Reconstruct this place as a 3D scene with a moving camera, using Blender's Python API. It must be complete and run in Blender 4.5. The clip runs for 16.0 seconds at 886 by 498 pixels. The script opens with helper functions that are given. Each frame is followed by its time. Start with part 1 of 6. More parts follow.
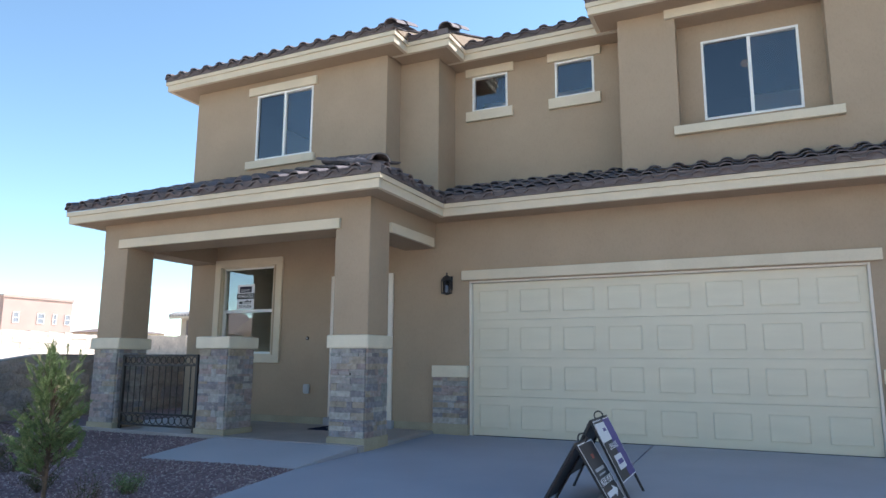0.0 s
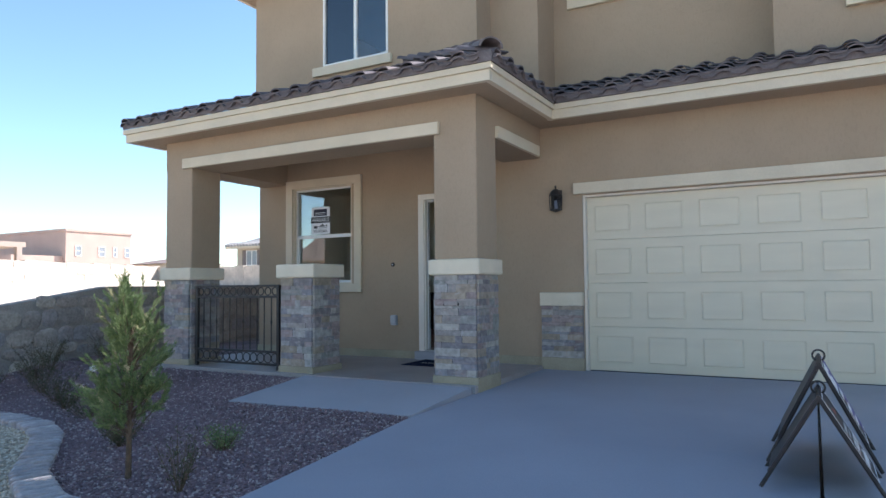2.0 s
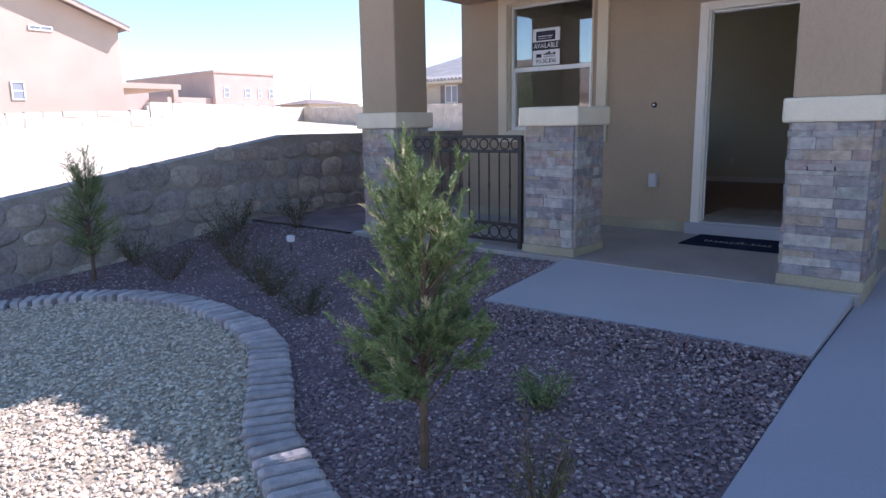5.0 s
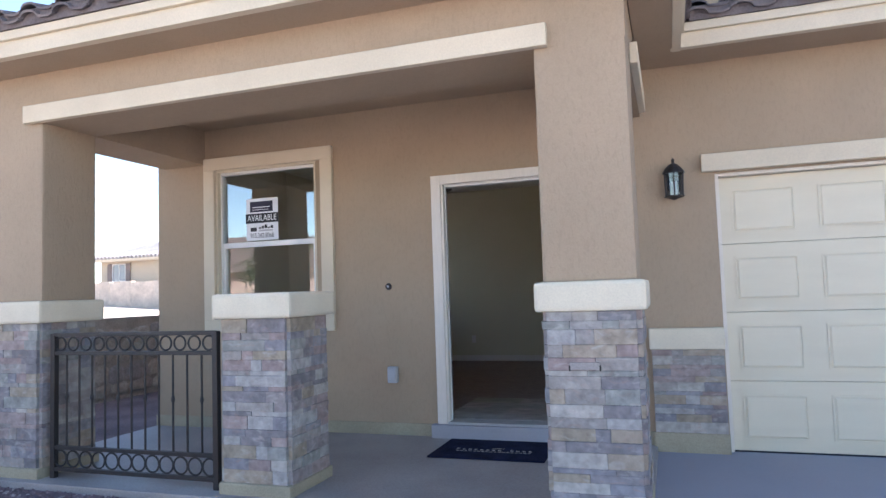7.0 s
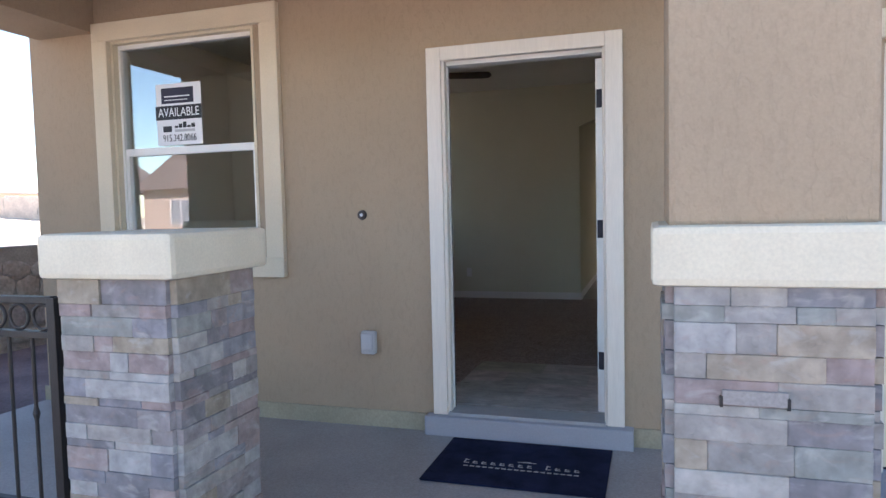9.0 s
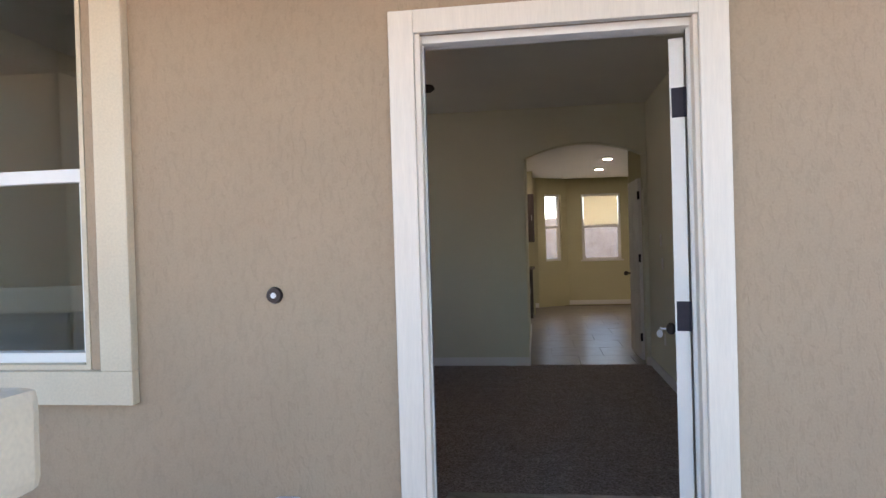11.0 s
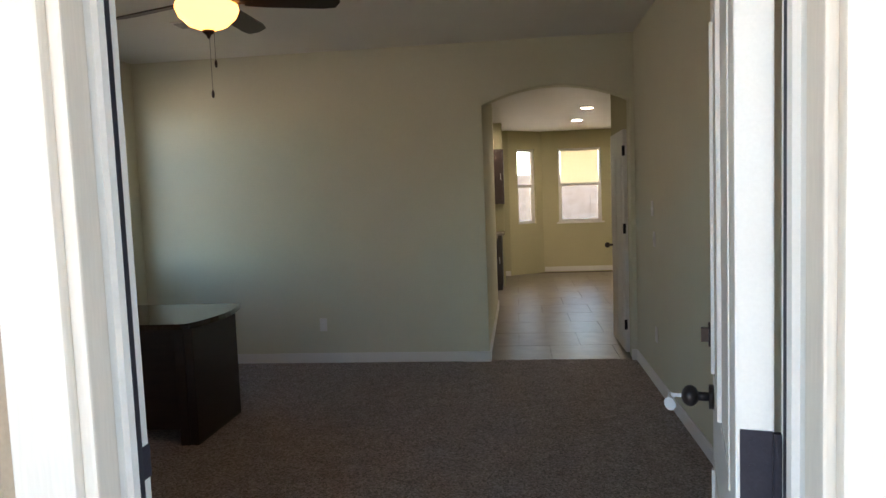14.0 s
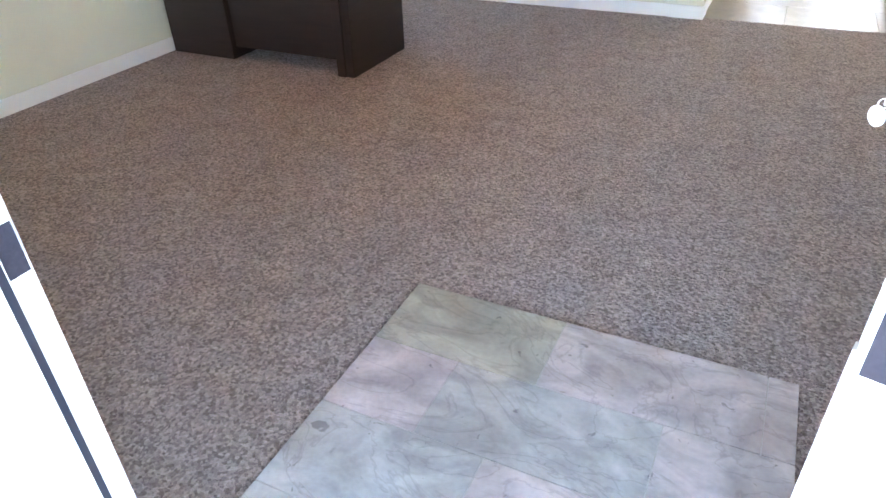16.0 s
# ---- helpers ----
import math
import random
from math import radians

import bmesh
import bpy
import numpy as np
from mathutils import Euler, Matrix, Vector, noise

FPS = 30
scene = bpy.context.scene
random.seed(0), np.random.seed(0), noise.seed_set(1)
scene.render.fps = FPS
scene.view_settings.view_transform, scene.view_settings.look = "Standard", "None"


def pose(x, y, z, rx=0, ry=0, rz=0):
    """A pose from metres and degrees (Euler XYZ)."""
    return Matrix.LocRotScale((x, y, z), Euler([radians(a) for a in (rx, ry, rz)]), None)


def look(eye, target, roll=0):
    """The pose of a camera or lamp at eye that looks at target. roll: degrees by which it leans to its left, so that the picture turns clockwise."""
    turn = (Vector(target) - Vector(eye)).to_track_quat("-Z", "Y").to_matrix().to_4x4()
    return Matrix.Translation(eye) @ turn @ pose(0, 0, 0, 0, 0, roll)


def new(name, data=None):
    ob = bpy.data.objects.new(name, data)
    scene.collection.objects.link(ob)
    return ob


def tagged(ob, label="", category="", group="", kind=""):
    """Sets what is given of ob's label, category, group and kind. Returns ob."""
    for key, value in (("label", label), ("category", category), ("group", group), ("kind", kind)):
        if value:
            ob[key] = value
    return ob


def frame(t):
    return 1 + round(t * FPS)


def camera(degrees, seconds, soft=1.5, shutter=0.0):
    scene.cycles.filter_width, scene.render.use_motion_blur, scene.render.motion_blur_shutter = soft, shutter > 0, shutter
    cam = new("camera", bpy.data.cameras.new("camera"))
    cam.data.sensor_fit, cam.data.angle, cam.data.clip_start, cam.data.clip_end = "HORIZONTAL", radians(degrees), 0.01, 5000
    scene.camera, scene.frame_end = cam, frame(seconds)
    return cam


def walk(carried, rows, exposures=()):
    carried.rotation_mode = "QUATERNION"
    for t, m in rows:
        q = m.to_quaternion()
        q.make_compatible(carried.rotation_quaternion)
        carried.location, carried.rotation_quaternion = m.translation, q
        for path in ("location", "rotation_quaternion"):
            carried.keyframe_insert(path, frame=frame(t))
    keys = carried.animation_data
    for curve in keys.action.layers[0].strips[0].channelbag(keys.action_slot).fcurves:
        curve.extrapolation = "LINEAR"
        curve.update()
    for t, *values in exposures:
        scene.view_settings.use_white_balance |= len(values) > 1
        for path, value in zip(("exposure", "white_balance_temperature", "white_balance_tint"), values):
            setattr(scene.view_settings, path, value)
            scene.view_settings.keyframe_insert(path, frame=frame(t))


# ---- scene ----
cam = camera(67.2, 16.0)
PATH = [
    (0, (3.699, -8.835, 1.029), (2.861, -7.049, 1.358), 0.3),
    (0.5, (3.471, -8.695, 1.026), (2.618, -6.902, 1.266), -0.0),
    (1, (3.128, -8.563, 1.055), (2.284, -6.761, 1.256), 0.0),
    (1.5, (2.828, -8.269, 1.039), (1.997, -6.456, 1.187), -0.2),
    (2, (2.437, -8.032, 1.049), (1.47, -6.285, 1.16), -0.6),
    (2.5, (2.002, -7.902, 1.103), (0.79, -6.312, 1.153), -0.8),
    (3, (1.618, -7.666, 1.135), (0.035, -6.455, 0.97), -0.5),
    (5.5, (-0.129, -6.715, 1.179), (-1.2, -5.066, 0.814), -2.6),
    (6, (-0.256, -6.359, 1.187), (-1.041, -4.529, 1.009), -3.5),
    (6.5, (-0.436, -5.996, 1.267), (-0.995, -4.076, 1.275), -1.9),
    (7, (-0.404, -5.604, 1.289), (-1.043, -3.714, 1.421), -1.9),
    (7.5, (-0.41, -5.127, 1.285), (-1.081, -3.243, 1.312), -1.7),
    (8, (-0.583, -4.675, 1.279), (-1.034, -2.727, 1.246), -0.5),
    (8.5, (-0.779, -4.177, 1.342), (-1.38, -2.273, 1.229), -1.8),
    (9, (-1.126, -3.809, 1.387), (-1.721, -1.903, 1.269), -1.3),
    (9.5, (-1.316, -3.408, 1.424), (-1.75, -1.455, 1.428), -1.5),
    (11.8, (-2.076, -1.861, 1.609), (-2.17, 0.135, 1.532), -0.8),
    (12, (-2.081, -1.782, 1.623), (-1.997, 0.214, 1.521), -0.3),
    (12.3, (-2.028, -1.669, 1.61), (-1.821, 0.318, 1.505), -0.2),
    (12.5, (-1.953, -1.58, 1.597), (-1.74, 0.406, 1.491), -0.8),
    (13, (-1.794, -1.367, 1.619), (-1.83, 0.629, 1.503), -2.4),
    (13.5, (-1.761, -1.059, 1.596), (-1.913, 0.931, 1.459), -1.9),
    (14, (-1.719, -0.812, 1.646), (-1.946, 1.169, 1.491), -2.2),
    (14.5, (-1.533, -0.445, 1.612), (-2.099, 1.467, 1.457), -2.5),
    (15, (-1.502, -0.32, 1.566), (-2.153, 1.498, 1.047), -1.2),
    (15.3, (-1.516, -0.294, 1.556), (-2.228, 1.409, 0.786), -1.7),
    (15.5, (-1.518, -0.276, 1.537), (-2.265, 1.349, 0.64), -1.9),
    (15.8, (-1.528, -0.283, 1.527), (-2.265, 1.265, 0.497), -1.4),
    (16, (-1.521, -0.265, 1.521), (-2.266, 1.226, 0.415), -1.8),
]
EXPOSURES = [(0.0, 0.88, 6100, 17), (1.5, 0.94, 6100, 18), (2.4, 0.92, 6050, 17), (3.0, 0.55, 6050, 17), (5.3, 1.10, 5900, 30), (6.5, 1.74, 6250, 26), (8.0, 1.62, 6250, 28),
             (9.5, 2.04, 6450, 26), (11.8, 2.44, 6600, 27), (13.0, 2.55, 6700, 27), (13.5, 2.66, 6700, 25), (14.0, 2.95, 6950, 21), (14.5, 3.45, 7250, 12), (15.0, 4.0, 7050, 15), (15.5, 5.1, 6550, 19), (16.0, 5.5, 6450, 23)]
walk(cam, [(t, look(eye, target, roll)) for t, eye, target, roll in PATH], EXPOSURES)

# ---- light ----
SUN_AZ, SUN_EL = 33.0, 42.5   # degrees from +y towards +x, above the horizon
world = bpy.data.worlds.new("world")
scene.world = world
world.use_nodes = True
wn = world.node_tree.nodes
sky = wn.new("ShaderNodeTexSky")
sky.sky_type, sky.sun_disc = "NISHITA", False
sky.sun_elevation, sky.sun_rotation = radians(SUN_EL), radians(SUN_AZ)
sky.air_density, sky.dust_density, sky.ozone_density = 1.0, 0.15, 0.8
sky.altitude = 1200
wn["Background"].inputs["Strength"].default_value = 0.15
haze = wn.new("ShaderNodeMix")   # a desert sky, paler and greener than the plain model
haze.data_type, haze.blend_type = "RGBA", "MULTIPLY"
haze.inputs["Factor"].default_value = 1.0
haze.inputs["B"].default_value = (0.925, 1.04, 0.935, 1)
world.node_tree.links.new(sky.outputs[0], haze.inputs["A"])
world.node_tree.links.new(haze.outputs["Result"], wn["Background"].inputs["Color"])
sun = new("sun", bpy.data.lights.new("sun", "SUN"))
sun.data.energy, sun.data.angle, sun.data.color = 5.5, radians(0.55), (1.0, 0.95, 0.87)
to_sun = Vector((math.sin(radians(SUN_AZ)) * math.cos(radians(SUN_EL)), math.cos(radians(SUN_AZ)) * math.cos(radians(SUN_EL)), math.sin(radians(SUN_EL))))
sun.matrix_world = look(to_sun * 60, (0, 0, 0))

# ---- materials ----
MATS = {}


def material(name, col, rough=0.85, var=0.12, scale=3.0, bump=0.25, bscale=60.0, metal=0.0, rnd=0.0, col2=None, stretch=(1, 1, 1), spec=0.4, dist=0.01):
    """Two scales of noise on a base colour, fine relief, and a shift by the piece."""
    if name in MATS:
        return MATS[name]
    m = bpy.data.materials.new(name)
    m.use_nodes = True
    n, lk = m.node_tree.nodes, m.node_tree.links.new
    b = n["Principled BSDF"]
    b.inputs["Roughness"].default_value, b.inputs["Metallic"].default_value = rough, metal
    b.inputs["Specular IOR Level"].default_value = spec
    geo, mp = n.new("ShaderNodeNewGeometry"), n.new("ShaderNodeMapping")
    mp.inputs["Scale"].default_value = stretch
    lk(geo.outputs["Position"], mp.inputs["Vector"])
    big, small = n.new("ShaderNodeTexNoise"), n.new("ShaderNodeTexNoise")
    big.inputs["Scale"].default_value, big.inputs["Detail"].default_value = scale, 5
    small.inputs["Scale"].default_value, small.inputs["Detail"].default_value = bscale, 3
    lk(mp.outputs[0], big.inputs["Vector"]), lk(mp.outputs[0], small.inputs["Vector"])
    c2 = col2 or tuple(c * (1 - 2 * var) for c in col)
    ramp = n.new("ShaderNodeMapRange")
    ramp.inputs["From Min"].default_value, ramp.inputs["From Max"].default_value = 0.32, 0.68
    lk(big.outputs["Fac"], ramp.inputs["Value"])
    mix = n.new("ShaderNodeMix")
    mix.data_type = "RGBA"
    mix.inputs["A"].default_value, mix.inputs["B"].default_value = (*col, 1), (*c2, 1)
    lk(ramp.outputs[0], mix.inputs["Factor"])
    fine = n.new("ShaderNodeMapRange")
    fine.inputs["From Min"].default_value, fine.inputs["From Max"].default_value = 0.3, 0.7
    fine.inputs["To Min"].default_value, fine.inputs["To Max"].default_value = 1 - var, 1 + var
    lk(small.outputs["Fac"], fine.inputs["Value"])
    last = fine.outputs[0]
    if rnd:
        info, sh, mul = n.new("ShaderNodeObjectInfo"), n.new("ShaderNodeMapRange"), n.new("ShaderNodeMath")
        sh.inputs["To Min"].default_value, sh.inputs["To Max"].default_value = 1 - rnd, 1 + rnd
        mul.operation = "MULTIPLY"
        lk(info.outputs["Random"], sh.inputs["Value"]), lk(sh.outputs[0], mul.inputs[0]), lk(last, mul.inputs[1])
        last = mul.outputs[0]
    vm = n.new("ShaderNodeVectorMath")
    vm.operation = "SCALE"
    lk(mix.outputs["Result"], vm.inputs[0]), lk(last, vm.inputs["Scale"])
    lk(vm.outputs[0], b.inputs["Base Color"])
    if bump:
        bp = n.new("ShaderNodeBump")
        bp.inputs["Strength"].default_value, bp.inputs["Distance"].default_value = bump, dist
        lk(small.outputs["Fac"], bp.inputs["Height"]), lk(bp.outputs[0], b.inputs["Normal"])
    MATS[name] = m
    return m


def palette(name, colours, rough=0.8, var=0.12, scale=12.0, bump=0.4, bscale=90.0, island=False, stretch=(1, 1, 1)):
    """As material(), with the base colour drawn from a list by the piece."""
    m = material(name, colours[0], rough, var, scale, bump, bscale, stretch=stretch)
    n, lk = m.node_tree.nodes, m.node_tree.links.new
    mix = next(x for x in n if x.type == "MIX")
    ramp = n.new("ShaderNodeValToRGB")
    ramp.color_ramp.interpolation = "CONSTANT"
    el = ramp.color_ramp.elements
    while len(el) < len(colours):
        el.new(0.5)
    for i, c in enumerate(colours):
        el[i].position, el[i].color = i / len(colours), (*c, 1)
    src = n.new("ShaderNodeNewGeometry").outputs["Random Per Island"] if island else n.new("ShaderNodeObjectInfo").outputs["Random"]
    lk(src, ramp.inputs[0]), lk(ramp.outputs[0], mix.inputs["A"])
    dark = n.new("ShaderNodeVectorMath")
    dark.operation = "SCALE"
    dark.inputs["Scale"].default_value = 0.72
    lk(ramp.outputs[0], dark.inputs[0]), lk(dark.outputs[0], mix.inputs["B"])
    return m


def nodes_of(m):
    """The nodes of a material, its shader, the link to its base colour and its bump."""
    n = m.node_tree.nodes
    b = n["Principled BSDF"]
    return n, m.node_tree.links.new, b, b.inputs["Base Color"].links[0].from_socket, next(x for x in n if x.type == "BUMP")


def noise(n, lk, scale, detail, distortion, turn=(0, 0, 0), stretch=(1, 1, 1)):
    geo, mp, t = n.new("ShaderNodeNewGeometry"), n.new("ShaderNodeMapping"), n.new("ShaderNodeTexNoise")
    mp.inputs["Scale"].default_value, mp.inputs["Rotation"].default_value = stretch, turn
    t.inputs["Scale"].default_value, t.inputs["Detail"].default_value, t.inputs["Distortion"].default_value = scale, detail, distortion
    lk(geo.outputs["Position"], mp.inputs["Vector"]), lk(mp.outputs[0], t.inputs["Vector"])
    return t.outputs["Fac"]


def span(n, lk, src, lo, hi, a, b):
    r = n.new("ShaderNodeMapRange")
    for k, v in (("From Min", lo), ("From Max", hi), ("To Min", a), ("To Max", b)):
        r.inputs[k].default_value = v
    lk(src, r.inputs["Value"])
    return r.outputs[0]


def scaled(n, lk, colour, factor):
    v = n.new("ShaderNodeVectorMath")
    v.operation = "SCALE"
    lk(colour, v.inputs[0]), lk(factor, v.inputs["Scale"])
    return v.outputs[0]


def trowelled(m):
    """Flat-topped patches left by the trowel, over the fine sand of the stucco, with shade painted into the hollows."""
    n, lk, b, colour, fine = nodes_of(m)
    f = noise(n, lk, 46, 5, 0.9, stretch=(1, 1, 0.42))
    # The low spots of the relief carry their shade in the base colour.
    lk(scaled(n, lk, colour, span(n, lk, f, 0.36, 0.50, 0.955, 1.01)), b.inputs["Base Color"])
    bp = n.new("ShaderNodeBump")
    bp.inputs["Strength"].default_value, bp.inputs["Distance"].default_value = 0.42, 0.003
    lk(span(n, lk, f, 0.36, 0.50, 0.0, 1.0), bp.inputs["Height"]), lk(fine.outputs[0], bp.inputs["Normal"]), lk(bp.outputs[0], b.inputs["Normal"])
    return m


def mottled(m):
    """Rusty and pale drifts across split stone faces."""
    n, lk, b, colour, fine = nodes_of(m)
    rust, pale = noise(n, lk, 7.0, 5, 1.4, stretch=(1, 1, 2.2)), noise(n, lk, 10.0, 4, 0.8, (0.3, 0.2, 0.9), (1, 1, 2.0))
    for src, lo, hi, tone in ((rust, 0.58, 0.74, (0.40, 0.25, 0.20)), (pale, 0.56, 0.70, (0.53, 0.50, 0.47))):
        mix = n.new("ShaderNodeMix")
        mix.data_type = "RGBA"
        mix.inputs["B"].default_value = (*tone, 1)
        lk(span(n, lk, src, lo, hi, 0.0, 0.45), mix.inputs["Factor"]), lk(colour, mix.inputs["A"])
        colour = mix.outputs["Result"]
    lk(scaled(n, lk, colour, span(n, lk, rust, 0.3, 0.7, 0.86, 0.94)), b.inputs["Base Color"])
    return m


def flecked(m):
    """Light and dark tufts of a cut pile."""
    n, lk, b, colour, fine = nodes_of(m)
    v, geo = n.new("ShaderNodeTexVoronoi"), n.new("ShaderNodeNewGeometry")
    v.inputs["Scale"].default_value = 110
    lk(geo.outputs["Position"], v.inputs["Vector"])
    sep = n.new("ShaderNodeSeparateColor")
    lk(v.outputs["Color"], sep.inputs[0])
    tuft = span(n, lk, sep.outputs[0], 0.0, 1.0, 0.58, 1.38)
    lk(scaled(n, lk, colour, tuft), b.inputs["Base Color"])
    return m


def veined(m):
    """Cloudy drifts, thin dark veins and small pits of split stone."""
    n, lk, b, colour, fine = nodes_of(m)
    drift = noise(n, lk, 3.6, 6, 1.6, (0, 0, 0.5), (1.0, 1.7, 1))
    vein = noise(n, lk, 2.2, 5, 2.2, (0, 0, 0.45), (1.0, 2.0, 1))
    pit = noise(n, lk, 26, 2, 0.6)
    c = scaled(n, lk, colour, span(n, lk, drift, 0.35, 0.65, 0.74, 1.14))
    away = n.new("ShaderNodeMath")
    away.operation, away.inputs[1].default_value = "SUBTRACT", 0.5
    lk(vein, away.inputs[0])
    near = n.new("ShaderNodeMath")
    near.operation = "ABSOLUTE"
    lk(away.outputs[0], near.inputs[0])
    c = scaled(n, lk, c, span(n, lk, near.outputs[0], 0.0, 0.022, 0.80, 1.0))
    lk(scaled(n, lk, c, span(n, lk, pit, 0.69, 0.74, 1.0, 0.55)), b.inputs["Base Color"])
    return m


def cloth_shade(name, col):
    """A thin blind that lets some light through."""
    m = bpy.data.materials.new(name)
    m.use_nodes = True
    n, lk = m.node_tree.nodes, m.node_tree.links.new
    tr, mx = n.new("ShaderNodeBsdfTranslucent"), n.new("ShaderNodeMixShader")
    tr.inputs[0].default_value = (*col, 1)
    n["Principled BSDF"].inputs["Base Color"].default_value = (*col, 1)
    n["Principled BSDF"].inputs["Roughness"].default_value = 0.9
    mx.inputs[0].default_value = 0.6
    lk(n["Principled BSDF"].outputs[0], mx.inputs[1]), lk(tr.outputs[0], mx.inputs[2]), lk(mx.outputs[0], n["Material Output"].inputs["Surface"])
    return m


def glass_material(name, tint=(1, 1, 1), base=0.06, clear=1.0):
    m = bpy.data.materials.new(name)
    m.use_nodes = True
    n, lk = m.node_tree.nodes, m.node_tree.links.new
    n.remove(n["Principled BSDF"])
    tr, gl, lw, mx = n.new("ShaderNodeBsdfTransparent"), n.new("ShaderNodeBsdfGlossy"), n.new("ShaderNodeLayerWeight"), n.new("ShaderNodeMixShader")
    tr.inputs[0].default_value = tuple(t * clear for t in tint) + (1,)
    gl.inputs["Roughness"].default_value = 0.01
    power, gloss = n.new("ShaderNodeMath"), n.new("ShaderNodeMapRange")
    power.operation, power.inputs[1].default_value = "POWER", 5.0
    gloss.inputs["To Min"].default_value = base
    lw.inputs["Blend"].default_value = 0.5
    lk(lw.outputs["Facing"], power.inputs[0]), lk(power.outputs[0], gloss.inputs["Value"]), lk(gloss.outputs[0], mx.inputs[0])
    lk(tr.outputs[0], mx.inputs[1]), lk(gl.outputs[0], mx.inputs[2])
    lk(mx.outputs[0], n["Material Output"].inputs["Surface"])
    return m


def glowing(name, col, strength):
    m = bpy.data.materials.new(name)
    m.use_nodes = True
    b = m.node_tree.nodes["Principled BSDF"]
    b.inputs["Base Color"].default_value, b.inputs["Emission Color"].default_value = (*col, 1), (*col, 1)
    b.inputs["Emission Strength"].default_value = strength
    return m


STUCCO = trowelled(material("stucco", (0.405, 0.305, 0.212), 0.92, 0.05, 1.3, 0.35, 120, dist=0.003))
TRIM = material("cream_stucco", (0.68, 0.585, 0.44), 0.88, 0.05, 2.5, 0.30, 110, dist=0.004)
CAP = material("cast_cap", (0.74, 0.655, 0.505), 0.85, 0.05, 4, 0.25, 110, dist=0.003)
DOORTRIM = material("painted_casing", (0.77, 0.70, 0.61), 0.55, 0.03, 9, 0.15, 40, stretch=(6, 6, 0.5), dist=0.003)
WHITE = material("white_paint", (0.80, 0.78, 0.74), 0.45, 0.02, 3, 0.05, 200)
VINYL = material("vinyl_frame", (0.80, 0.79, 0.76), 0.4, 0.02, 6, 0.04, 150)
GARAGE = material("garage_steel", (0.72, 0.645, 0.495), 0.5, 0.03, 1.5, 0.10, 160, stretch=(1, 1, 5), dist=0.002)
ROOF = palette("roof_tile", [(0.15, 0.128, 0.135), (0.18, 0.15, 0.152), (0.13, 0.112, 0.12), (0.20, 0.165, 0.16)], 0.8, 0.12, 6, 0.3, 70)
FELT = material("roof_felt", (0.10, 0.078, 0.075), 0.95, 0.15, 5, 0.3, 60)
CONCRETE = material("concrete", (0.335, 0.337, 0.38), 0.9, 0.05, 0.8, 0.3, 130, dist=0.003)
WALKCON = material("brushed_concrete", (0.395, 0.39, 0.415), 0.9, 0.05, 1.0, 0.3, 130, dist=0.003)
PORCHCON = material("porch_concrete", (0.37, 0.335, 0.32), 0.5, 0.14, 1.4, 0.2, 90, dist=0.003)
FOOT = material("footing_concrete", (0.40, 0.35, 0.25), 0.9, 0.10, 3, 0.3, 80)
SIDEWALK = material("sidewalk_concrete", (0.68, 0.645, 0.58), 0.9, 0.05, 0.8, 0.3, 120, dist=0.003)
ASPHALT = material("asphalt", (0.06, 0.06, 0.06), 0.95, 0.15, 1.2, 0.5, 140)
DIRT = material("bare_earth", (0.71, 0.60, 0.475), 0.97, 0.12, 0.5, 0.6, 9, dist=0.03)
MULCH = material("gravel_bed", (0.205, 0.145, 0.15), 0.97, 0.2, 2, 0.8, 45, dist=0.02)
STONES = palette("crushed_rock", [(0.25, 0.168, 0.178), (0.31, 0.218, 0.225), (0.195, 0.137, 0.152), (0.46, 0.38, 0.36), (0.265, 0.178, 0.185), (0.22, 0.155, 0.17)], 0.9, 0.15, 30, 0.2, 120, island=True)
PEBBLE = palette("tan_gravel", [(0.62, 0.52, 0.39), (0.68, 0.59, 0.46), (0.50, 0.42, 0.32), (0.74, 0.66, 0.54), (0.42, 0.36, 0.29)], 0.9, 0.10, 30, 0.2, 120, island=True)
VENEER = mottled(palette("stone_veneer", [(0.36, 0.315, 0.31), (0.44, 0.40, 0.37), (0.30, 0.275, 0.285), (0.375, 0.345, 0.325), (0.46, 0.38, 0.30), (0.33, 0.325, 0.345), (0.43, 0.34, 0.32), (0.42, 0.35, 0.27), (0.27, 0.25, 0.26), (0.52, 0.48, 0.44), (0.38, 0.295, 0.28), (0.36, 0.36, 0.335), (0.31, 0.30, 0.325), (0.47, 0.445, 0.43)], 0.85, 0.17, 12, 0.9, 20))
GROUT = material("stone_joint", (0.29, 0.26, 0.25), 0.95, 0.1, 10, 0.4, 80)
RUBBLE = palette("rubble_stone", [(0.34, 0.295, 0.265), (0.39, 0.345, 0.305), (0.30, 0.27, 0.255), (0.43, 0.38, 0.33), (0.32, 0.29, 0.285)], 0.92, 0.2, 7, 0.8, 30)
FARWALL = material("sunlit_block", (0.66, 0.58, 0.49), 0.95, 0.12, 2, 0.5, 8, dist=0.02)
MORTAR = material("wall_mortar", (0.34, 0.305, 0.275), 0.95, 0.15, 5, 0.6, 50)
EDGING = palette("edging_brick", [(0.45, 0.40, 0.39), (0.50, 0.45, 0.44), (0.41, 0.365, 0.36), (0.54, 0.49, 0.475)], 0.9, 0.1, 15, 0.4, 110)
IRON = material("black_iron", (0.025, 0.02, 0.02), 0.5, 0.15, 20, 0.15, 200, spec=0.5)
BRONZE = material("oil_bronze", (0.05, 0.04, 0.04), 0.4, 0.1, 30, 0.05, 100, metal=0.6)
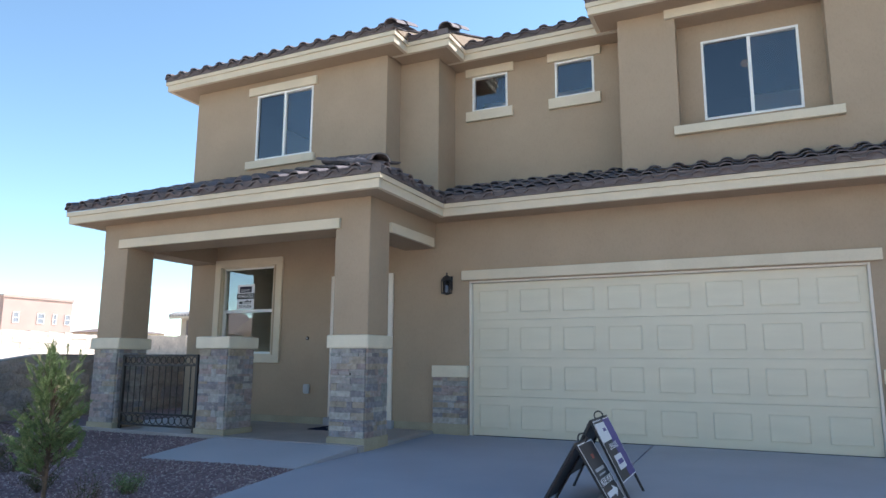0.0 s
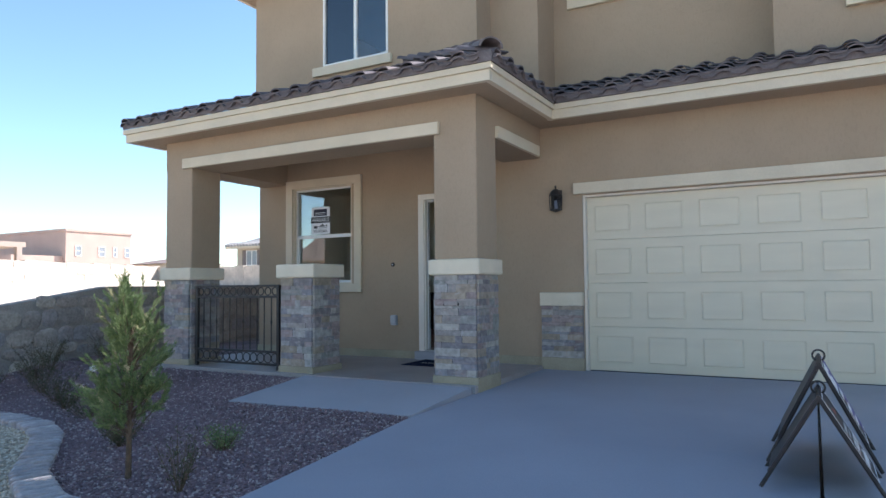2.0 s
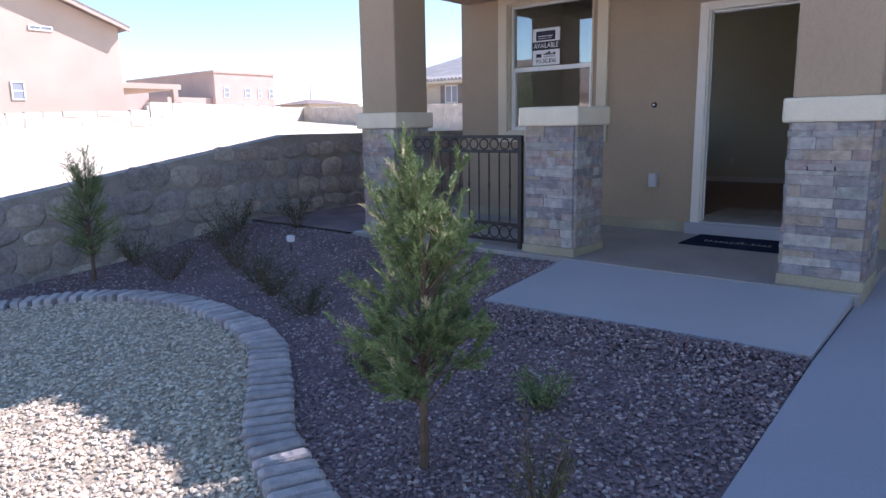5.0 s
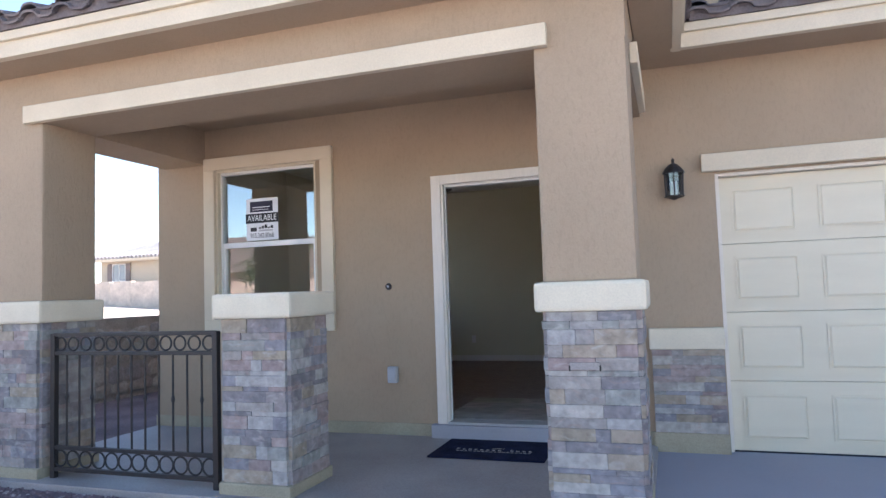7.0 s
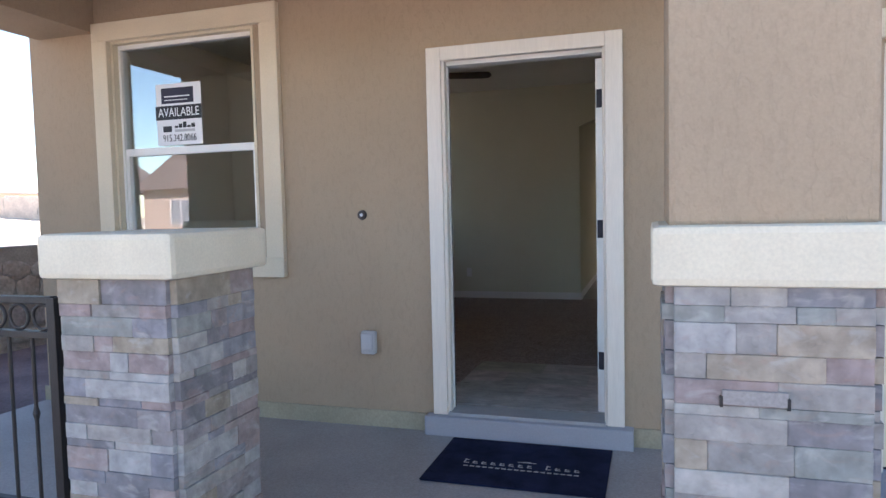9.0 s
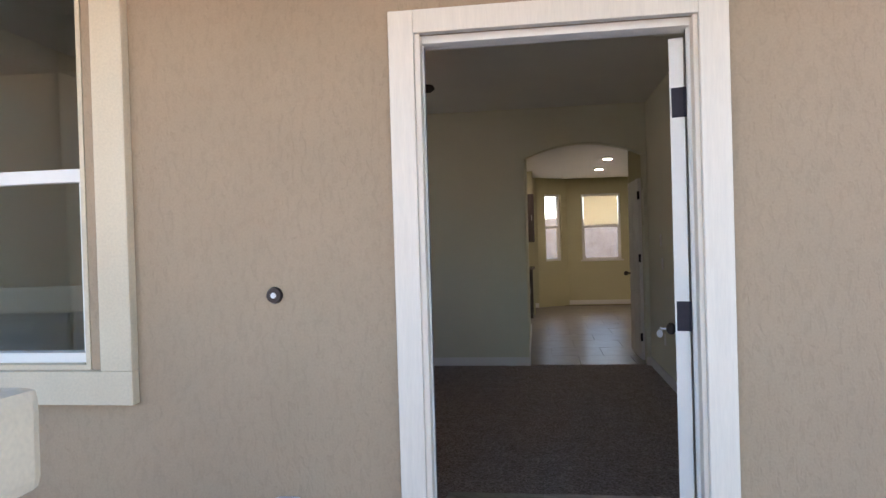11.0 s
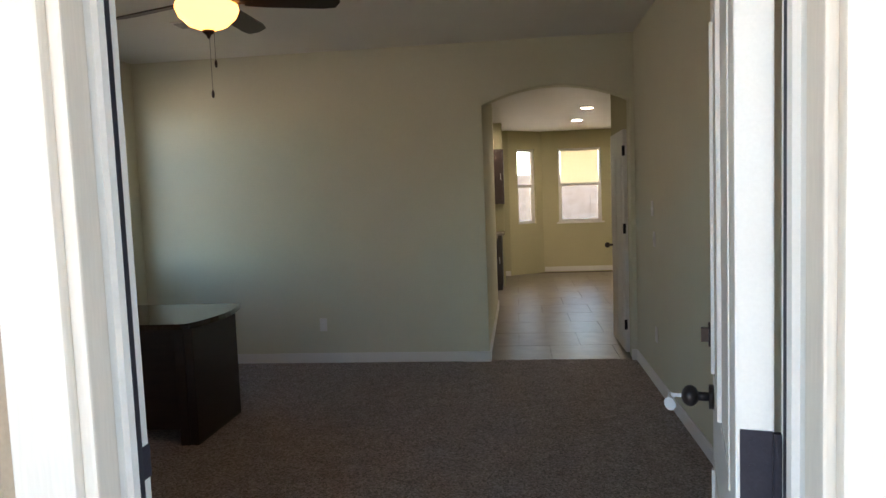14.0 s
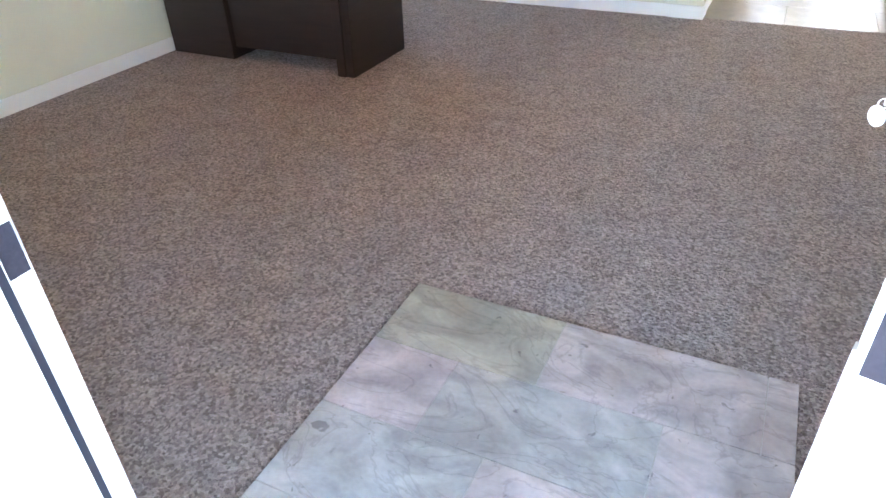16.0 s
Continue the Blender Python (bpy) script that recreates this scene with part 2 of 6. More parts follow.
HINGE = material("dark_hinge", (0.038, 0.035, 0.047), 0.6, 0.08, 40, 0.1, 200, spec=0.15)
GREYBOX = material("grey_plastic", (0.45, 0.46, 0.48), 0.5, 0.03, 10, 0.02, 100)
WALLPAINT = material("wall_paint", (0.66, 0.645, 0.505), 0.85, 0.02, 2, 0.25, 120, dist=0.003)
KITPAINT = material("kitchen_paint", (0.52, 0.485, 0.30), 0.85, 0.02, 2, 0.25, 120, dist=0.003)
CEILING = material("ceiling_paint", (0.77, 0.76, 0.71), 0.5, 0.02, 2, 0.3, 90, dist=0.003)
CARPET = flecked(material("carpet", (0.38, 0.318, 0.29), 1.0, 0.20, 7, 1.0, 100, col2=(0.325, 0.27, 0.246), spec=0.1, dist=0.02))
SLATE = veined(palette("slate_tile", [(0.54, 0.465, 0.45), (0.47, 0.44, 0.42), (0.52, 0.455, 0.43), (0.44, 0.425, 0.40)], 0.45, 0.06, 4, 0.15, 60))
OLIVESLATE = veined(palette("olive_slate_tile", [(0.42, 0.40, 0.325), (0.44, 0.415, 0.345)], 0.45, 0.06, 4, 0.15, 60))
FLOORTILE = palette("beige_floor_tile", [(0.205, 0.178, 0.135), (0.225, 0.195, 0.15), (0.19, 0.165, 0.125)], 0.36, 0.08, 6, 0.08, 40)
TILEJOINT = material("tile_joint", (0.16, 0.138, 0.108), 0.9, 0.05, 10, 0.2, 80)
DARKWOOD = material("espresso_wood", (0.028, 0.014, 0.011), 0.38, 0.18, 4, 0.06, 60, stretch=(1, 1, 12), spec=0.5)
DESKTOP = material("polished_desktop", (0.035, 0.022, 0.018), 0.06, 0.1, 3, 0.0, 60, stretch=(12, 1, 1), spec=0.8)
GRANITE = material("granite", (0.32, 0.28, 0.24), 0.25, 0.25, 30, 0.0, 200)
BLACK = material("black_plastic", (0.02, 0.02, 0.022), 0.4, 0.05, 10, 0.02, 100)
RUBBER = material("black_seal", (0.02, 0.02, 0.03), 0.6, 0.05, 10, 0.02, 100)
MATCLOTH = material("navy_mat", (0.022, 0.026, 0.060), 1.0, 0.25, 9, 0.7, 300, spec=0.1)
MATPRINT = material("mat_print", (0.45, 0.44, 0.42), 0.95, 0.15, 20, 0.2, 200)
PAPER = material("sign_white", (0.78, 0.78, 0.80), 0.5, 0.01, 5, 0.0, 50)
INK = material("sign_black", (0.02, 0.02, 0.025), 0.5, 0.05, 5, 0.0, 50)
PURPLE = material("sign_purple", (0.09, 0.065, 0.26), 0.5, 0.05, 5, 0.0, 50)
CHARCOAL = material("sign_charcoal", (0.035, 0.033, 0.04), 0.5, 0.08, 5, 0.0, 50)
LEAF = palette("juniper_leaf", [(0.15, 0.215, 0.08), (0.20, 0.27, 0.105), (0.13, 0.19, 0.075), (0.25, 0.31, 0.13)], 0.75, 0.1, 20, 0.0, 60, island=True)
DRYLEAF = palette("scrub_leaf", [(0.06, 0.075, 0.03), (0.10, 0.105, 0.05), (0.08, 0.07, 0.04)], 0.85, 0.1, 20, 0.0, 60, island=True)
STRAW = palette("straw_tip", [(0.55, 0.47, 0.31), (0.46, 0.40, 0.24), (0.40, 0.40, 0.20)], 0.9, 0.1, 20, 0.0, 60, island=True)
TREELEAF = palette("tree_leaf", [(0.05, 0.085, 0.035), (0.07, 0.105, 0.045), (0.04, 0.07, 0.03)], 0.8, 0.1, 20, 0.0, 60, island=True)
BARK = material("bark", (0.16, 0.11, 0.075), 0.95, 0.2, 20, 0.6, 80)
POST = material("weathered_wood", (0.45, 0.41, 0.36), 0.95, 0.12, 6, 0.4, 40, stretch=(5, 5, 0.6))
GALV = material("conduit", (0.42, 0.42, 0.42), 0.5, 0.05, 10, 0.05, 60, metal=0.3)
FARBROWN = material("far_stucco", (0.52, 0.41, 0.335), 0.95, 0.05, 0.6, 0.2, 30)
FARTAN = material("far_tan_stucco", (0.58, 0.495, 0.38), 0.95, 0.05, 0.6, 0.2, 30)
FARPANE = material("far_pane", (0.30, 0.32, 0.35), 0.2, 0.1, 0.8, 0.0, 20, spec=0.6)
FARRED = material("far_red_stucco", (0.54, 0.39, 0.33), 0.95, 0.05, 0.6, 0.2, 30)
FARROOF = material("far_roof", (0.26, 0.21, 0.19), 0.9, 0.12, 1.5, 0.5, 10, dist=0.05)
GREYROOF = material("far_grey_roof", (0.34, 0.33, 0.32), 0.9, 0.12, 1.5, 0.5, 10, dist=0.05)
CARPAINT = material("car_paint", (0.02, 0.022, 0.03), 0.2, 0.02, 3, 0.0, 60, spec=0.6)
GLASS = glass_material("window_glass", base=0.09)
PORCHGLASS = glass_material("coated_porch_glass", (0.90, 0.95, 0.96), 0.17)
DARKGLASS = glass_material("screened_glass", (0.35, 0.38, 0.5), 0.13, 0.5)
BOWL = glowing("lit_glass_bowl", (1.0, 0.42, 0.08), 0.9)
BULB = glowing("lamp_bulb", (1.0, 0.90, 0.72), 42.0)
ROOMLAMP = glowing("room_lamp", (1.0, 0.55, 0.12), 1.6)
LANTERNGLASS = glass_material("lantern_glass", (0.62, 0.68, 0.80), 0.10, 0.75)

# ---- mesh tools ----
BASE = {}


def box(bm, x0, x1, y0, y1, z0, z1, bevel=0.0, m=None):
    """A box, its edges rounded by bevel, turned by m."""
    made = bmesh.ops.create_cube(bm, size=1.0)
    vs = made["verts"]
    for v in vs:
        v.co = Vector(((x0 + x1) / 2 + v.co.x * (x1 - x0), (y0 + y1) / 2 + v.co.y * (y1 - y0), (z0 + z1) / 2 + v.co.z * (z1 - z0)))
    if bevel:
        es = list({e for v in vs for e in v.link_edges})
        r = bmesh.ops.bevel(bm, geom=es, offset=bevel, segments=2, affect="EDGES", profile=0.6)
        vs = list({v for v in r["verts"]} | {v for f in r["faces"] for v in f.verts})
    if m is not None:
        bmesh.ops.transform(bm, matrix=m, verts=vs)
    return vs


def rod(bm, a, b, r0, r1=None, seg=10):
    """A round bar from a to b."""
    a, b = Vector(a), Vector(b)
    r1 = r0 if r1 is None else r1
    made = bmesh.ops.create_cone(bm, cap_ends=True, segments=seg, radius1=r0, radius2=r1, depth=(b - a).length)
    turn = (b - a).to_track_quat("Z", "Y").to_matrix().to_4x4()
    bmesh.ops.transform(bm, matrix=Matrix.Translation((a + b) / 2) @ turn, verts=made["verts"])


def ring(bm, c, R, r, axis="y", seg=18, tube=6):
    c = Vector(c)
    loops = []
    for i in range(seg):
        a = 2 * math.pi * i / seg
        loop = []
        for j in range(tube):
            b = 2 * math.pi * j / tube
            u, w = (R + r * math.cos(b)) * math.cos(a), (R + r * math.cos(b)) * math.sin(a)
            h = r * math.sin(b)
            loop.append(bm.verts.new(c + (Vector((u, h, w)) if axis == "y" else Vector((u, w, h)))))
        loops.append(loop)
    for i in range(seg):
        for j in range(tube):
            bm.faces.new((loops[i][j], loops[(i + 1) % seg][j], loops[(i + 1) % seg][(j + 1) % tube], loops[i][(j + 1) % tube]))


def lathe(bm, c, profile, seg=24):
    """A turned body about the upright through c, from pairs of radius and height."""
    c = Vector(c)
    rows = []
    for r, z in profile:
        rows.append([bm.verts.new(c + Vector((max(r, 0.0005) * math.cos(2 * math.pi * i / seg), max(r, 0.0005) * math.sin(2 * math.pi * i / seg), z))) for i in range(seg)])
    for k in range(len(rows) - 1):
        for i in range(seg):
            bm.faces.new((rows[k][i], rows[k][(i + 1) % seg], rows[k + 1][(i + 1) % seg], rows[k + 1][i]))
    bm.faces.new(rows[-1])
    bm.faces.new(rows[0][::-1])


def prism(bm, outline, y0, y1, axis="y"):
    """An outline in x and z (axis y), y and z (axis x) or x and y (axis z), drawn out from y0 to y1."""
    def at(p, h):
        return (p[0], h, p[1]) if axis == "y" else (h, p[0], p[1]) if axis == "x" else (p[0], p[1], h)
    a, b = [bm.verts.new(at(p, y0)) for p in outline], [bm.verts.new(at(p, y1)) for p in outline]
    bm.faces.new(a), bm.faces.new(b[::-1])
    for i in range(len(a)):
        bm.faces.new((a[i], b[i], b[(i + 1) % len(a)], a[(i + 1) % len(a)]))


def finish(name, bm, mat):
    bmesh.ops.recalc_face_normals(bm, faces=bm.faces)
    me = bpy.data.meshes.new(name)
    bm.to_mesh(me)
    bm.free()
    me.materials.append(mat)
    return me


def thing(name, label, category, at=(0, 0, 0), group="", kind=""):
    ob = new(name)
    ob.location = at
    ob.empty_display_size = 0.1
    BASE[ob] = Vector(at)
    return tagged(ob, label, category, group, kind)


def part(name, bm, mat, parent=None, label="", smooth=False):
    """Links a bmesh in world places as one mesh object under a thing or a part."""
    at = BASE.get(parent, Vector())
    if parent is not None:
        bmesh.ops.translate(bm, vec=-at, verts=bm.verts)
    me = finish(name, bm, mat)
    if smooth:
        for p in me.polygons:
            p.use_smooth = True
    ob = new(name, me)
    if parent is not None:
        ob.parent = parent
        BASE[ob] = at
    return tagged(ob, label)


def solid(name, mat, label, category, *boxes, bevel=0.0, kind="", group=""):
    """A top-level thing of one mesh, made of boxes."""
    bm = bmesh.new()
    for b in boxes:
        box(bm, *b, bevel=bevel)
    ob = part(name, bm, mat)
    return tagged(ob, label, category, group, kind)


def bit(name, mat, parent, *boxes, bevel=0.0, label=""):
    bm = bmesh.new()
    for b in boxes:
        box(bm, *b, bevel=bevel)
    return part(name, bm, mat, parent, label)


def piece(name, me, parent, m):
    """One of many alike pieces on a shared mesh, at the world pose m."""
    ob = new(name, me)
    ob.parent = parent
    ob.matrix_local = Matrix.Translation(-BASE.get(parent, Vector())) @ m
    return ob


def unit(mat, bevel=0.06, name="unit"):
    bm = bmesh.new()
    box(bm, -0.5, 0.5, -0.5, 0.5, -0.5, 0.5, bevel=0)
    bmesh.ops.bevel(bm, geom=bm.edges[:], offset=bevel, segments=1, affect="EDGES")
    return finish(name, bm, mat)


def wall(name, axis, lo, hi, a0, a1, z0, z1, holes, mat, label="", category="wall"):
    """A wall between the planes lo and hi of the axis, from a0 to a1 along it, with rectangular holes (a, b, low, high)."""
    us = sorted({a0, a1, *(h[0] for h in holes), *(h[1] for h in holes)})
    zs = sorted({z0, z1, *(h[2] for h in holes), *(h[3] for h in holes)})
    us, zs = [u for u in us if a0 <= u <= a1], [z for z in zs if z0 <= z <= z1]

    def full(i, j):
        if not (0 <= i < len(us) - 1 and 0 <= j < len(zs) - 1):
            return False
        u, z = (us[i] + us[i + 1]) / 2, (zs[j] + zs[j + 1]) / 2
        return not any(h[0] < u < h[1] and h[2] < z < h[3] for h in holes)

    bm = bmesh.new()
    put = (lambda u, d, z: (u, d, z)) if axis == "y" else (lambda u, d, z: (d, u, z))
    quad = lambda *ps: bm.faces.new([bm.verts.new(put(*p)) for p in ps])
    for i in range(len(us) - 1):
        for j in range(len(zs) - 1):
            if not full(i, j):
                continue
            u, v, a, b = us[i], us[i + 1], zs[j], zs[j + 1]
            quad((u, lo, a), (v, lo, a), (v, lo, b), (u, lo, b)), quad((u, hi, a), (u, hi, b), (v, hi, b), (v, hi, a))
            if not full(i - 1, j):
                quad((u, lo, a), (u, lo, b), (u, hi, b), (u, hi, a))
            if not full(i + 1, j):
                quad((v, lo, a), (v, hi, a), (v, hi, b), (v, lo, b))
            if not full(i, j - 1):
                quad((u, lo, a), (u, hi, a), (v, hi, a), (v, lo, a))
            if not full(i, j + 1):
                quad((u, lo, b), (v, lo, b), (v, hi, b), (u, hi, b))
    bmesh.ops.remove_doubles(bm, verts=bm.verts, dist=0.0005)
    return tagged(part(name, bm, mat), label, category, "", "structure")


def lettering(words, size, m, mat, parent, name="lettering", wide=1.0, thick=0.0006):
    """Words in the built-in font as a mesh, centred at the pose m, in the x-y plane of m."""
    cu = bpy.data.curves.new("words", "FONT")
    cu.body, cu.size, cu.align_x, cu.align_y, cu.extrude = words, size, "CENTER", "CENTER", thick
    tmp = bpy.data.objects.new("words", cu)
    scene.collection.objects.link(tmp)
    me = bpy.data.meshes.new_from_object(tmp.evaluated_get(bpy.context.evaluated_depsgraph_get()))
    bpy.data.objects.remove(tmp)
    me.materials.clear()
    me.materials.append(mat)
    me.transform(Matrix.Translation(-BASE.get(parent, Vector())) @ m @ Matrix.Diagonal((wide, 1, 1, 1)))
    ob = new(name, me)
    ob.parent = parent
    return ob


def smooth_step(a, b, v):
    t = min(1.0, max(0.0, (v - a) / (b - a)))
    return t * t * (3 - 2 * t)


def drive_z(y):
    return -0.018 * max(0.0, -y) if y > -3.2 else -0.0576 - 0.07 * (min(3.3, -3.2 - y)) - 0.045 * max(0.0, -6.5 - y)


def garden_z(x, y):
    """The beds fall away from the driveway and rise to the porch slab."""
    side = max(0.0, min(-0.6 - x, 5.0))
    low = drive_z(y) - 0.03 * side
    return low + (0.005 - low) * smooth_step(-3.8, -2.05, y) * min(1.0, side / 0.5)


def walk_z(x, y):
    return 0.030 + (y + 1.985) * (0.068 + 0.013 * (-0.6 - x))


def ground_z(x, y):
    if x > -7.65:
        return garden_z(x, max(y, -10.5)) - (0.05 if x < -3 else 0.12)
    lot = -0.33 + 0.062 * min(60.0, -7.65 - x) * smooth_step(-7.0, 0.0, y)
    return lot

# ---- ground ----
def sheet():
    xs = [-900, -400, -200, -120, -80, -60, -50, -44, -40, -36, -32, -28, -24, -20, -17, -14, -12, -10.5, -9, -8, -7.66, -7.64, -7, -6, -5, -4, -3, -2, -1, 0, 2, 5, 7, 10, 20, 40, 80, 200, 400, 900]
    ys = [-900, -400, -150, -60, -30, -20, -14, -12, -10.5, -9, -8, -7.2, -6.5, -6, -5.2, -4.4, -3.6, -3.2, -2.6, -2, -1, 0, 2, 5, 9, 14, 20, 30, 40, 60, 100, 200, 400, 900]
    bm = bmesh.new()
    vs = [[bm.verts.new((x, y, ground_z(x, y) if y > -10.6 else ground_z(x, -10.5) - 0.02)) for y in ys] for x in xs]
    for i in range(len(xs) - 1):
        for j in range(len(ys) - 1):
            bm.faces.new((vs[i][j], vs[i + 1][j], vs[i + 1][j + 1], vs[i][j + 1]))
    return tagged(part("ground", bm, DIRT), "pale bare desert earth stretching to the horizon", "ground", "", "structure")


sheet()


def slab(name, corners, top, thick, mat, label, category, steps=8):
    """A slab over a quadrangle in plan whose top follows the height top(x, y)."""
    bm = bmesh.new()
    a, b, c, d = [Vector(p) for p in corners]
    rows = []
    for i in range(steps + 1):
        u = i / steps
        row = []
        for j in range(steps + 1):
            v = j / steps
            p = a.lerp(b, u).lerp(d.lerp(c, u), v)
            z = top(p.x, p.y)
            row.append((bm.verts.new((p.x, p.y, z)), bm.verts.new((p.x, p.y, z - thick))))
        rows.append(row)
    for i in range(steps):
        for j in range(steps):
            q = (rows[i][j], rows[i + 1][j], rows[i + 1][j + 1], rows[i][j + 1])
            bm.faces.new([p[0] for p in q]), bm.faces.new([p[1] for p in q][::-1])
    for i in range(steps):
        for e in ((rows[i][0], rows[i + 1][0]), (rows[i + 1][-1], rows[i][-1])):
            bm.faces.new((e[0][0], e[0][1], e[1][1], e[1][0]))
        for e in ((rows[0][i + 1], rows[0][i]), (rows[-1][i], rows[-1][i + 1])):
            bm.faces.new((e[0][0], e[0][1], e[1][1], e[1][0]))
    return tagged(part(name, bm, mat), label, category, "", "structure")


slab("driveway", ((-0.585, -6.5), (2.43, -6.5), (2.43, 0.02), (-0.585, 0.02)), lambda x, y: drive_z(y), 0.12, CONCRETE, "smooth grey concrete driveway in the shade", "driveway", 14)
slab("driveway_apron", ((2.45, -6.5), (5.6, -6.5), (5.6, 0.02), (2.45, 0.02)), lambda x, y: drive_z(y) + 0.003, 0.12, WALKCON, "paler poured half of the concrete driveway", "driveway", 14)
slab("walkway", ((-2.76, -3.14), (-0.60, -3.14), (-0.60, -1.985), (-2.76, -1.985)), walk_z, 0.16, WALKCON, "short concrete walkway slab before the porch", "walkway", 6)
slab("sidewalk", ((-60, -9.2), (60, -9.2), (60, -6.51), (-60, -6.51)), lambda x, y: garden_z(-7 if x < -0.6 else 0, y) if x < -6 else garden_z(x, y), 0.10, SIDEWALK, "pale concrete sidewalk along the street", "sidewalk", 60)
# Unseen dark ground, added so less sunlight bounces back onto the porch.
slab("side_yard", ((5.62, -6.5), (10.2, -6.5), (10.2, 12.0), (5.62, 12.0)), lambda x, y: drive_z(min(y, 0.0)) - 0.03, 0.10, MULCH, "unseen purple-brown ground added beside the driveway to cut bounced light", "ground", 10)
slab("road", ((-300, -18), (300, -18), (300, -9.4), (-300, -9.4)), lambda x, y: -0.62, 0.1, ASPHALT, "dark asphalt street in front of the houses", "road", 4)
solid("porch_slab", PORCHCON, "weathered concrete porch slab", "porch floor", (-5.44, -0.56, -1.98, 0.0, -0.35, 0.04), kind="structure", bevel=0.008)
solid("stem_wall", FOOT, "low concrete stem wall under the stucco", "foundation", (-5.44, -2.44, -0.02, 0.0, 0.0, 0.145), (-1.23, -0.03, -0.02, 0.0, -0.1, 0.145), kind="structure", bevel=0.004)
solid("door_step", WALKCON, "low concrete step under the front door", "door step", (-2.43, -1.22, -0.09, 0.0, 0.0, 0.152), kind="structure", bevel=0.01)

# ---- house shell ----
XL, XR = -5.42, 6.05
wall("wall_front", "y", 0.0, 0.088, XL, XR, -0.3, 3.10, [(-2.325, -1.355, 0.13, 2.262), (-4.705, -3.56, 1.10, 2.60), (-0.03, 4.91, -0.3, 2.155)], STUCCO, "tan sand-finish stucco front wall")
wall("wall_left", "x", XL, XL + 0.15, 0.088, 11.9, -0.3, 3.10, [(3.93, 4.90, 1.12, 2.675)], STUCCO, "tan stucco side wall of the house")
wall("wall_right", "x", XR - 0.15, XR, 0.088, 11.9, -0.3, 5.95, [], STUCCO, "tan stucco side wall beyond the garage")
wall("wall_back", "y", 11.9, 12.05, XL, -1.95, -0.3, 3.10, [], STUCCO, "tan stucco rear wall")
wall("wall_back_right", "y", 11.9, 12.05, 0.80, XR, -0.3, 3.10, [], STUCCO, "tan stucco rear wall behind the garage")

# upper storey: left block, jog, recess, right block
UP0, UP1 = 3.12, 5.95
wall("wall_upper_left", "y", -0.10, 0.05, XL, -1.40, UP0, UP1, [(-4.02, -2.83, 4.42, 5.61)], STUCCO, "tan stucco wall of the upper storey")
wall("wall_upper_side", "x", XL, XL + 0.15, 0.05, 10.0, UP0, UP1, [], STUCCO, "tan stucco upper side wall")
wall("wall_upper_jog", "y", 0.35, 0.50, -1.55, -0.70, UP0, UP1, [], STUCCO, "tan stucco jog of the upper storey")
wall("wall_upper_return_1", "x", -1.55, -1.40, 0.05, 0.35, UP0, UP1, [], STUCCO, "tan stucco return wall")
wall("wall_upper_return_2", "x", -0.85, -0.70, 0.50, 1.0, UP0, UP1, [], STUCCO, "tan stucco return wall")
wall("wall_upper_recess", "y", 1.0, 1.15, -0.85, 2.15, UP0, UP1, [(-0.38, 0.24, 5.12, 5.73), (1.04, 1.66, 5.12, 5.73)], STUCCO, "tan stucco recessed upper wall")
wall("wall_upper_return_3", "x", 2.15, 2.30, 0.50, 1.15, UP0, UP1, [], STUCCO, "tan stucco return wall")
wall("wall_upper_right", "y", 0.35, 0.50, 2.15, XR - 0.15, UP0, UP1, [(2.93, 4.74, 4.161, 5.74)], STUCCO, "tan stucco upper wall with a deep window niche")
wall("wall_upper_niche", "y", 0.68, 0.80, 2.88, 4.80, 4.1, 5.85, [(3.235, 4.455, 4.32, 5.48)], STUCCO, "tan stucco back of the window niche")
solid("niche_sides", STUCCO, "tan stucco sides of the window niche", "wall", (2.85, 2.93, 0.50, 0.68, 4.1, 5.85), (4.74, 4.82, 0.50, 0.68, 4.1, 5.85), (2.93, 4.74, 0.60, 0.68, 4.05, 4.16), (2.93, 4.74, 0.50, 0.68, 5.74, 5.85), kind="structure")
wall("wall_upper_back", "y", 10.0, 10.15, XL, XR, UP0, UP1, [], STUCCO, "tan stucco upper rear wall")
solid("upper_floor_deck", FELT, "dark deck between the storeys", "floor", (XL + 0.15, XR - 0.15, 0.16, 11.9, 3.08, 3.115), kind="structure")
solid("attic_deck", FELT, "dark deck over the upper storey", "ceiling", (XL, XR, 1.16, 10.0, 5.95, 6.0), (XL, -1.4, 0.0, 1.16, 5.95, 6.0), (2.15, XR, 0.4, 1.16, 5.95, 6.0), (-1.4, -0.7, 0.4, 1.16, 5.95, 6.0), kind="structure")


# ---- roofs ----
def tile_mesh(name, mat, w=0.30, length=0.42):
    """A barrel roof tile: a high roll beside a shallow pan, along +y, rising in z."""
    prof = []
    for i in range(9):
        a = math.pi * i / 8
        prof.append((-0.055 - 0.075 * math.cos(a), 0.012 + 0.042 * math.sin(a)))
    prof += [(0.06, 0.004), (0.115, 0.0), (0.165, 0.014)]
    bm = bmesh.new()
    rows = []
    for y, up in ((0, 0.022), (length, 0.0)):
        rows.append([bm.verts.new((x * w / 0.3, y, z + up)) for x, z in prof] + [bm.verts.new((x * w / 0.3, y, z + up - 0.016)) for x, z in reversed(prof)])
    n = len(rows[0])
    for i in range(n):
        bm.faces.new((rows[0][i], rows[0][(i + 1) % n], rows[1][(i + 1) % n], rows[1][i]))
    k = n // 2
    for r in rows:
        for i in range(k - 1):
            bm.faces.new((r[i], r[i + 1], r[n - 2 - i], r[n - 1 - i]))
    return finish(name, bm, mat)


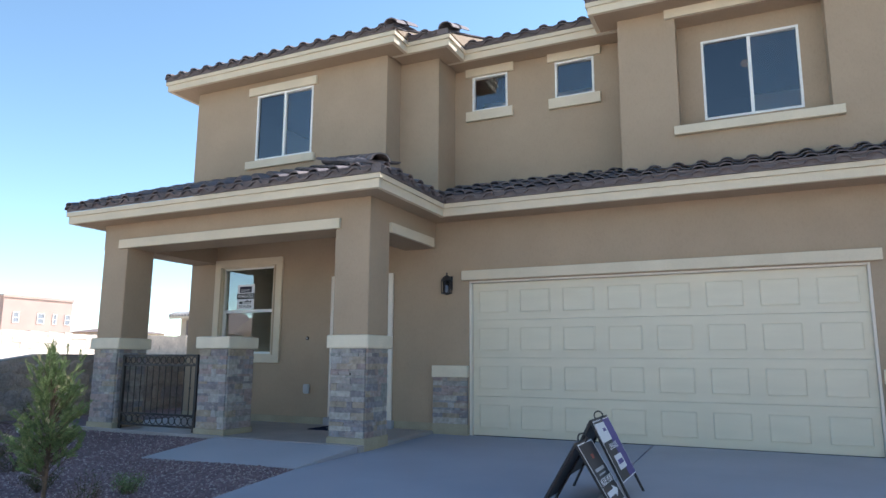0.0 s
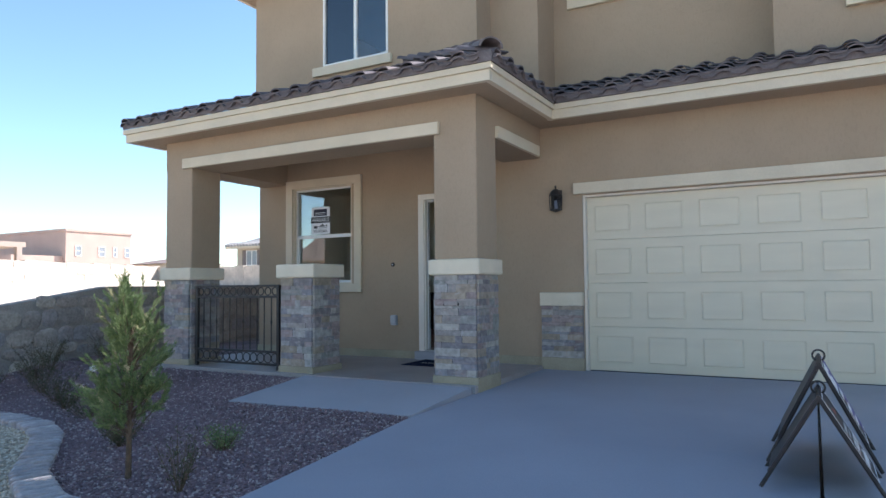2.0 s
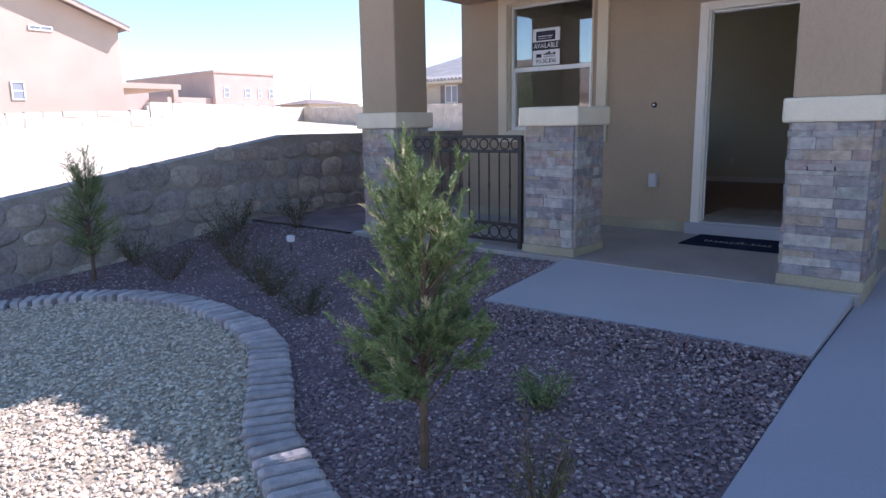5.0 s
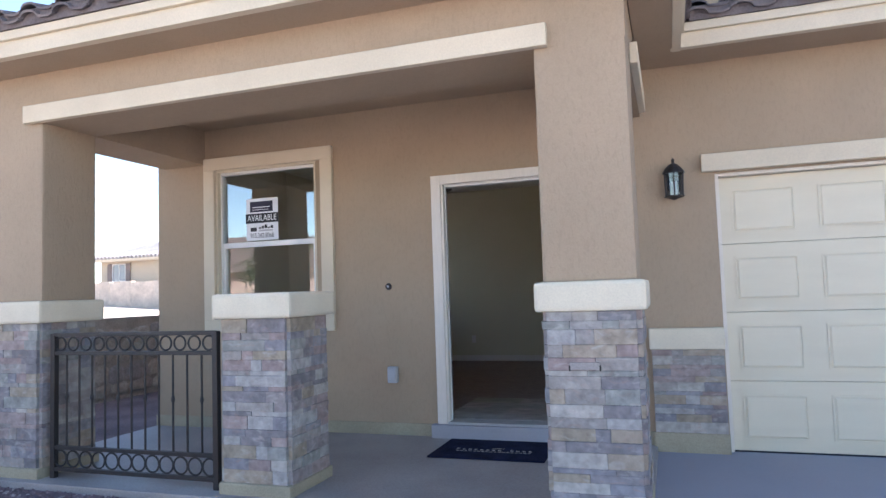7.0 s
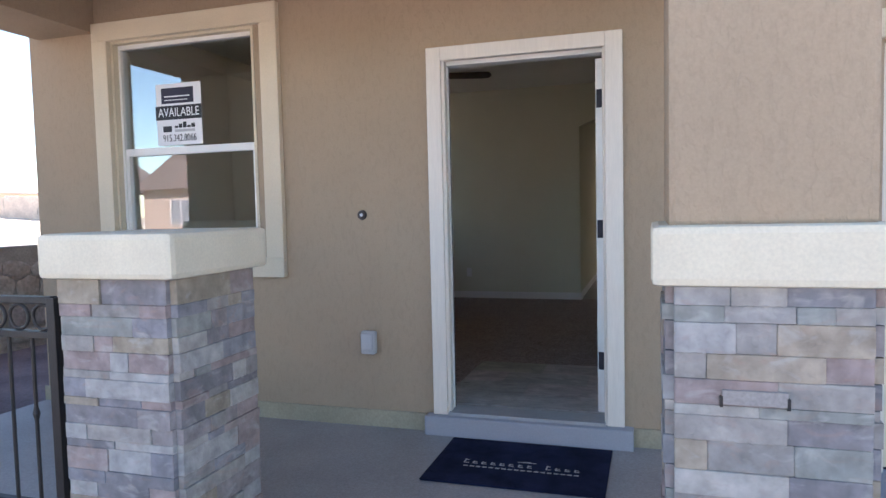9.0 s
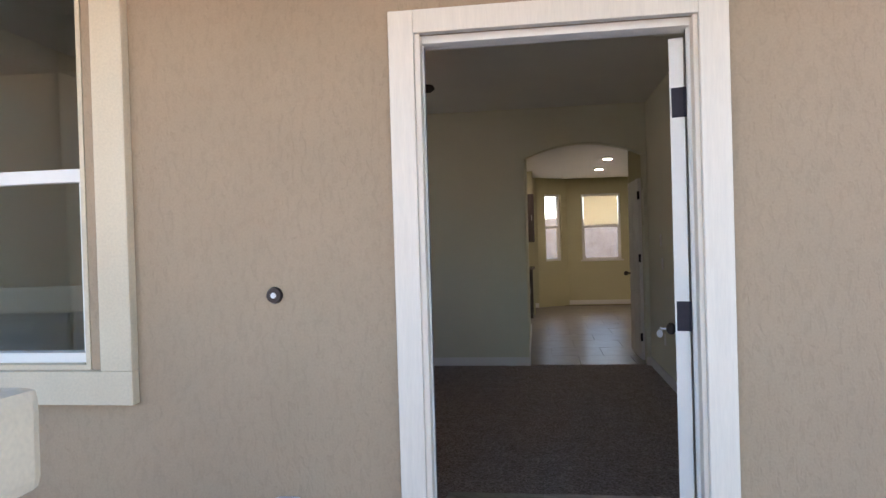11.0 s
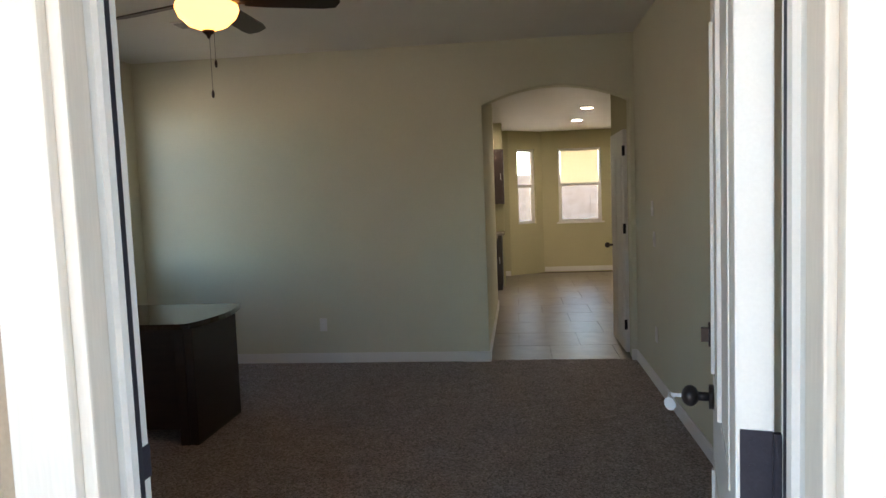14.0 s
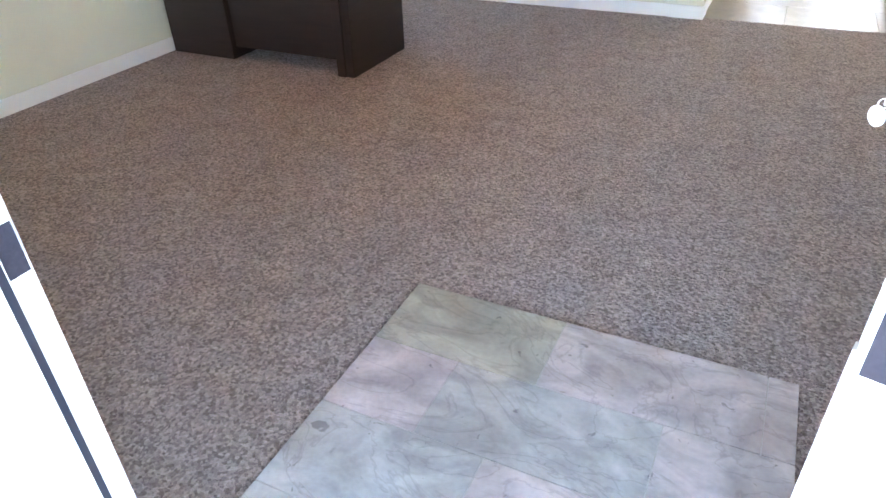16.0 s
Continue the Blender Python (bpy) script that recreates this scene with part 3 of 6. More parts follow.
TILE = tile_mesh("tile", ROOF)
CAPTILE_BM = bmesh.new()
ro = []
for yy, rr in ((0.0, 0.125), (0.42, 0.10)):
    ro.append([CAPTILE_BM.verts.new((rr * math.cos(math.pi * i / 8), yy, rr * 0.8 * math.sin(math.pi * i / 8))) for i in range(9)] + [CAPTILE_BM.verts.new(((rr - 0.018) * math.cos(math.pi * i / 8), yy, (rr - 0.018) * 0.8 * math.sin(math.pi * i / 8))) for i in range(8, -1, -1)])
for i in range(18):
    CAPTILE_BM.faces.new((ro[0][i], ro[0][(i + 1) % 18], ro[1][(i + 1) % 18], ro[1][i]))
for r in ro:
    for i in range(8):
        CAPTILE_BM.faces.new((r[i], r[i + 1], r[16 - i], r[17 - i]))
CAPTILE = finish("ridge_tile", CAPTILE_BM, ROOF)
SLOPE = 0.385
RAKE = math.atan(SLOPE)


def roof_deck(parent, pts):
    bm = bmesh.new()
    top = [bm.verts.new(p) for p in pts]
    low = [bm.verts.new((p[0], p[1], p[2] - 0.05)) for p in pts]
    bm.faces.new(top), bm.faces.new(low[::-1])
    for i in range(len(pts)):
        bm.faces.new((top[i], low[i], low[(i + 1) % len(pts)], top[(i + 1) % len(pts)]))
    return part("roof_deck", bm, FELT, parent)


def tiles(parent, eave, along, up, width, rows, keep, rng, pitch=0.30, course=0.36):
    """Courses of tiles from the point eave, along one way, up the slope; keep(u, s) says which stay."""
    along, up = Vector(along), Vector(up)
    upv = Vector((up.x * math.cos(RAKE), up.y * math.cos(RAKE), math.sin(RAKE)))
    nrm = along.cross(upv)
    if nrm.z < 0:
        nrm = -nrm
    side = upv.cross(nrm)
    for k in range(rows):
        for i in range(int(width / pitch)):
            u, s = (i + 0.5) * pitch, k * course - 0.022
            if not keep(u, s):
                continue
            p = Vector(eave) + along * u + upv * (s + rng.uniform(-0.008, 0.008)) + nrm * (0.012 + 0.010)
            m = Matrix((side, upv, nrm)).transposed().to_4x4()
            lift = Matrix.Rotation(radians(-3.6 + rng.uniform(-0.8, 0.8)), 4, "X") @ Matrix.Rotation(radians(rng.uniform(-1, 1)), 4, "Z")
            piece("tile", TILE, parent, Matrix.Translation(p) @ m @ lift)


def ridge(parent, a, b, rng):
    a, b = Vector(a), Vector(b)
    d = b - a
    turn = d.to_track_quat("Y", "Z").to_matrix().to_4x4()
    for k in range(int(d.length / 0.36)):
        piece("ridge_tile", CAPTILE, parent, Matrix.Translation(a + d.normalized() * (k * 0.36 - 0.05) + Vector((0, 0, 0.055))) @ turn @ Matrix.Rotation(radians(rng.uniform(-3, 3)), 4, "Y"))


ZE = 3.275   # lower eave
rng = random.Random(4)
porch_roof = thing("porch_roof", "dark brown barrel-tile hip roof over the porch", "roof", (-3, -1.2, ZE), kind="structure")
EX0, EX1, EY = -5.74, -0.21, -2.26
hipx = EX1 - 2.2
IN, UP = 0.07, 0.07 * SLOPE   # the decks start behind the fascia
roof_deck(porch_roof, [(EX0, EY + IN, ZE + UP), (EX1 - IN, EY + IN, ZE + UP), (hipx, EY + 2.2, ZE + 2.2 * SLOPE), (EX0, EY + 2.2, ZE + 2.2 * SLOPE)])
roof_deck(porch_roof, [(EX1 - IN, EY + IN, ZE + UP), (EX1 - IN, -0.46 + IN, ZE + UP), (EX1 - 1.45, 0.99, ZE + 1.45 * SLOPE), (hipx, 0.99, ZE + 2.2 * SLOPE), (hipx, EY + 2.2, ZE + 2.2 * SLOPE)])
tiles(porch_roof, (EX0, EY, ZE), (1, 0, 0), (0, 1, 0), EX1 - EX0, 7, lambda u, s: (EX1 - EX0 - u) > s * math.cos(RAKE) - 0.05 and s < 2.25, rng)
tiles(porch_roof, (EX1, EY, ZE), (0, 1, 0), (-1, 0, 0), 3.3, 6, lambda u, s: u > s * math.cos(RAKE) - 0.05 and u < 1.85 + s * math.cos(RAKE) and s < (2.2 if u < 2.1 else 1.0), rng)
ridge(porch_roof, (EX1 - 0.02, EY + 0.02, ZE + 0.03), (hipx, EY + 2.2, ZE + 2.2 * SLOPE + 0.03), rng)

garage_roof = thing("garage_roof", "dark brown barrel-tile roof strip over the garage", "roof", (3, 0.2, ZE), kind="structure")
GY = -0.47
roof_deck(garage_roof, [(EX1 - IN, GY + IN, ZE + UP), (6.13, GY + IN, ZE + UP), (6.13, 1.0, ZE + 1.47 * SLOPE), (EX1 - 1.47, 1.0, ZE + 1.47 * SLOPE)])
tiles(garage_roof, (EX1 - 0.3, GY, ZE), (1, 0, 0), (0, 1, 0), 6.63, 4, lambda u, s: u > 0.35 - s * 0.9 and (u < 2.7 or s < 0.75), rng)

START = ZE - 0.058   # a doubled first course
tiles(porch_roof, (EX0, EY - 0.015, START), (1, 0, 0), (0, 1, 0), EX1 - EX0, 1, lambda u, s: True, rng)
tiles(porch_roof, (EX1 + 0.015, EY, START), (0, 1, 0), (-1, 0, 0), 1.8, 1, lambda u, s: True, rng)
tiles(garage_roof, (EX1 - 0.3, GY - 0.015, START), (1, 0, 0), (0, 1, 0), 6.63, 1, lambda u, s: u > 0.35, rng)
CLOSURE = material("eave_closure", (0.19, 0.16, 0.16), 0.9, 0.15, 8, 0.4, 60)
bit("eave_closure", CLOSURE, porch_roof, (EX0 + 0.02, EX1 + 0.016, EY - 0.016, EY - 0.003, ZE - 0.055, ZE + 0.050))
bit("eave_closure", CLOSURE, porch_roof, (EX1 + 0.003, EX1 + 0.016, EY - 0.002, GY - 0.02, ZE - 0.055, ZE + 0.050))
bit("eave_closure", CLOSURE, garage_roof, (EX1 + 0.04, 6.12, GY - 0.016, GY - 0.003, ZE - 0.055, ZE + 0.050))

bands = [("left_eave", -5.86, -1.05, -0.50), ("jog_eave", -1.75, -0.33, -0.05), ("recess_eave", -0.9, 2.3, 0.58), ("right_eave", 1.78, 6.13, -0.05)]
upper_roof = thing("upper_roof", "dark brown barrel-tile roof of the upper storey", "roof", (0, 3, 6.1), kind="structure")
ZU = 6.09
for nm, a, b, y in bands:
    roof_deck(upper_roof, [(a, y, ZU), (b, y, ZU), (b, 5.2, ZU + (5.2 - y) * SLOPE), (a, 5.2, ZU + (5.2 - y) * SLOPE)])
    tiles(upper_roof, (a, y, ZU), (1, 0, 0), (0, 1, 0), b - a, 2, lambda u, s: True, rng)
    tiles(upper_roof, (a, y - 0.015, ZU - 0.05), (1, 0, 0), (0, 1, 0), b - a, 1, lambda u, s: True, rng)
    bit("eave_closure", CLOSURE, upper_roof, (a + 0.02, b - 0.02, y - 0.014, y - 0.002, ZU - 0.048, ZU + 0.045))
    bm = bmesh.new()
    for x in (a, b - 0.03):
        prism(bm, [(y + 0.02, ZU - 0.02), (5.2, ZU - 0.02), (5.2, ZU + (5.18 - y) * SLOPE)], x, x + 0.03, axis="x")
    part("gable_end", bm, STUCCO, upper_roof)
roof_deck(upper_roof, [(-5.86, 5.2, ZU + 5.2 * SLOPE), (6.13, 5.2, ZU + 5.2 * SLOPE), (6.13, 10.6, ZU), (-5.86, 10.6, ZU)])
ridge(upper_roof, (-1.1, -0.50, ZU - 0.01), (-1.1, 0.3, ZU - 0.01 + 0.8 * SLOPE), rng)
ridge(upper_roof, (-0.38, -0.05, ZU - 0.01), (-0.38, 0.7, ZU - 0.01 + 0.75 * SLOPE), rng)
ridge(upper_roof, (1.83, -0.05, ZU - 0.01), (1.83, 0.7, ZU - 0.01 + 0.75 * SLOPE), rng)


def eaves(name, runs, z, label):
    """Boxed eaves: a thin upper lip, a fascia set back below it, and a soffit. Runs of (x0, x1, y0, y1, face)."""
    root = thing(name, label, "eaves", (0, 0, z), kind="structure")
    for x0, x1, y0, y1, face in runs:
        if face == "front":
            lip, fas = (x0, x1, y0, y0 + 0.06, z - 0.058, z + 0.005), (x0 + 0.028, x1 - 0.028, y0 + 0.028, y0 + 0.09, z - 0.168, z - 0.058)
            sof = (x0 + 0.04, x1 - 0.04, y0 + 0.09, y1, z - 0.163, z - 0.143)
        elif face == "right":
            lip, fas = (x1 - 0.06, x1, y0, y1, z - 0.059, z + 0.004), (x1 - 0.09, x1 - 0.028, y0 + 0.036, y1 - 0.02, z - 0.167, z - 0.059)
            sof = (x0, x1 - 0.09, y0 + 0.05, y1, z - 0.164, z - 0.144)
        else:
            lip, fas = (x0, x0 + 0.06, y0, y1, z - 0.059, z + 0.004), (x0 + 0.028, x0 + 0.09, y0 + 0.036, y1, z - 0.167, z - 0.059)
            sof = (x0 + 0.09, x1, y0 + 0.05, y1, z - 0.164, z - 0.144)
        bit("lip", TRIM, root, lip, bevel=0.004)
        bit("fascia", TRIM, root, fas, bevel=0.004)
        bit("soffit", STUCCO, root, sof)
    return root


eaves("eaves_lower", [(EX0, EX1, EY, -1.87, "front"), (-0.56, EX1, EY + 0.061, GY + 0.13, "right"), (EX1 - 0.13, 6.13, GY, 0.0, "front"), (EX0, XL + 0.01, EY + 0.061, 3.0, "left")], ZE - 0.062, "cream stucco boxed eaves of the lower roof")
eaves("eaves_upper", [(-5.86, -1.05, -0.50, -0.10, "front"), (-1.40, -1.05, -0.439, 0.0, "right"), (-1.40, -0.33, -0.05, 0.35, "front"), (-0.70, -0.33, 0.011, 0.61, "right"), (-0.70, 2.15, 0.58, 1.0, "front"), (1.78, 6.13, -0.05, 0.35, "front"), (1.78, 2.15, 0.011, 0.58, "left"), (-5.86, XL, -0.439, 10.0, "left")], ZU - 0.055, "cream stucco boxed eaves of the upper roof")

solid("soffit_corner", STUCCO, "tan stucco soffit in the corner of the eaves", "soffit", (-0.566, EX1 - 0.091, GY + 0.09, 0.0, ZE - 0.222, ZE - 0.202), kind="structure")

# ---- porch ----
ZC0, ZC1, ZS0 = 1.165, 1.33, 0.115
UNIT_STONE = unit(VENEER, 0.022, "stone")


def veneer(parent, x0, x1, y0, y1, z0, z1, faces, rng):
    """Courses of split stone on the named faces of a block."""
    z = z0
    while z < z1 - 0.02:
        h = rng.choice((0.030, 0.046, 0.058, 0.070, 0.084))
        if z + h > z1 - 0.03:
            h = z1 - z
        for f in faces:
            a, b = (x0, x1) if f in "fb" else (y0, y1)
            u = a
            while u < b - 0.01:
                w = rng.choice((0.09, 0.14, 0.19, 0.25, 0.33)) * rng.uniform(0.85, 1.15)
                if u + w > b - 0.08:
                    w = b - u
                t = rng.uniform(0.020, 0.032)
                cu, cz = u + w / 2, z + h / 2
                sw, sh = w - 0.001, h - 0.001
                if f == "f":
                    m = Matrix.Translation((cu, y0 - t / 2 + 0.01, cz)) @ Matrix.Diagonal((sw, t + 0.02, sh, 1))
                elif f == "b":
                    m = Matrix.Translation((cu, y1 + t / 2 - 0.01, cz)) @ Matrix.Diagonal((sw, t + 0.02, sh, 1))
                elif f == "l":
                    m = Matrix.Translation((x0 - t / 2 + 0.01, cu, cz)) @ Matrix.Diagonal((t + 0.02, sw, sh, 1))
                else:
                    m = Matrix.Translation((x1 + t / 2 - 0.01, cu, cz)) @ Matrix.Diagonal((t + 0.02, sw, sh, 1))
                piece("stone", UNIT_STONE, parent, m)
                u += w
        z += h


def pillar(name, x0, x1, tall, label, rng):
    """A stone-clad pillar with a cast cap, and above it a stucco shaft where it carries the beam."""
    y0, y1 = -1.93, -1.33
    root = thing(name, label, "pillar", ((x0 + x1) / 2, -1.63, 0.04), "porch pillars", "structure")
    bit("footing", FOOT, root, (x0 + 0.03, x1 - 0.03, y0 + 0.02, y1 - 0.02, -0.2, ZS0), bevel=0.012)
    bit("core", GROUT, root, (x0 + 0.06, x1 - 0.06, y0 + 0.06, y1 - 0.06, ZS0, ZC0))
    bit("cap", CAP, root, (x0, x1, y0, y1, ZC0, ZC1), bevel=0.022)
    if tall:
        bit("shaft", STUCCO, root, (x0 + 0.045, x1 - 0.045, y0 + 0.06, y1 - 0.045, ZC1 - 0.01, 2.72), bevel=0.02)
    veneer(root, x0 + 0.06, x1 - 0.06, y0 + 0.06, y1 - 0.06, ZS0, ZC0, "fblr", rng)
    return root


rng = random.Random(11)
pillar("pillar_left", -5.375, -4.775, True, "tan stucco porch pillar on a grey ledgestone base", rng)
pillar("pillar_middle", -3.272, -2.68, False, "short grey ledgestone pillar with a cream cap", rng)
pillar_r = pillar("pillar_right", -1.126, -0.524, True, "tan stucco porch pillar on a grey ledgestone base", rng)
bit("number_plate", PORCHCON, pillar_r, (-0.945, -0.785, -1.912, -1.897, 0.85, 0.888), label="bare grey strip for house numbers")
bit("number_peg", IRON, pillar_r, (-0.951, -0.943, -1.9135, -1.897, 0.842, 0.872))
bit("number_peg", IRON, pillar_r, (-0.787, -0.779, -1.9135, -1.897, 0.842, 0.872))

solid("porch_beam", STUCCO, "tan stucco beam around the porch", "beam", (-5.33, -0.567, -1.872, -1.375, 2.67, 3.085), (-5.33, -4.83, -1.375, 0.0, 2.67, 3.085), (-1.08, -0.567, -1.375, 0.0, 2.67, 3.085), kind="structure")
solid("porch_beam_trim", TRIM, "cream stucco band along the porch beam", "trim", (-4.96, -0.995, -1.925, -1.872, 2.668, 2.80), kind="structure", bevel=0.006)
solid("porch_side_trim", TRIM, "cream stucco band on the side beam", "trim", (-0.567, -0.52, -1.40, -0.14, 2.668, 2.80), kind="structure", bevel=0.006)
solid("porch_ceiling", STUCCO, "tan stucco porch ceiling", "ceiling", (-4.83, -1.08, -1.375, 0.0, 3.02, 3.06), kind="structure")

gp = thing("garage_stone_panel", "grey ledgestone panel with a cream cap beside the garage", "stone panel", (-0.3, -0.03, 0.0), kind="structure")
bit("footing", FOOT, gp, (-0.585, -0.03, -0.06, -0.021, -0.1, 0.15), bevel=0.008)
bit("core", GROUT, gp, (-0.57, -0.04, -0.035, -0.001, 0.15, 0.79))
bit("cap", CAP, gp, (-0.585, -0.03, -0.075, -0.001, 0.79, 0.955), bevel=0.012)
veneer(gp, -0.57, -0.04, -0.035, 0.0, 0.15, 0.79, "f", rng)
gp2 = thing("garage_stone_panel", "grey ledgestone panel with a cream cap beside the garage", "stone panel", (5.5, -0.03, 0.0), kind="structure")
bit("core", GROUT, gp2, (4.95, 6.0, -0.035, -0.001, 0.0, 0.79))
bit("cap", CAP, gp2, (4.93, 6.02, -0.075, -0.001, 0.79, 0.955), bevel=0.012)
veneer(gp2, 4.95, 6.0, -0.035, 0.0, 0.0, 0.79, "f", rng)


def railing():
    y, x0, x1, z0, z1 = -1.83, -4.735, -3.31, 0.06, 1.075
    root = thing("porch_railing", "black wrought-iron railing with rows of rings between pillars", "railing", ((x0 + x1) / 2, y, z0))
    for x in (x0, x1):
        bit("post", IRON, root, (x - 0.02, x + 0.02, y - 0.02, y + 0.02, 0.04, z1 + 0.01), bevel=0.003)
    for z in (z1, z1 - 0.135, z0 + 0.20, z0 + 0.045):
        bit("rail", IRON, root, (x0, x1, y - 0.016, y + 0.016, z - 0.014, z + 0.014), bevel=0.003)
    n = 12
    step = (x1 - x0) / n
    for i in range(n):
        for zc, R in ((z1 - 0.0675, 0.048), (z0 + 0.1225, 0.057)):
            bm = bmesh.new()
            ring(bm, (x0 + (i + 0.5) * step, y, zc), R, 0.007)
            part("ring", bm, IRON, root, smooth=True)
        if i:
            bm = bmesh.new()
            x = x0 + i * step
            rod(bm, (x, y, z0 + 0.20), (x, y, z1 - 0.135), 0.0075, seg=8)
            if i % 2:
                rod(bm, (x, y, 0.60), (x, y, 0.625), 0.008, 0.014, 8), rod(bm, (x, y, 0.625), (x, y, 0.65), 0.014, 0.008, 8)
            part("baluster", bm, IRON, root)


railing()


# ---- windows and doors ----
def frame_ring(bm, x0, x1, z0, z1, y0, y1, w, wb=None):
    wb = w if wb is None else wb
    for b in ((x0, x1, y0, y1, z1 - w, z1), (x0, x1, y0, y1, z0, z0 + wb), (x0, x0 + w, y0, y1, z0 + wb, z1 - w), (x1 - w, x1, y0, y1, z0 + wb, z1 - w)):
        box(bm, *b)


def pane(name, x0, x1, z0, z1, y, mat, parent, axis="y"):
    bm = bmesh.new()
    if axis == "y":
        box(bm, x0, x1, y - 0.003, y + 0.003, z0, z1)
    else:
        box(bm, y - 0.003, y + 0.003, x0, x1, z0, z1)
    ob = part(name, bm, mat, parent)
    ob.visible_shadow = False
    return ob


def slider(name, x0, x1, z0, z1, y, label, head=True, screen=True, two=True):
    """A vinyl window in a wall facing -y, with cream bands above and below."""
    root = thing(name, label, "window", ((x0 + x1) / 2, y, z0), kind="structure")
    bm = bmesh.new()
    frame_ring(bm, x0, x1, z0, z1, y - 0.008, y + 0.06, 0.032)
    part("window_frame", bm, VINYL, root)
    if two:
        xm = (x0 + x1) / 2
        bit("meeting_stile", VINYL, root, (xm - 0.022, xm + 0.022, y + 0.006, y + 0.05, z0 + 0.032, z1 - 0.032))
        pane("pane", x0 + 0.03, xm - 0.02, z0 + 0.03, z1 - 0.03, y + 0.030, DARKGLASS if screen else GLASS, root)
        pane("pane", xm + 0.02, x1 - 0.03, z0 + 0.03, z1 - 0.03, y + 0.036, GLASS, root)
    else:
        pane("pane", x0 + 0.03, x1 - 0.03, z0 + 0.03, z1 - 0.03, y + 0.03, GLASS, root)
    return root


w1 = slider("window_upper_left", -4.02, -2.83, 4.42, 5.61, -0.10, "white vinyl sliding window reflecting deep blue sky")
bit("head_band", TRIM, w1, (-4.19, -2.75, -0.15, -0.10, 5.615, 5.76), bevel=0.006)
bit("sill", TRIM, w1, (-4.19, -2.755, -0.16, -0.10, 4.275, 4.41), bevel=0.006)
for x0, x1 in ((-0.38, 0.24), (1.04, 1.66)):
    w = slider("window_upper_small", x0, x1, 5.12, 5.73, 1.0, "small square white vinyl window with cream bands", two=False)
    bit("head_band", TRIM, w, (x0 - 0.11, x1 + 0.11, 0.95, 1.0, 5.735, 5.88), bevel=0.006)
    bit("sill", TRIM, w, (x0 - 0.10, x1 + 0.10, 0.94, 1.0, 4.95, 5.115), bevel=0.006)
w = slider("window_upper_right", 3.235, 4.455, 4.32, 5.48, 0.68, "white vinyl sliding window in a deep stucco niche")
bit("head_band", TRIM, w, (2.80, 4.88, 0.30, 0.35, 5.745, 5.885), bevel=0.006)
bit("sill", TRIM, w, (2.86, 4.86, 0.27, 0.60, 4.04, 4.16), bevel=0.008)
solid("upper_rooms_wall", WALLPAINT, "pale wall seen inside the upper rooms", "wall", (2.35, 5.85, 4.2, 4.25, 3.12, 5.9), (-5.2, -1.6, 3.2, 3.25, 3.12, 5.9), (-0.8, 2.1, 2.6, 2.65, 3.12, 5.9), kind="structure")
lamp = thing("ceiling_globe_lamp", "small lit round ceiling lamp in an upper room", "ceiling lamp", (3.80, 2.0, 5.85))
bm = bmesh.new()
lathe(bm, (3.80, 2.0, 5.62), [(0.0, -0.06), (0.04, -0.05), (0.062, -0.02), (0.065, 0.015), (0.05, 0.04)])
part("shade", bm, ROOMLAMP, lamp, smooth=True)
bm = bmesh.new()
rod(bm, (3.80, 2.0, 5.68), (3.80, 2.0, 5.95), 0.012)
part("stem", bm, BRONZE, lamp)


def hung(name, a0, a1, z0, z1, d, axis, label, inward=1, rail=None, mat=VINYL, glass=GLASS):
    """A single-hung window with a meeting rail; d is the outer plane of its frame and inward the way into the house."""
    at = ((a0 + a1) / 2, d, z0) if axis == "y" else (d, (a0 + a1) / 2, z0)
    root = thing(name, label, "window", at, kind="structure")
    rail = (z0 + z1) / 2 if rail is None else rail
    lo, hi = sorted((d, d + inward * 0.07))
    swap = (lambda b: b) if axis == "y" else (lambda b: (b[2], b[3], b[0], b[1], b[4], b[5]))
    fr = [(a0, a1, lo, hi, z1 - 0.045, z1), (a0, a1, lo, hi, z0, z0 + 0.05), (a0, a0 + 0.04, lo, hi, z0 + 0.05, z1 - 0.045), (a1 - 0.04, a1, lo, hi, z0 + 0.05, z1 - 0.045)]
    bit("window_frame", mat, root, *[swap(b) for b in fr])
    m0, m1 = sorted((d + inward * 0.012, d + inward * 0.055))
    bit("meeting_rail", mat, root, swap((a0 + 0.04, a1 - 0.04, m0, m1, rail - 0.025, rail + 0.025)))
    lower = [(a0 + 0.04, a0 + 0.065, m0, m1 - 0.004, z0 + 0.05, rail - 0.025), (a1 - 0.065, a1 - 0.04, m0, m1 - 0.004, z0 + 0.05, rail - 0.025)]
    bit("sash", mat, root, *[swap(b) for b in lower])
    pane("pane", a0 + 0.035, a1 - 0.035, rail + 0.02, z1 - 0.04, d + inward * 0.025, glass, root, axis)
    pane("pane", a0 + 0.05, a1 - 0.05, z0 + 0.04, rail - 0.02, d + inward * 0.040, glass, root, axis)
    return root


fw = hung("window_porch", -4.70, -3.565, 1.105, 2.595, 0.045, "y", "white single-hung porch window reflecting the sky", 1, 1.835, glass=PORCHGLASS)
for b in ((-4.82, -3.37, -0.045, 0.0, 2.595, 2.72), (-4.82, -3.37, -0.045, 0.0, 0.975, 1.10), (-4.82, -4.695, -0.045, 0.0, 1.10, 2.595), (-3.495, -3.37, -0.045, 0.0, 1.10, 2.595)):
    bit("surround", TRIM, fw, b, bevel=0.005, label="cream stucco window surround")
bm = bmesh.new()
frame_ring(bm, -4.695, -3.562, 1.10, 2.595, -0.004, 0.046, 0.018)
part("inner_bead", bm, TRIM, fw)


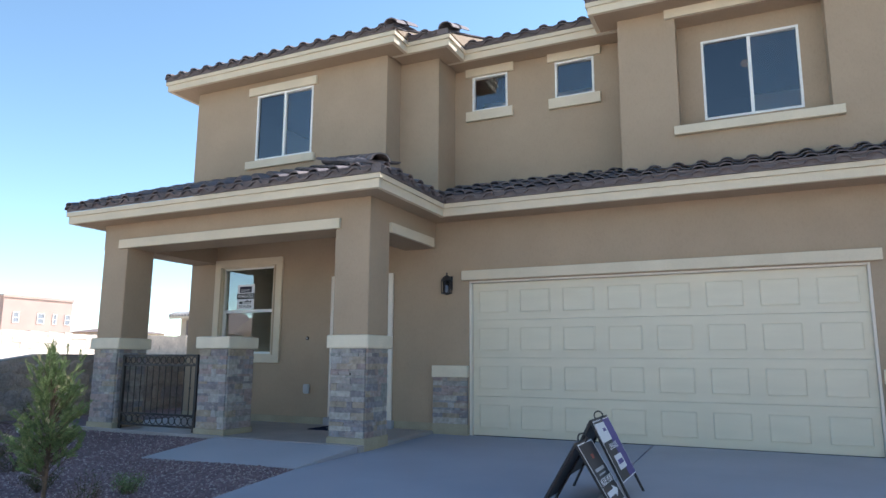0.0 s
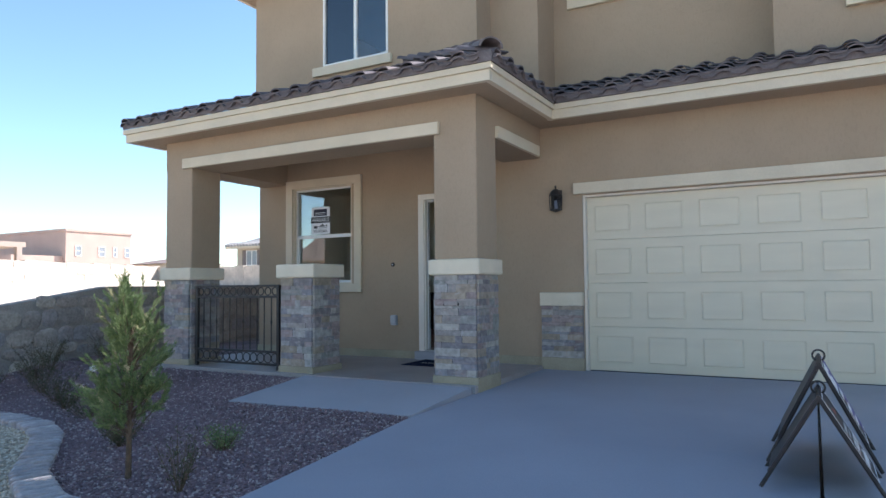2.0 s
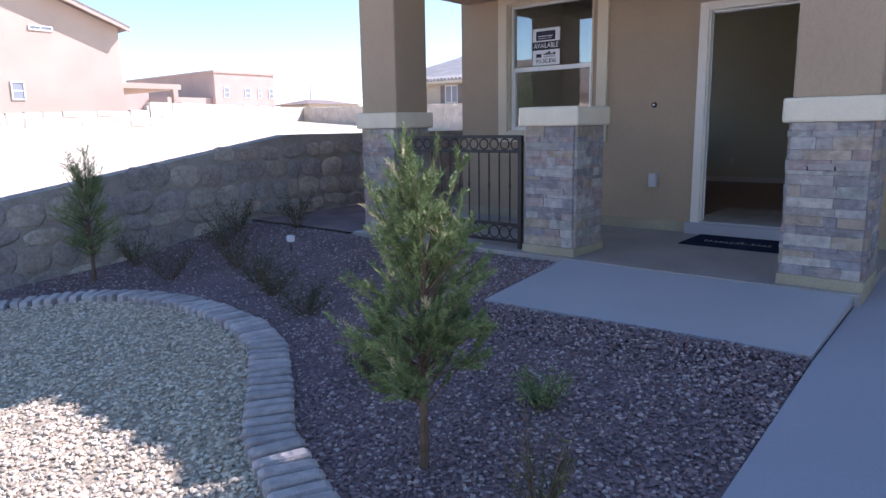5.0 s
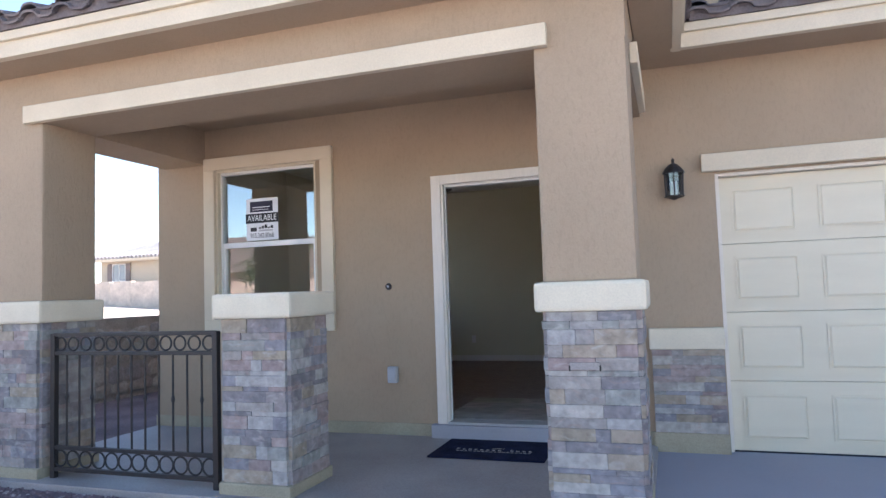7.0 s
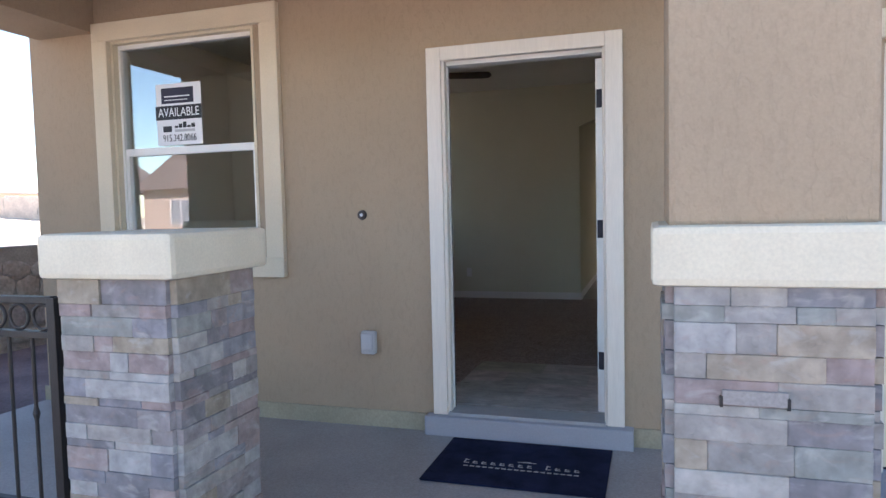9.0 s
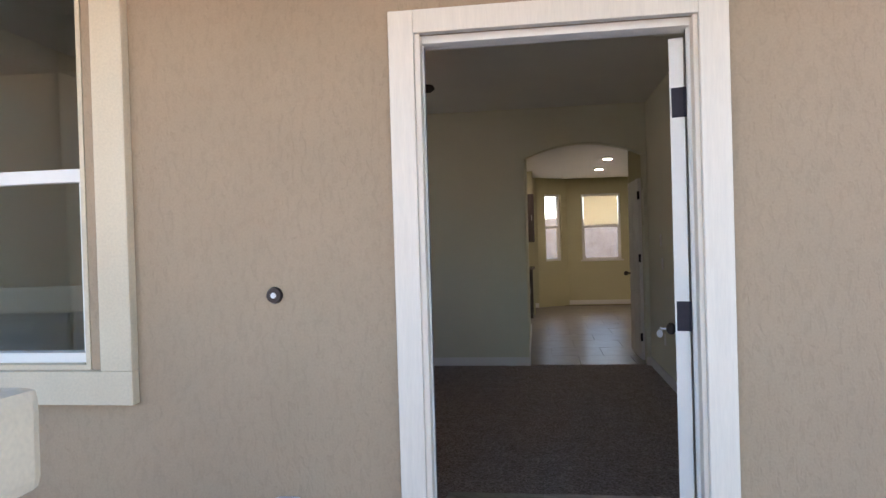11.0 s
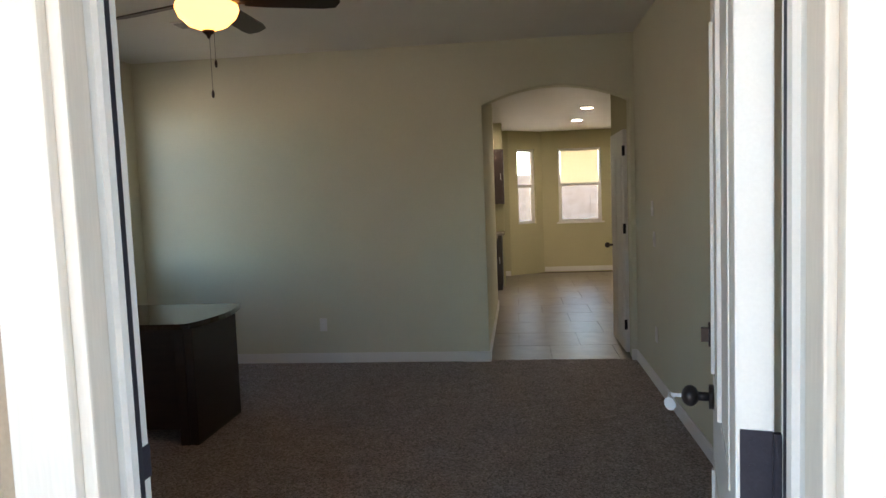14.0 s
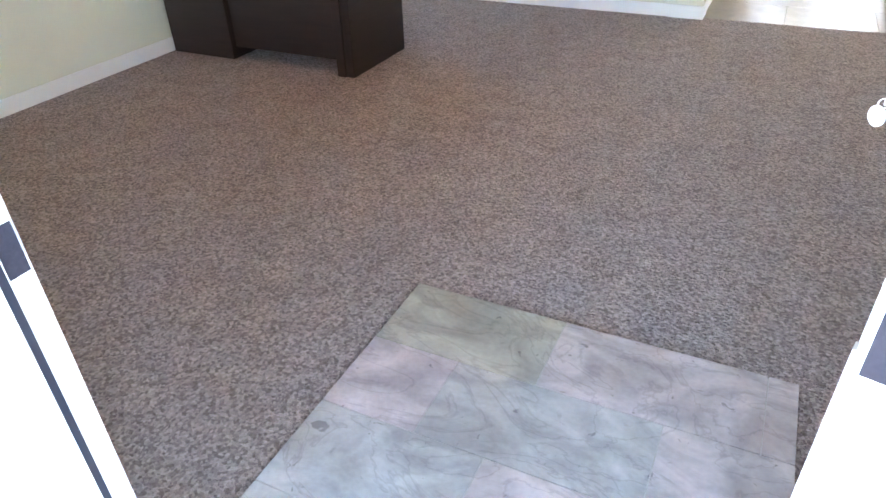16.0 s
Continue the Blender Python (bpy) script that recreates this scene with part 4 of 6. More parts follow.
def sale_sign():
    y, x0, x1, z0, z1 = 0.058, -4.385, -4.02, 1.872, 2.29
    root = thing("sale_sign", "white and black AVAILABLE sign taped in the window", "sign", ((x0 + x1) / 2, y, z0))
    bit("sheet", PAPER, root, (x0, x1, y, y + 0.004, z0, z1))
    f = y - 0.002
    face = Matrix.Rotation(radians(90), 4, "X")
    bit("brand_block", material("sign_navy", (0.022, 0.02, 0.045), 0.5, 0.05, 5, 0.0, 50), root, (x0 + 0.045, x1 - 0.06, f, y, z1 - 0.135, z1 - 0.03), label="dark brand block left unlettered")
    bit("brand_line", PAPER, root, (x0 + 0.07, x1 - 0.09, f - 0.001, f, z1 - 0.092, z1 - 0.084), (x0 + 0.07, x1 - 0.11, f - 0.001, f, z1 - 0.115, z1 - 0.110))
    bit("black_band", INK, root, (x0 - 0.006, x1 + 0.002, f, y, z1 - 0.245, z1 - 0.15))
    lettering("AVAILABLE", 0.085, Matrix.Translation(((x0 + x1) / 2, f - 0.001, z1 - 0.198)) @ face, PAPER, root, wide=0.80)
    lettering("915.342.8066", 0.068, Matrix.Translation(((x0 + x1) / 2, f, z0 + 0.045)) @ face, INK, root, wide=0.74)
    bit("logo_bar", INK, root, (x0 + 0.05, x0 + 0.12, f, y, z0 + 0.09, z0 + 0.13), label="brand mark as plain bars")
    for i in range(5):
        bit("skyline_bar", INK, root, (x0 + 0.145 + i * 0.034, x0 + 0.172 + i * 0.034, f, y, z0 + 0.115, z0 + 0.13 + 0.012 * (i % 3)))
    bit("small_print", GREYBOX, root, (x0 + 0.145, x1 - 0.06, f, y, z0 + 0.088, z0 + 0.105))


sale_sign()

# front door frame
dz0, dz1 = 0.165, 2.255
DX0, DX1 = -2.288, -1.372
dr = thing("door_frame", "cream painted front door casing and jambs", "door frame", ((DX0 + DX1) / 2, 0.0, 0.152), kind="structure")
for x0, x1 in ((-2.386, -2.298), (-1.362, -1.268)):
    bit("casing", DOORTRIM, dr, (x0, x1, -0.035, 0.0, 0.152, 2.335), bevel=0.005)
bit("head_casing", DOORTRIM, dr, (-2.298, -1.362, -0.035, 0.0, 2.255, 2.335), bevel=0.004)
for x0, x1 in ((-2.298, -2.278), (-1.378, -1.362)):
    bit("brick_mould", DOORTRIM, dr, (x0, x1, -0.02, 0.03, 0.152, 2.255), bevel=0.004)
bit("jamb", WHITE, dr, (-2.325, DX0, 0.03, 0.119, 0.152, 2.255), bevel=0.002)
bit("jamb", WHITE, dr, (DX1, -1.355, 0.03, 0.119, 0.152, 2.255), bevel=0.002)
bit("head_jamb", WHITE, dr, (DX0, DX1, 0.03, 0.119, 2.235, 2.262), bevel=0.002)
bit("stop", WHITE, dr, (DX0, DX0 + 0.010, 0.058, 0.074, 0.165, 2.235))
bit("weather_seal", RUBBER, dr, (DX0, DX0 + 0.011, 0.0745, 0.085, 0.165, 2.235))
bit("stop", WHITE, dr, (DX1 - 0.010, DX1, 0.058, 0.074, 0.165, 2.235))
bit("weather_seal", RUBBER, dr, (DX1 - 0.010, DX1, 0.0745, 0.085, 0.165, 2.235))
bit("strike_plate", HINGE, dr, (DX0, DX0 + 0.002, 0.092, 0.1195, 1.055, 1.125), (DX0, DX0 + 0.002, 0.092, 0.1195, 1.24, 1.29))
bit("threshold", GALV, dr, (DX0, DX1, -0.05, 0.119, 0.152, 0.172), bevel=0.004)
bit("interior_casing", WHITE, dr, (-2.375, -2.302, 0.118, 0.132, 0.155, 2.335), (-1.354, -1.29, 0.118, 0.132, 0.155, 2.335), (-2.302, -1.352, 0.118, 0.132, 2.262, 2.335), bevel=0.004)


def front_door():
    """The leaf stands open at a right angle into the room, hinged at the far jamb."""
    x1, x0, y0, y1 = -1.377, -1.427, 0.128, 1.038
    root = thing("front_door", "white panelled front door standing open into the room", "door", (x1, y0, 0.18))
    bit("leaf", WHITE, root, (x0, x1, y0, y1, 0.18, 2.225), bevel=0.003)
    for za, zb in ((0.34, 0.95), (1.16, 2.06)):
        for ya, yb in ((y0 + 0.13, y0 + 0.42), (y0 + 0.50, y0 + 0.79)):
            bm = bmesh.new()
            for b in ((x0 - 0.002, x0, ya, yb, zb - 0.02, zb), (x0 - 0.002, x0, ya, yb, za, za + 0.02), (x0 - 0.002, x0, ya, ya + 0.02, za + 0.02, zb - 0.02), (x0 - 0.008, x0, yb - 0.02, yb, za + 0.02, zb - 0.02)):
                box(bm, *b)
            part("panel_moulding", bm, WHITE, root)
    for z in (0.485, 1.255, 2.0):
        h = bit("hinge", HINGE, root, (x0 + 0.006, x1 - 0.002, y0 - 0.0022, y0, z - 0.052, z + 0.052), bevel=0.0008, label="dark square-leaf hinge")
        bm = bmesh.new()
        rod(bm, (x1 + 0.004, y0 - 0.008, z - 0.052), (x1 + 0.004, y0 - 0.008, z + 0.052), 0.0065, seg=12)
        part("knuckle", bm, HINGE, h)
        bm = bmesh.new()
        for dz in (-0.034, 0.0, 0.034):
            rod(bm, (x0 + 0.022, y0 - 0.0035, z + dz), (x0 + 0.022, y0 - 0.002, z + dz), 0.0045, seg=12)
        part("screw", bm, HINGE, h)
    ky = y1 - 0.07
    for zc, big in ((1.10, True), (1.265, False)):
        bm = bmesh.new()
        rod(bm, (x0, ky, zc), (x0 - 0.012, ky, zc), 0.032, seg=20)
        if big:
            rod(bm, (x0 - 0.012, ky, zc), (x0 - 0.04, ky, zc), 0.012, seg=14)
            made = bmesh.ops.create_uvsphere(bm, u_segments=18, v_segments=12, radius=0.028)
            bmesh.ops.transform(bm, matrix=Matrix.Translation((x0 - 0.058, ky, zc)) @ Matrix.Diagonal((0.8, 1, 1, 1)), verts=made["verts"])
        else:
            box(bm, x0 - 0.03, x0 - 0.012, ky - 0.006, ky + 0.006, zc - 0.018, zc + 0.018)
        part("knob" if big else "deadbolt", bm, BRONZE, root, smooth=big)
    bm = bmesh.new()
    box(bm, x0 - 0.105, x0 - 0.08, ky - 0.0015, ky + 0.0015, 1.095, 1.104)
    rod(bm, (x0 - 0.108, ky, 1.075), (x0 - 0.1095, ky - 0.002, 1.075), 0.018, seg=18)
    ring(bm, (x0 - 0.105, ky, 1.097), 0.008, 0.0012)
    part("key_tag", bm, PAPER, root, "white round key tag hanging from the lock")
    root.rotation_euler = (0, 0, radians(-13.7))


front_door()


def garage_door():
    x0, x1, y = 0.0, 4.88, 0.095
    root = thing("garage_door", "cream panelled sectional garage door, closed", "garage door", (2.44, y, 0.0))
    h = 2.13 / 4
    pw = (x1 - x0) / 8
    for r in range(4):
        z0 = r * h
        sec = bit("section", GARAGE, root, (x0, x1, y, y + 0.045, z0 + 0.0015, z0 + h - 0.0015), bevel=0.004)
        for c in range(8):
            a, b, lo, hi = x0 + c * pw + 0.085, x0 + (c + 1) * pw - 0.075, z0 + 0.09, z0 + h - 0.10
            bm = bmesh.new()
            box(bm, a + 0.028, b - 0.028, y - 0.010, y, lo + 0.028, hi - 0.028)
            vs = [v for v in bm.verts if v.co.y > y - 0.001]
            for v in vs:
                v.co.x += 0.02 if v.co.x > (a + b) / 2 else -0.02
                v.co.z += 0.02 if v.co.z > (lo + hi) / 2 else -0.02
            frame_ring(bm, a, b, lo, hi, y - 0.009, y + 0.001, 0.012)
            part("raised_panel", bm, GARAGE, sec)
    bit("bottom_seal", RUBBER, root, (x0, x1, y + 0.005, y + 0.045, -0.03, 0.008))
    return root


garage_door()
solid("garage_jamb", DOORTRIM, "cream garage door jambs", "trim", (-0.03, -0.002, 0.02, 0.14, -0.02, 2.155), (4.882, 4.91, 0.02, 0.14, -0.02, 2.155), (-0.002, 4.882, 0.02, 0.14, 2.132, 2.155), kind="structure")
solid("garage_head_trim", TRIM, "cream stucco band over the garage door", "trim", (-0.125, 5.03, -0.06, 0.0, 2.168, 2.305), kind="structure", bevel=0.006)
solid("garage_back", WALLPAINT, "plain wall closing the garage", "wall", (-0.55, 5.9, 6.0, 6.1, -0.2, 3.05), kind="structure")
solid("garage_floor", CONCRETE, "garage slab behind the door", "floor", (-0.5, 5.9, 0.03, 6.0, -0.25, -0.012), kind="structure")


def lantern():
    x, z0, z1 = -0.335, 1.955, 2.28
    root = thing("wall_lantern", "black wall lantern with glass panes beside the garage", "wall lamp", (x, 0, 2.1))
    bit("backplate", IRON, root, (x - 0.05, x + 0.05, -0.018, 0.0, 2.04, 2.24), bevel=0.006)
    bm = bmesh.new()
    rod(bm, (x, -0.015, 2.235), (x, -0.10, 2.235), 0.009)
    part("arm", bm, IRON, root)
    cy = -0.105
    bm = bmesh.new()
    lathe(bm, (x, cy, 2.165), [(0.085, 0.0), (0.08, 0.015), (0.06, 0.045), (0.035, 0.07), (0.012, 0.08), (0.010, 0.10), (0.016, 0.108), (0.0, 0.125)], 12)
    part("roof", bm, IRON, root, smooth=False)
    for i in range(6):
        a = math.pi / 3 * i + math.pi / 6
        bm = bmesh.new()
        rod(bm, (x + 0.072 * math.cos(a), cy + 0.072 * math.sin(a), 1.985), (x + 0.08 * math.cos(a), cy + 0.08 * math.sin(a), 2.168), 0.006, seg=6)
        part("cage_bar", bm, IRON, root)
    bm = bmesh.new()
    lathe(bm, (x, cy, 1.985), [(0.062, 0.0), (0.07, 0.18)], 6)
    part("glass", bm, LANTERNGLASS, root)
    bm = bmesh.new()
    rod(bm, (x, cy, 1.985), (x, cy, 2.10), 0.022, 0.018, 12)
    part("candle", bm, PAPER, root, "white candle sleeve inside the lantern")
    bm = bmesh.new()
    lathe(bm, (x, cy, 1.955), [(0.0, 0.0), (0.02, 0.006), (0.05, 0.018), (0.078, 0.026), (0.078, 0.034)], 12)
    part("base", bm, IRON, root)


lantern()
bell = thing("doorbell", "round dark doorbell button on the stucco", "doorbell", (-2.835, -0.002, 1.365))
bm = bmesh.new()
rod(bm, (-2.835, 0.0, 1.365), (-2.835, -0.014, 1.365), 0.031, 0.026, seg=24)
part("rim", bm, BRONZE, bell)
bm = bmesh.new()
rod(bm, (-2.835, -0.013, 1.365), (-2.835, -0.019, 1.365), 0.011, 0.009, seg=18)
part("button", bm, PAPER, bell)
ob = thing("outlet_cover", "grey weatherproof outlet cover on the stucco", "outlet", (-2.80, 0.0, 0.56))
bit("cover", GREYBOX, ob, (-2.85, -2.755, -0.055, 0.0, 0.50, 0.645), bevel=0.016)
bit("hood", GREYBOX, ob, (-2.842, -2.763, -0.068, -0.05, 0.53, 0.635), bevel=0.008)
mat_ob = thing("doormat", "navy doormat with a pale printed line before the door", "doormat", (-1.77, -0.43, 0.04))
bit("carpet", MATCLOTH, mat_ob, (-2.235, -1.33, -0.745, -0.125, 0.041, 0.052), bevel=0.004)
for i in range(13):
    if i != 8:
        tall = 0.020 if i in (0, 9) else 0.0
        x = -2.075 + i * 0.048
        bit("print_letter", MATPRINT, mat_ob, (x, x + 0.007, -0.490, -0.458 + tall, 0.052, 0.0535), (x + 0.007, x + 0.028, -0.490, -0.484, 0.052, 0.0535), (x + 0.007, x + 0.022, -0.470 + tall, -0.464 + tall, 0.052, 0.0535))
bit("print_line", MATPRINT, mat_ob, *[(-2.065 + i * 0.0335, -2.041 + i * 0.0335, -0.535, -0.523, 0.052, 0.0532) for i in range(18)])
bit("print_swash", MATPRINT, mat_ob, (-1.80, -1.70, -0.425, -0.419, 0.052, 0.0532), (-1.77, -1.73, -0.418, -0.412, 0.052, 0.0532))

# ---- front room ----
FZ, CZ = 0.155, 2.985
RX0, RX1, RY0, RY1 = -5.25, -0.705, 0.118, 5.13
solid("floor_carpet", CARPET, "brown flecked cut-pile carpet", "carpet", (RX0, RX1, RY0 + 0.0, RY1 + 0.03, FZ - 0.05, FZ), kind="structure")
solid("floor_base", CONCRETE, "concrete slab under the rooms", "floor", (-5.27, RX1 + 0.2, 0.09, 6.1, -0.25, FZ - 0.052), (-5.27, 1.75, 6.1, 12.2, -0.25, FZ - 0.052), kind="structure")
solid("ceiling", CEILING, "white textured room ceiling", "ceiling", (-5.27, RX1 + 0.2, 0.09, 5.2, CZ, CZ + 0.05), kind="structure")
wall("wall_room_front", "y", 0.088, 0.118, -5.27, RX1 + 0.15, 0.0, CZ, [(-2.325, -1.355, 0.0, 2.262), (-4.705, -3.56, 1.10, 2.60)], WALLPAINT, "pale greenish-beige room wall")
wall("wall_room_left", "x", -5.27, RX0, 0.10, 5.30, 0.0, CZ, [(3.93, 4.90, 1.12, 2.675)], WALLPAINT, "pale greenish-beige room wall with a window")
wall("wall_room_right", "x", RX1, RX1 + 0.14, 0.118, RY1, 0.0, CZ, [], WALLPAINT, "pale greenish-beige room wall")


def arch_wall():
    """The far wall with its low segmental arch."""
    x0, x1, y0, y1 = -2.012, -0.745, RY1, RY1 + 0.15
    spring, rise = 2.435, 0.145
    top = [(x0 + (x1 - x0) * i / 16, spring + rise * (1 - ((i - 8) / 8) ** 2)) for i in range(17)]
    bm = bmesh.new()
    for a, b in zip(top, top[1:]):
        prism(bm, [(a[0], a[1]), (b[0], b[1]), (b[0], CZ), (a[0], CZ)], y0, y1)
    box(bm, -5.27, x0, y0, y1, 0.0, CZ), box(bm, x1, RX1 + 0.14, y0, y1, 0.0, CZ)
    bmesh.ops.remove_doubles(bm, verts=bm.verts, dist=0.0005)
    dup = {}
    for f in bm.faces:
        dup.setdefault(tuple(round(c, 3) for c in f.calc_center_median()), []).append(f)
    bmesh.ops.delete(bm, geom=[f for fs in dup.values() if len(fs) > 1 for f in fs], context="FACES")
    return tagged(part("wall_arch", bm, WALLPAINT), "pale room wall with a low arched opening", "wall", "", "structure")


arch_wall()


def baseboard(name, runs):
    """Runs of (x0, x1, y0, y1) on the floor, with a rounded top."""
    bm = bmesh.new()
    for r in runs:
        box(bm, *r, FZ, FZ + 0.075)
        dx, dy = (0.003, 0) if r[1] - r[0] < r[3] - r[2] else (0, 0.003)
        box(bm, r[0] + dx, r[1] - dx, r[2] + dy, r[3] - dy, FZ + 0.0752, FZ + 0.09)
    return tagged(part(name, bm, WHITE), "white painted baseboard", "baseboard", "", "structure")


baseboard("baseboard_room", [(RX0, -2.25, RY1 - 0.015, RY1), (RX0, RX0 + 0.014, 0.12, RY1 - 0.015), (RX1 - 0.014, RX1, 1.1, RY1 - 0.015), (-2.25, -1.998, RY1 - 0.03, RY1), (-0.757, RX1 - 0.0145, RY1 - 0.03, RY1)])
baseboard("baseboard_hall", [(-2.02, -2.005, RY1 + 0.151, 8.1), (-2.0115, -1.998, RY1, RY1 + 0.15)])
lw = hung("window_side", 3.935, 4.895, 1.125, 2.670, XL + 0.004, "x", "white single-hung side window onto the bright lot", 1, 1.885)
bit("stool", WHITE, lw, (-5.345, RX0 + 0.03, 3.89, 4.925, 1.095, 1.12), bevel=0.004, label="white window stool")
bit("apron", WHITE, lw, (RX0, RX0 + 0.014, 3.92, 4.90, 1.03, 1.095), bevel=0.003)

# entry tiles
entry = thing("entry_tiles", "grey-green slate tile landing set in the carpet", "floor tiles", (-1.8, 0.75, FZ), kind="structure")
UNIT_TILE, OLIVE_TILE = unit(SLATE, 0.006, "slate"), unit(OLIVESLATE, 0.006, "slate")
y, k = 1.345, 0
while y > 0.2:
    deep = 0.30 if k == 0 else 0.29
    x = -2.42 - (0.065, 0.30, 0.10)[k % 3]
    while x < -1.235:
        a, b = max(x, -2.42), min(x + 0.585, -1.235)
        if b - a > 0.05:
            mesh = OLIVE_TILE if k == 0 and a < -2.4 else UNIT_TILE
            piece("slate", mesh, entry, Matrix.Translation(((a + b) / 2, y - deep / 2, FZ + 0.002)) @ Matrix.Diagonal((b - a - 0.0035, deep - 0.0035, 0.012, 1)))
        x += 0.585
    y -= deep
    k += 1
bit("bed", material("slate_joint", (0.43, 0.41, 0.37), 0.9, 0.1, 10, 0.2, 80), entry, (-2.415, -1.24, 0.158, 1.34, FZ - 0.004, FZ + 0.005))


def desk():
    z0, z1 = FZ, 0.93
    root = thing("office_desk", "dark espresso office desk with a polished bowed top", "desk", (-4.45, 3.4, FZ))
    # top with a bowed end
    out = [(-5.245, 3.01), (-3.79, 3.02)]
    for i in range(9):
        t = i / 8
        out.append((-3.75 + 0.10 * math.sin(math.pi * t) * 0.6 + 0.01 * t, 3.05 + 0.72 * t))
    out += [(-3.76, 3.83), (-5.245, 3.83)]
    bm = bmesh.new()
    prism(bm, out, z1 - 0.035, z1, axis="z")
    bmesh.ops.bevel(bm, geom=[e for e in bm.edges if abs(e.verts[0].co.z - e.verts[1].co.z) < 0.001], offset=0.006, segments=2, affect="EDGES")
    part("desktop", bm, DESKTOP, root, "polished dark desktop")
    bit("pedestal", DARKWOOD, root, (-5.22, -4.70, 3.085, 3.78, z0, z1 - 0.035), bevel=0.004)
    bit("modesty_panel", DARKWOOD, root, (-4.69, -3.80, 3.20, 3.225, z0 + 0.10, z1 - 0.035))
    bit("end_panel", DARKWOOD, root, (-3.80, -3.745, 3.06, 3.70, z0, z1 - 0.035), bevel=0.004)
    bit("front_rail", DARKWOOD, root, (-4.69, -3.80, 3.09, 3.115, z1 - 0.10, z1 - 0.035))
    bit("front_panel", DARKWOOD, root, (-4.69, -3.80, 3.115, 3.13, z0 + 0.08, z1 - 0.10))
    bit("corner_post", DARKWOOD, root, (-3.86, -3.80, 3.05, 3.10, z0, z1 - 0.035), bevel=0.003)
    bit("rear_panel", DARKWOOD, root, (-4.69, -3.80, 3.68, 3.70, z0 + 0.3, z1 - 0.035))


desk()


def fan():
    x, y = -3.31, 2.62
    root = thing("ceiling_fan", "dark bronze ceiling fan with a lit amber glass bowl", "ceiling fan", (x, y, CZ))
    bm = bmesh.new()
    lathe(bm, (x, y, 2.70), [(0.06, 0.0), (0.11, 0.02), (0.125, 0.06), (0.12, 0.12), (0.08, 0.16), (0.03, 0.19), (0.022, 0.23), (0.06, 0.25), (0.068, 0.285)])
    part("motor", bm, BRONZE, root, smooth=True)
    bm = bmesh.new()
    lathe(bm, (x, y, 2.575), [(0.0, -0.010), (0.04, -0.006), (0.10, 0.018), (0.145, 0.06), (0.162, 0.10), (0.158, 0.122), (0.06, 0.128)])
    part("bowl", bm, BOWL, root, "glowing amber glass bowl", smooth=True)
    bm = bmesh.new()
    lathe(bm, (x, y, 2.55), [(0.0, -0.028), (0.008, -0.02), (0.012, -0.008), (0.028, 0.004), (0.032, 0.016)])
    part("finial", bm, BRONZE, root, smooth=True)
    for i in range(5):
        a = radians(72 * i + 17)
        m = Matrix.Translation((x, y, 2.725)) @ Matrix.Rotation(a, 4, "Z") @ Matrix.Rotation(radians(-15), 4, "X")
        out = [(0.19, -0.05), (0.30, -0.062), (0.60, -0.068), (0.67, -0.055), (0.695, 0.0), (0.67, 0.055), (0.60, 0.068), (0.30, 0.062), (0.19, 0.05)]
        bm = bmesh.new()
        prism(bm, out, -0.004, 0.004, axis="z")
        bmesh.ops.transform(bm, matrix=m, verts=bm.verts)
        b = part("blade", bm, DARKWOOD, root)
        bm = bmesh.new()
        box(bm, 0.10, 0.23, -0.018, 0.018, -0.012, -0.004, m=m)
        part("blade_iron", bm, BRONZE, b)
    for dx, dy, z in ((0.04, -0.02, 2.41), (-0.005, 0.02, 2.26)):
        bm = bmesh.new()
        rod(bm, (x + dx, y + dy, 2.70), (x + dx, y + dy, z), 0.0012, seg=5)
        ch = part("pull_chain", bm, BRONZE, root)
        bm = bmesh.new()
        lathe(bm, (x + dx, y + dy, z - 0.04), [(0.004, 0.0), (0.008, 0.012), (0.007, 0.03), (0.002, 0.042)], 10)
        part("chain_weight", bm, BRONZE, ch)


fan()
vent = thing("ceiling_vent", "white slatted ceiling vent", "vent", (-4.05, 3.97, CZ))
bit("frame", WHITE, vent, (-4.19, -3.93, 3.89, 4.05, CZ - 0.008, CZ - 0.001))
for i in range(6):
    bit("slat", GALV, vent, (-4.17, -3.95, 3.905 + i * 0.024, 3.918 + i * 0.024, CZ - 0.014, CZ - 0.0085))
for nm, b in (("outlet_plate", (-3.575, -3.505, 5.124, 5.13, 0.45, 0.57)),):
    ob = thing(nm, "white wall outlet plate", "outlet", (-3.54, 5.13, 0.51))
    bit("plate", WHITE, ob, b, bevel=0.003)
    bit("socket", VINYL, ob, (-3.555, -3.525, 5.121, 5.1245, 0.475, 0.505), (-3.555, -3.525, 5.121, 5.1245, 0.515, 0.545))
for z, yy in ((1.50, 4.40), (1.27, 4.34), (0.55, 4.30)):
    ob = thing("wall_switch" if z > 1 else "outlet_plate", "white switch plate on the pale wall" if z > 1 else "white wall outlet plate", "switch" if z > 1 else "outlet", (RX1, yy, z))
    bit("plate", WHITE, ob, (RX1 - 0.006, RX1, yy - 0.035, yy + 0.035, z - 0.058, z + 0.058), bevel=0.002)
    bit("toggle", VINYL, ob, (RX1 - 0.012, RX1 - 0.006, yy - 0.008, yy + 0.008, z - 0.015, z + 0.015))

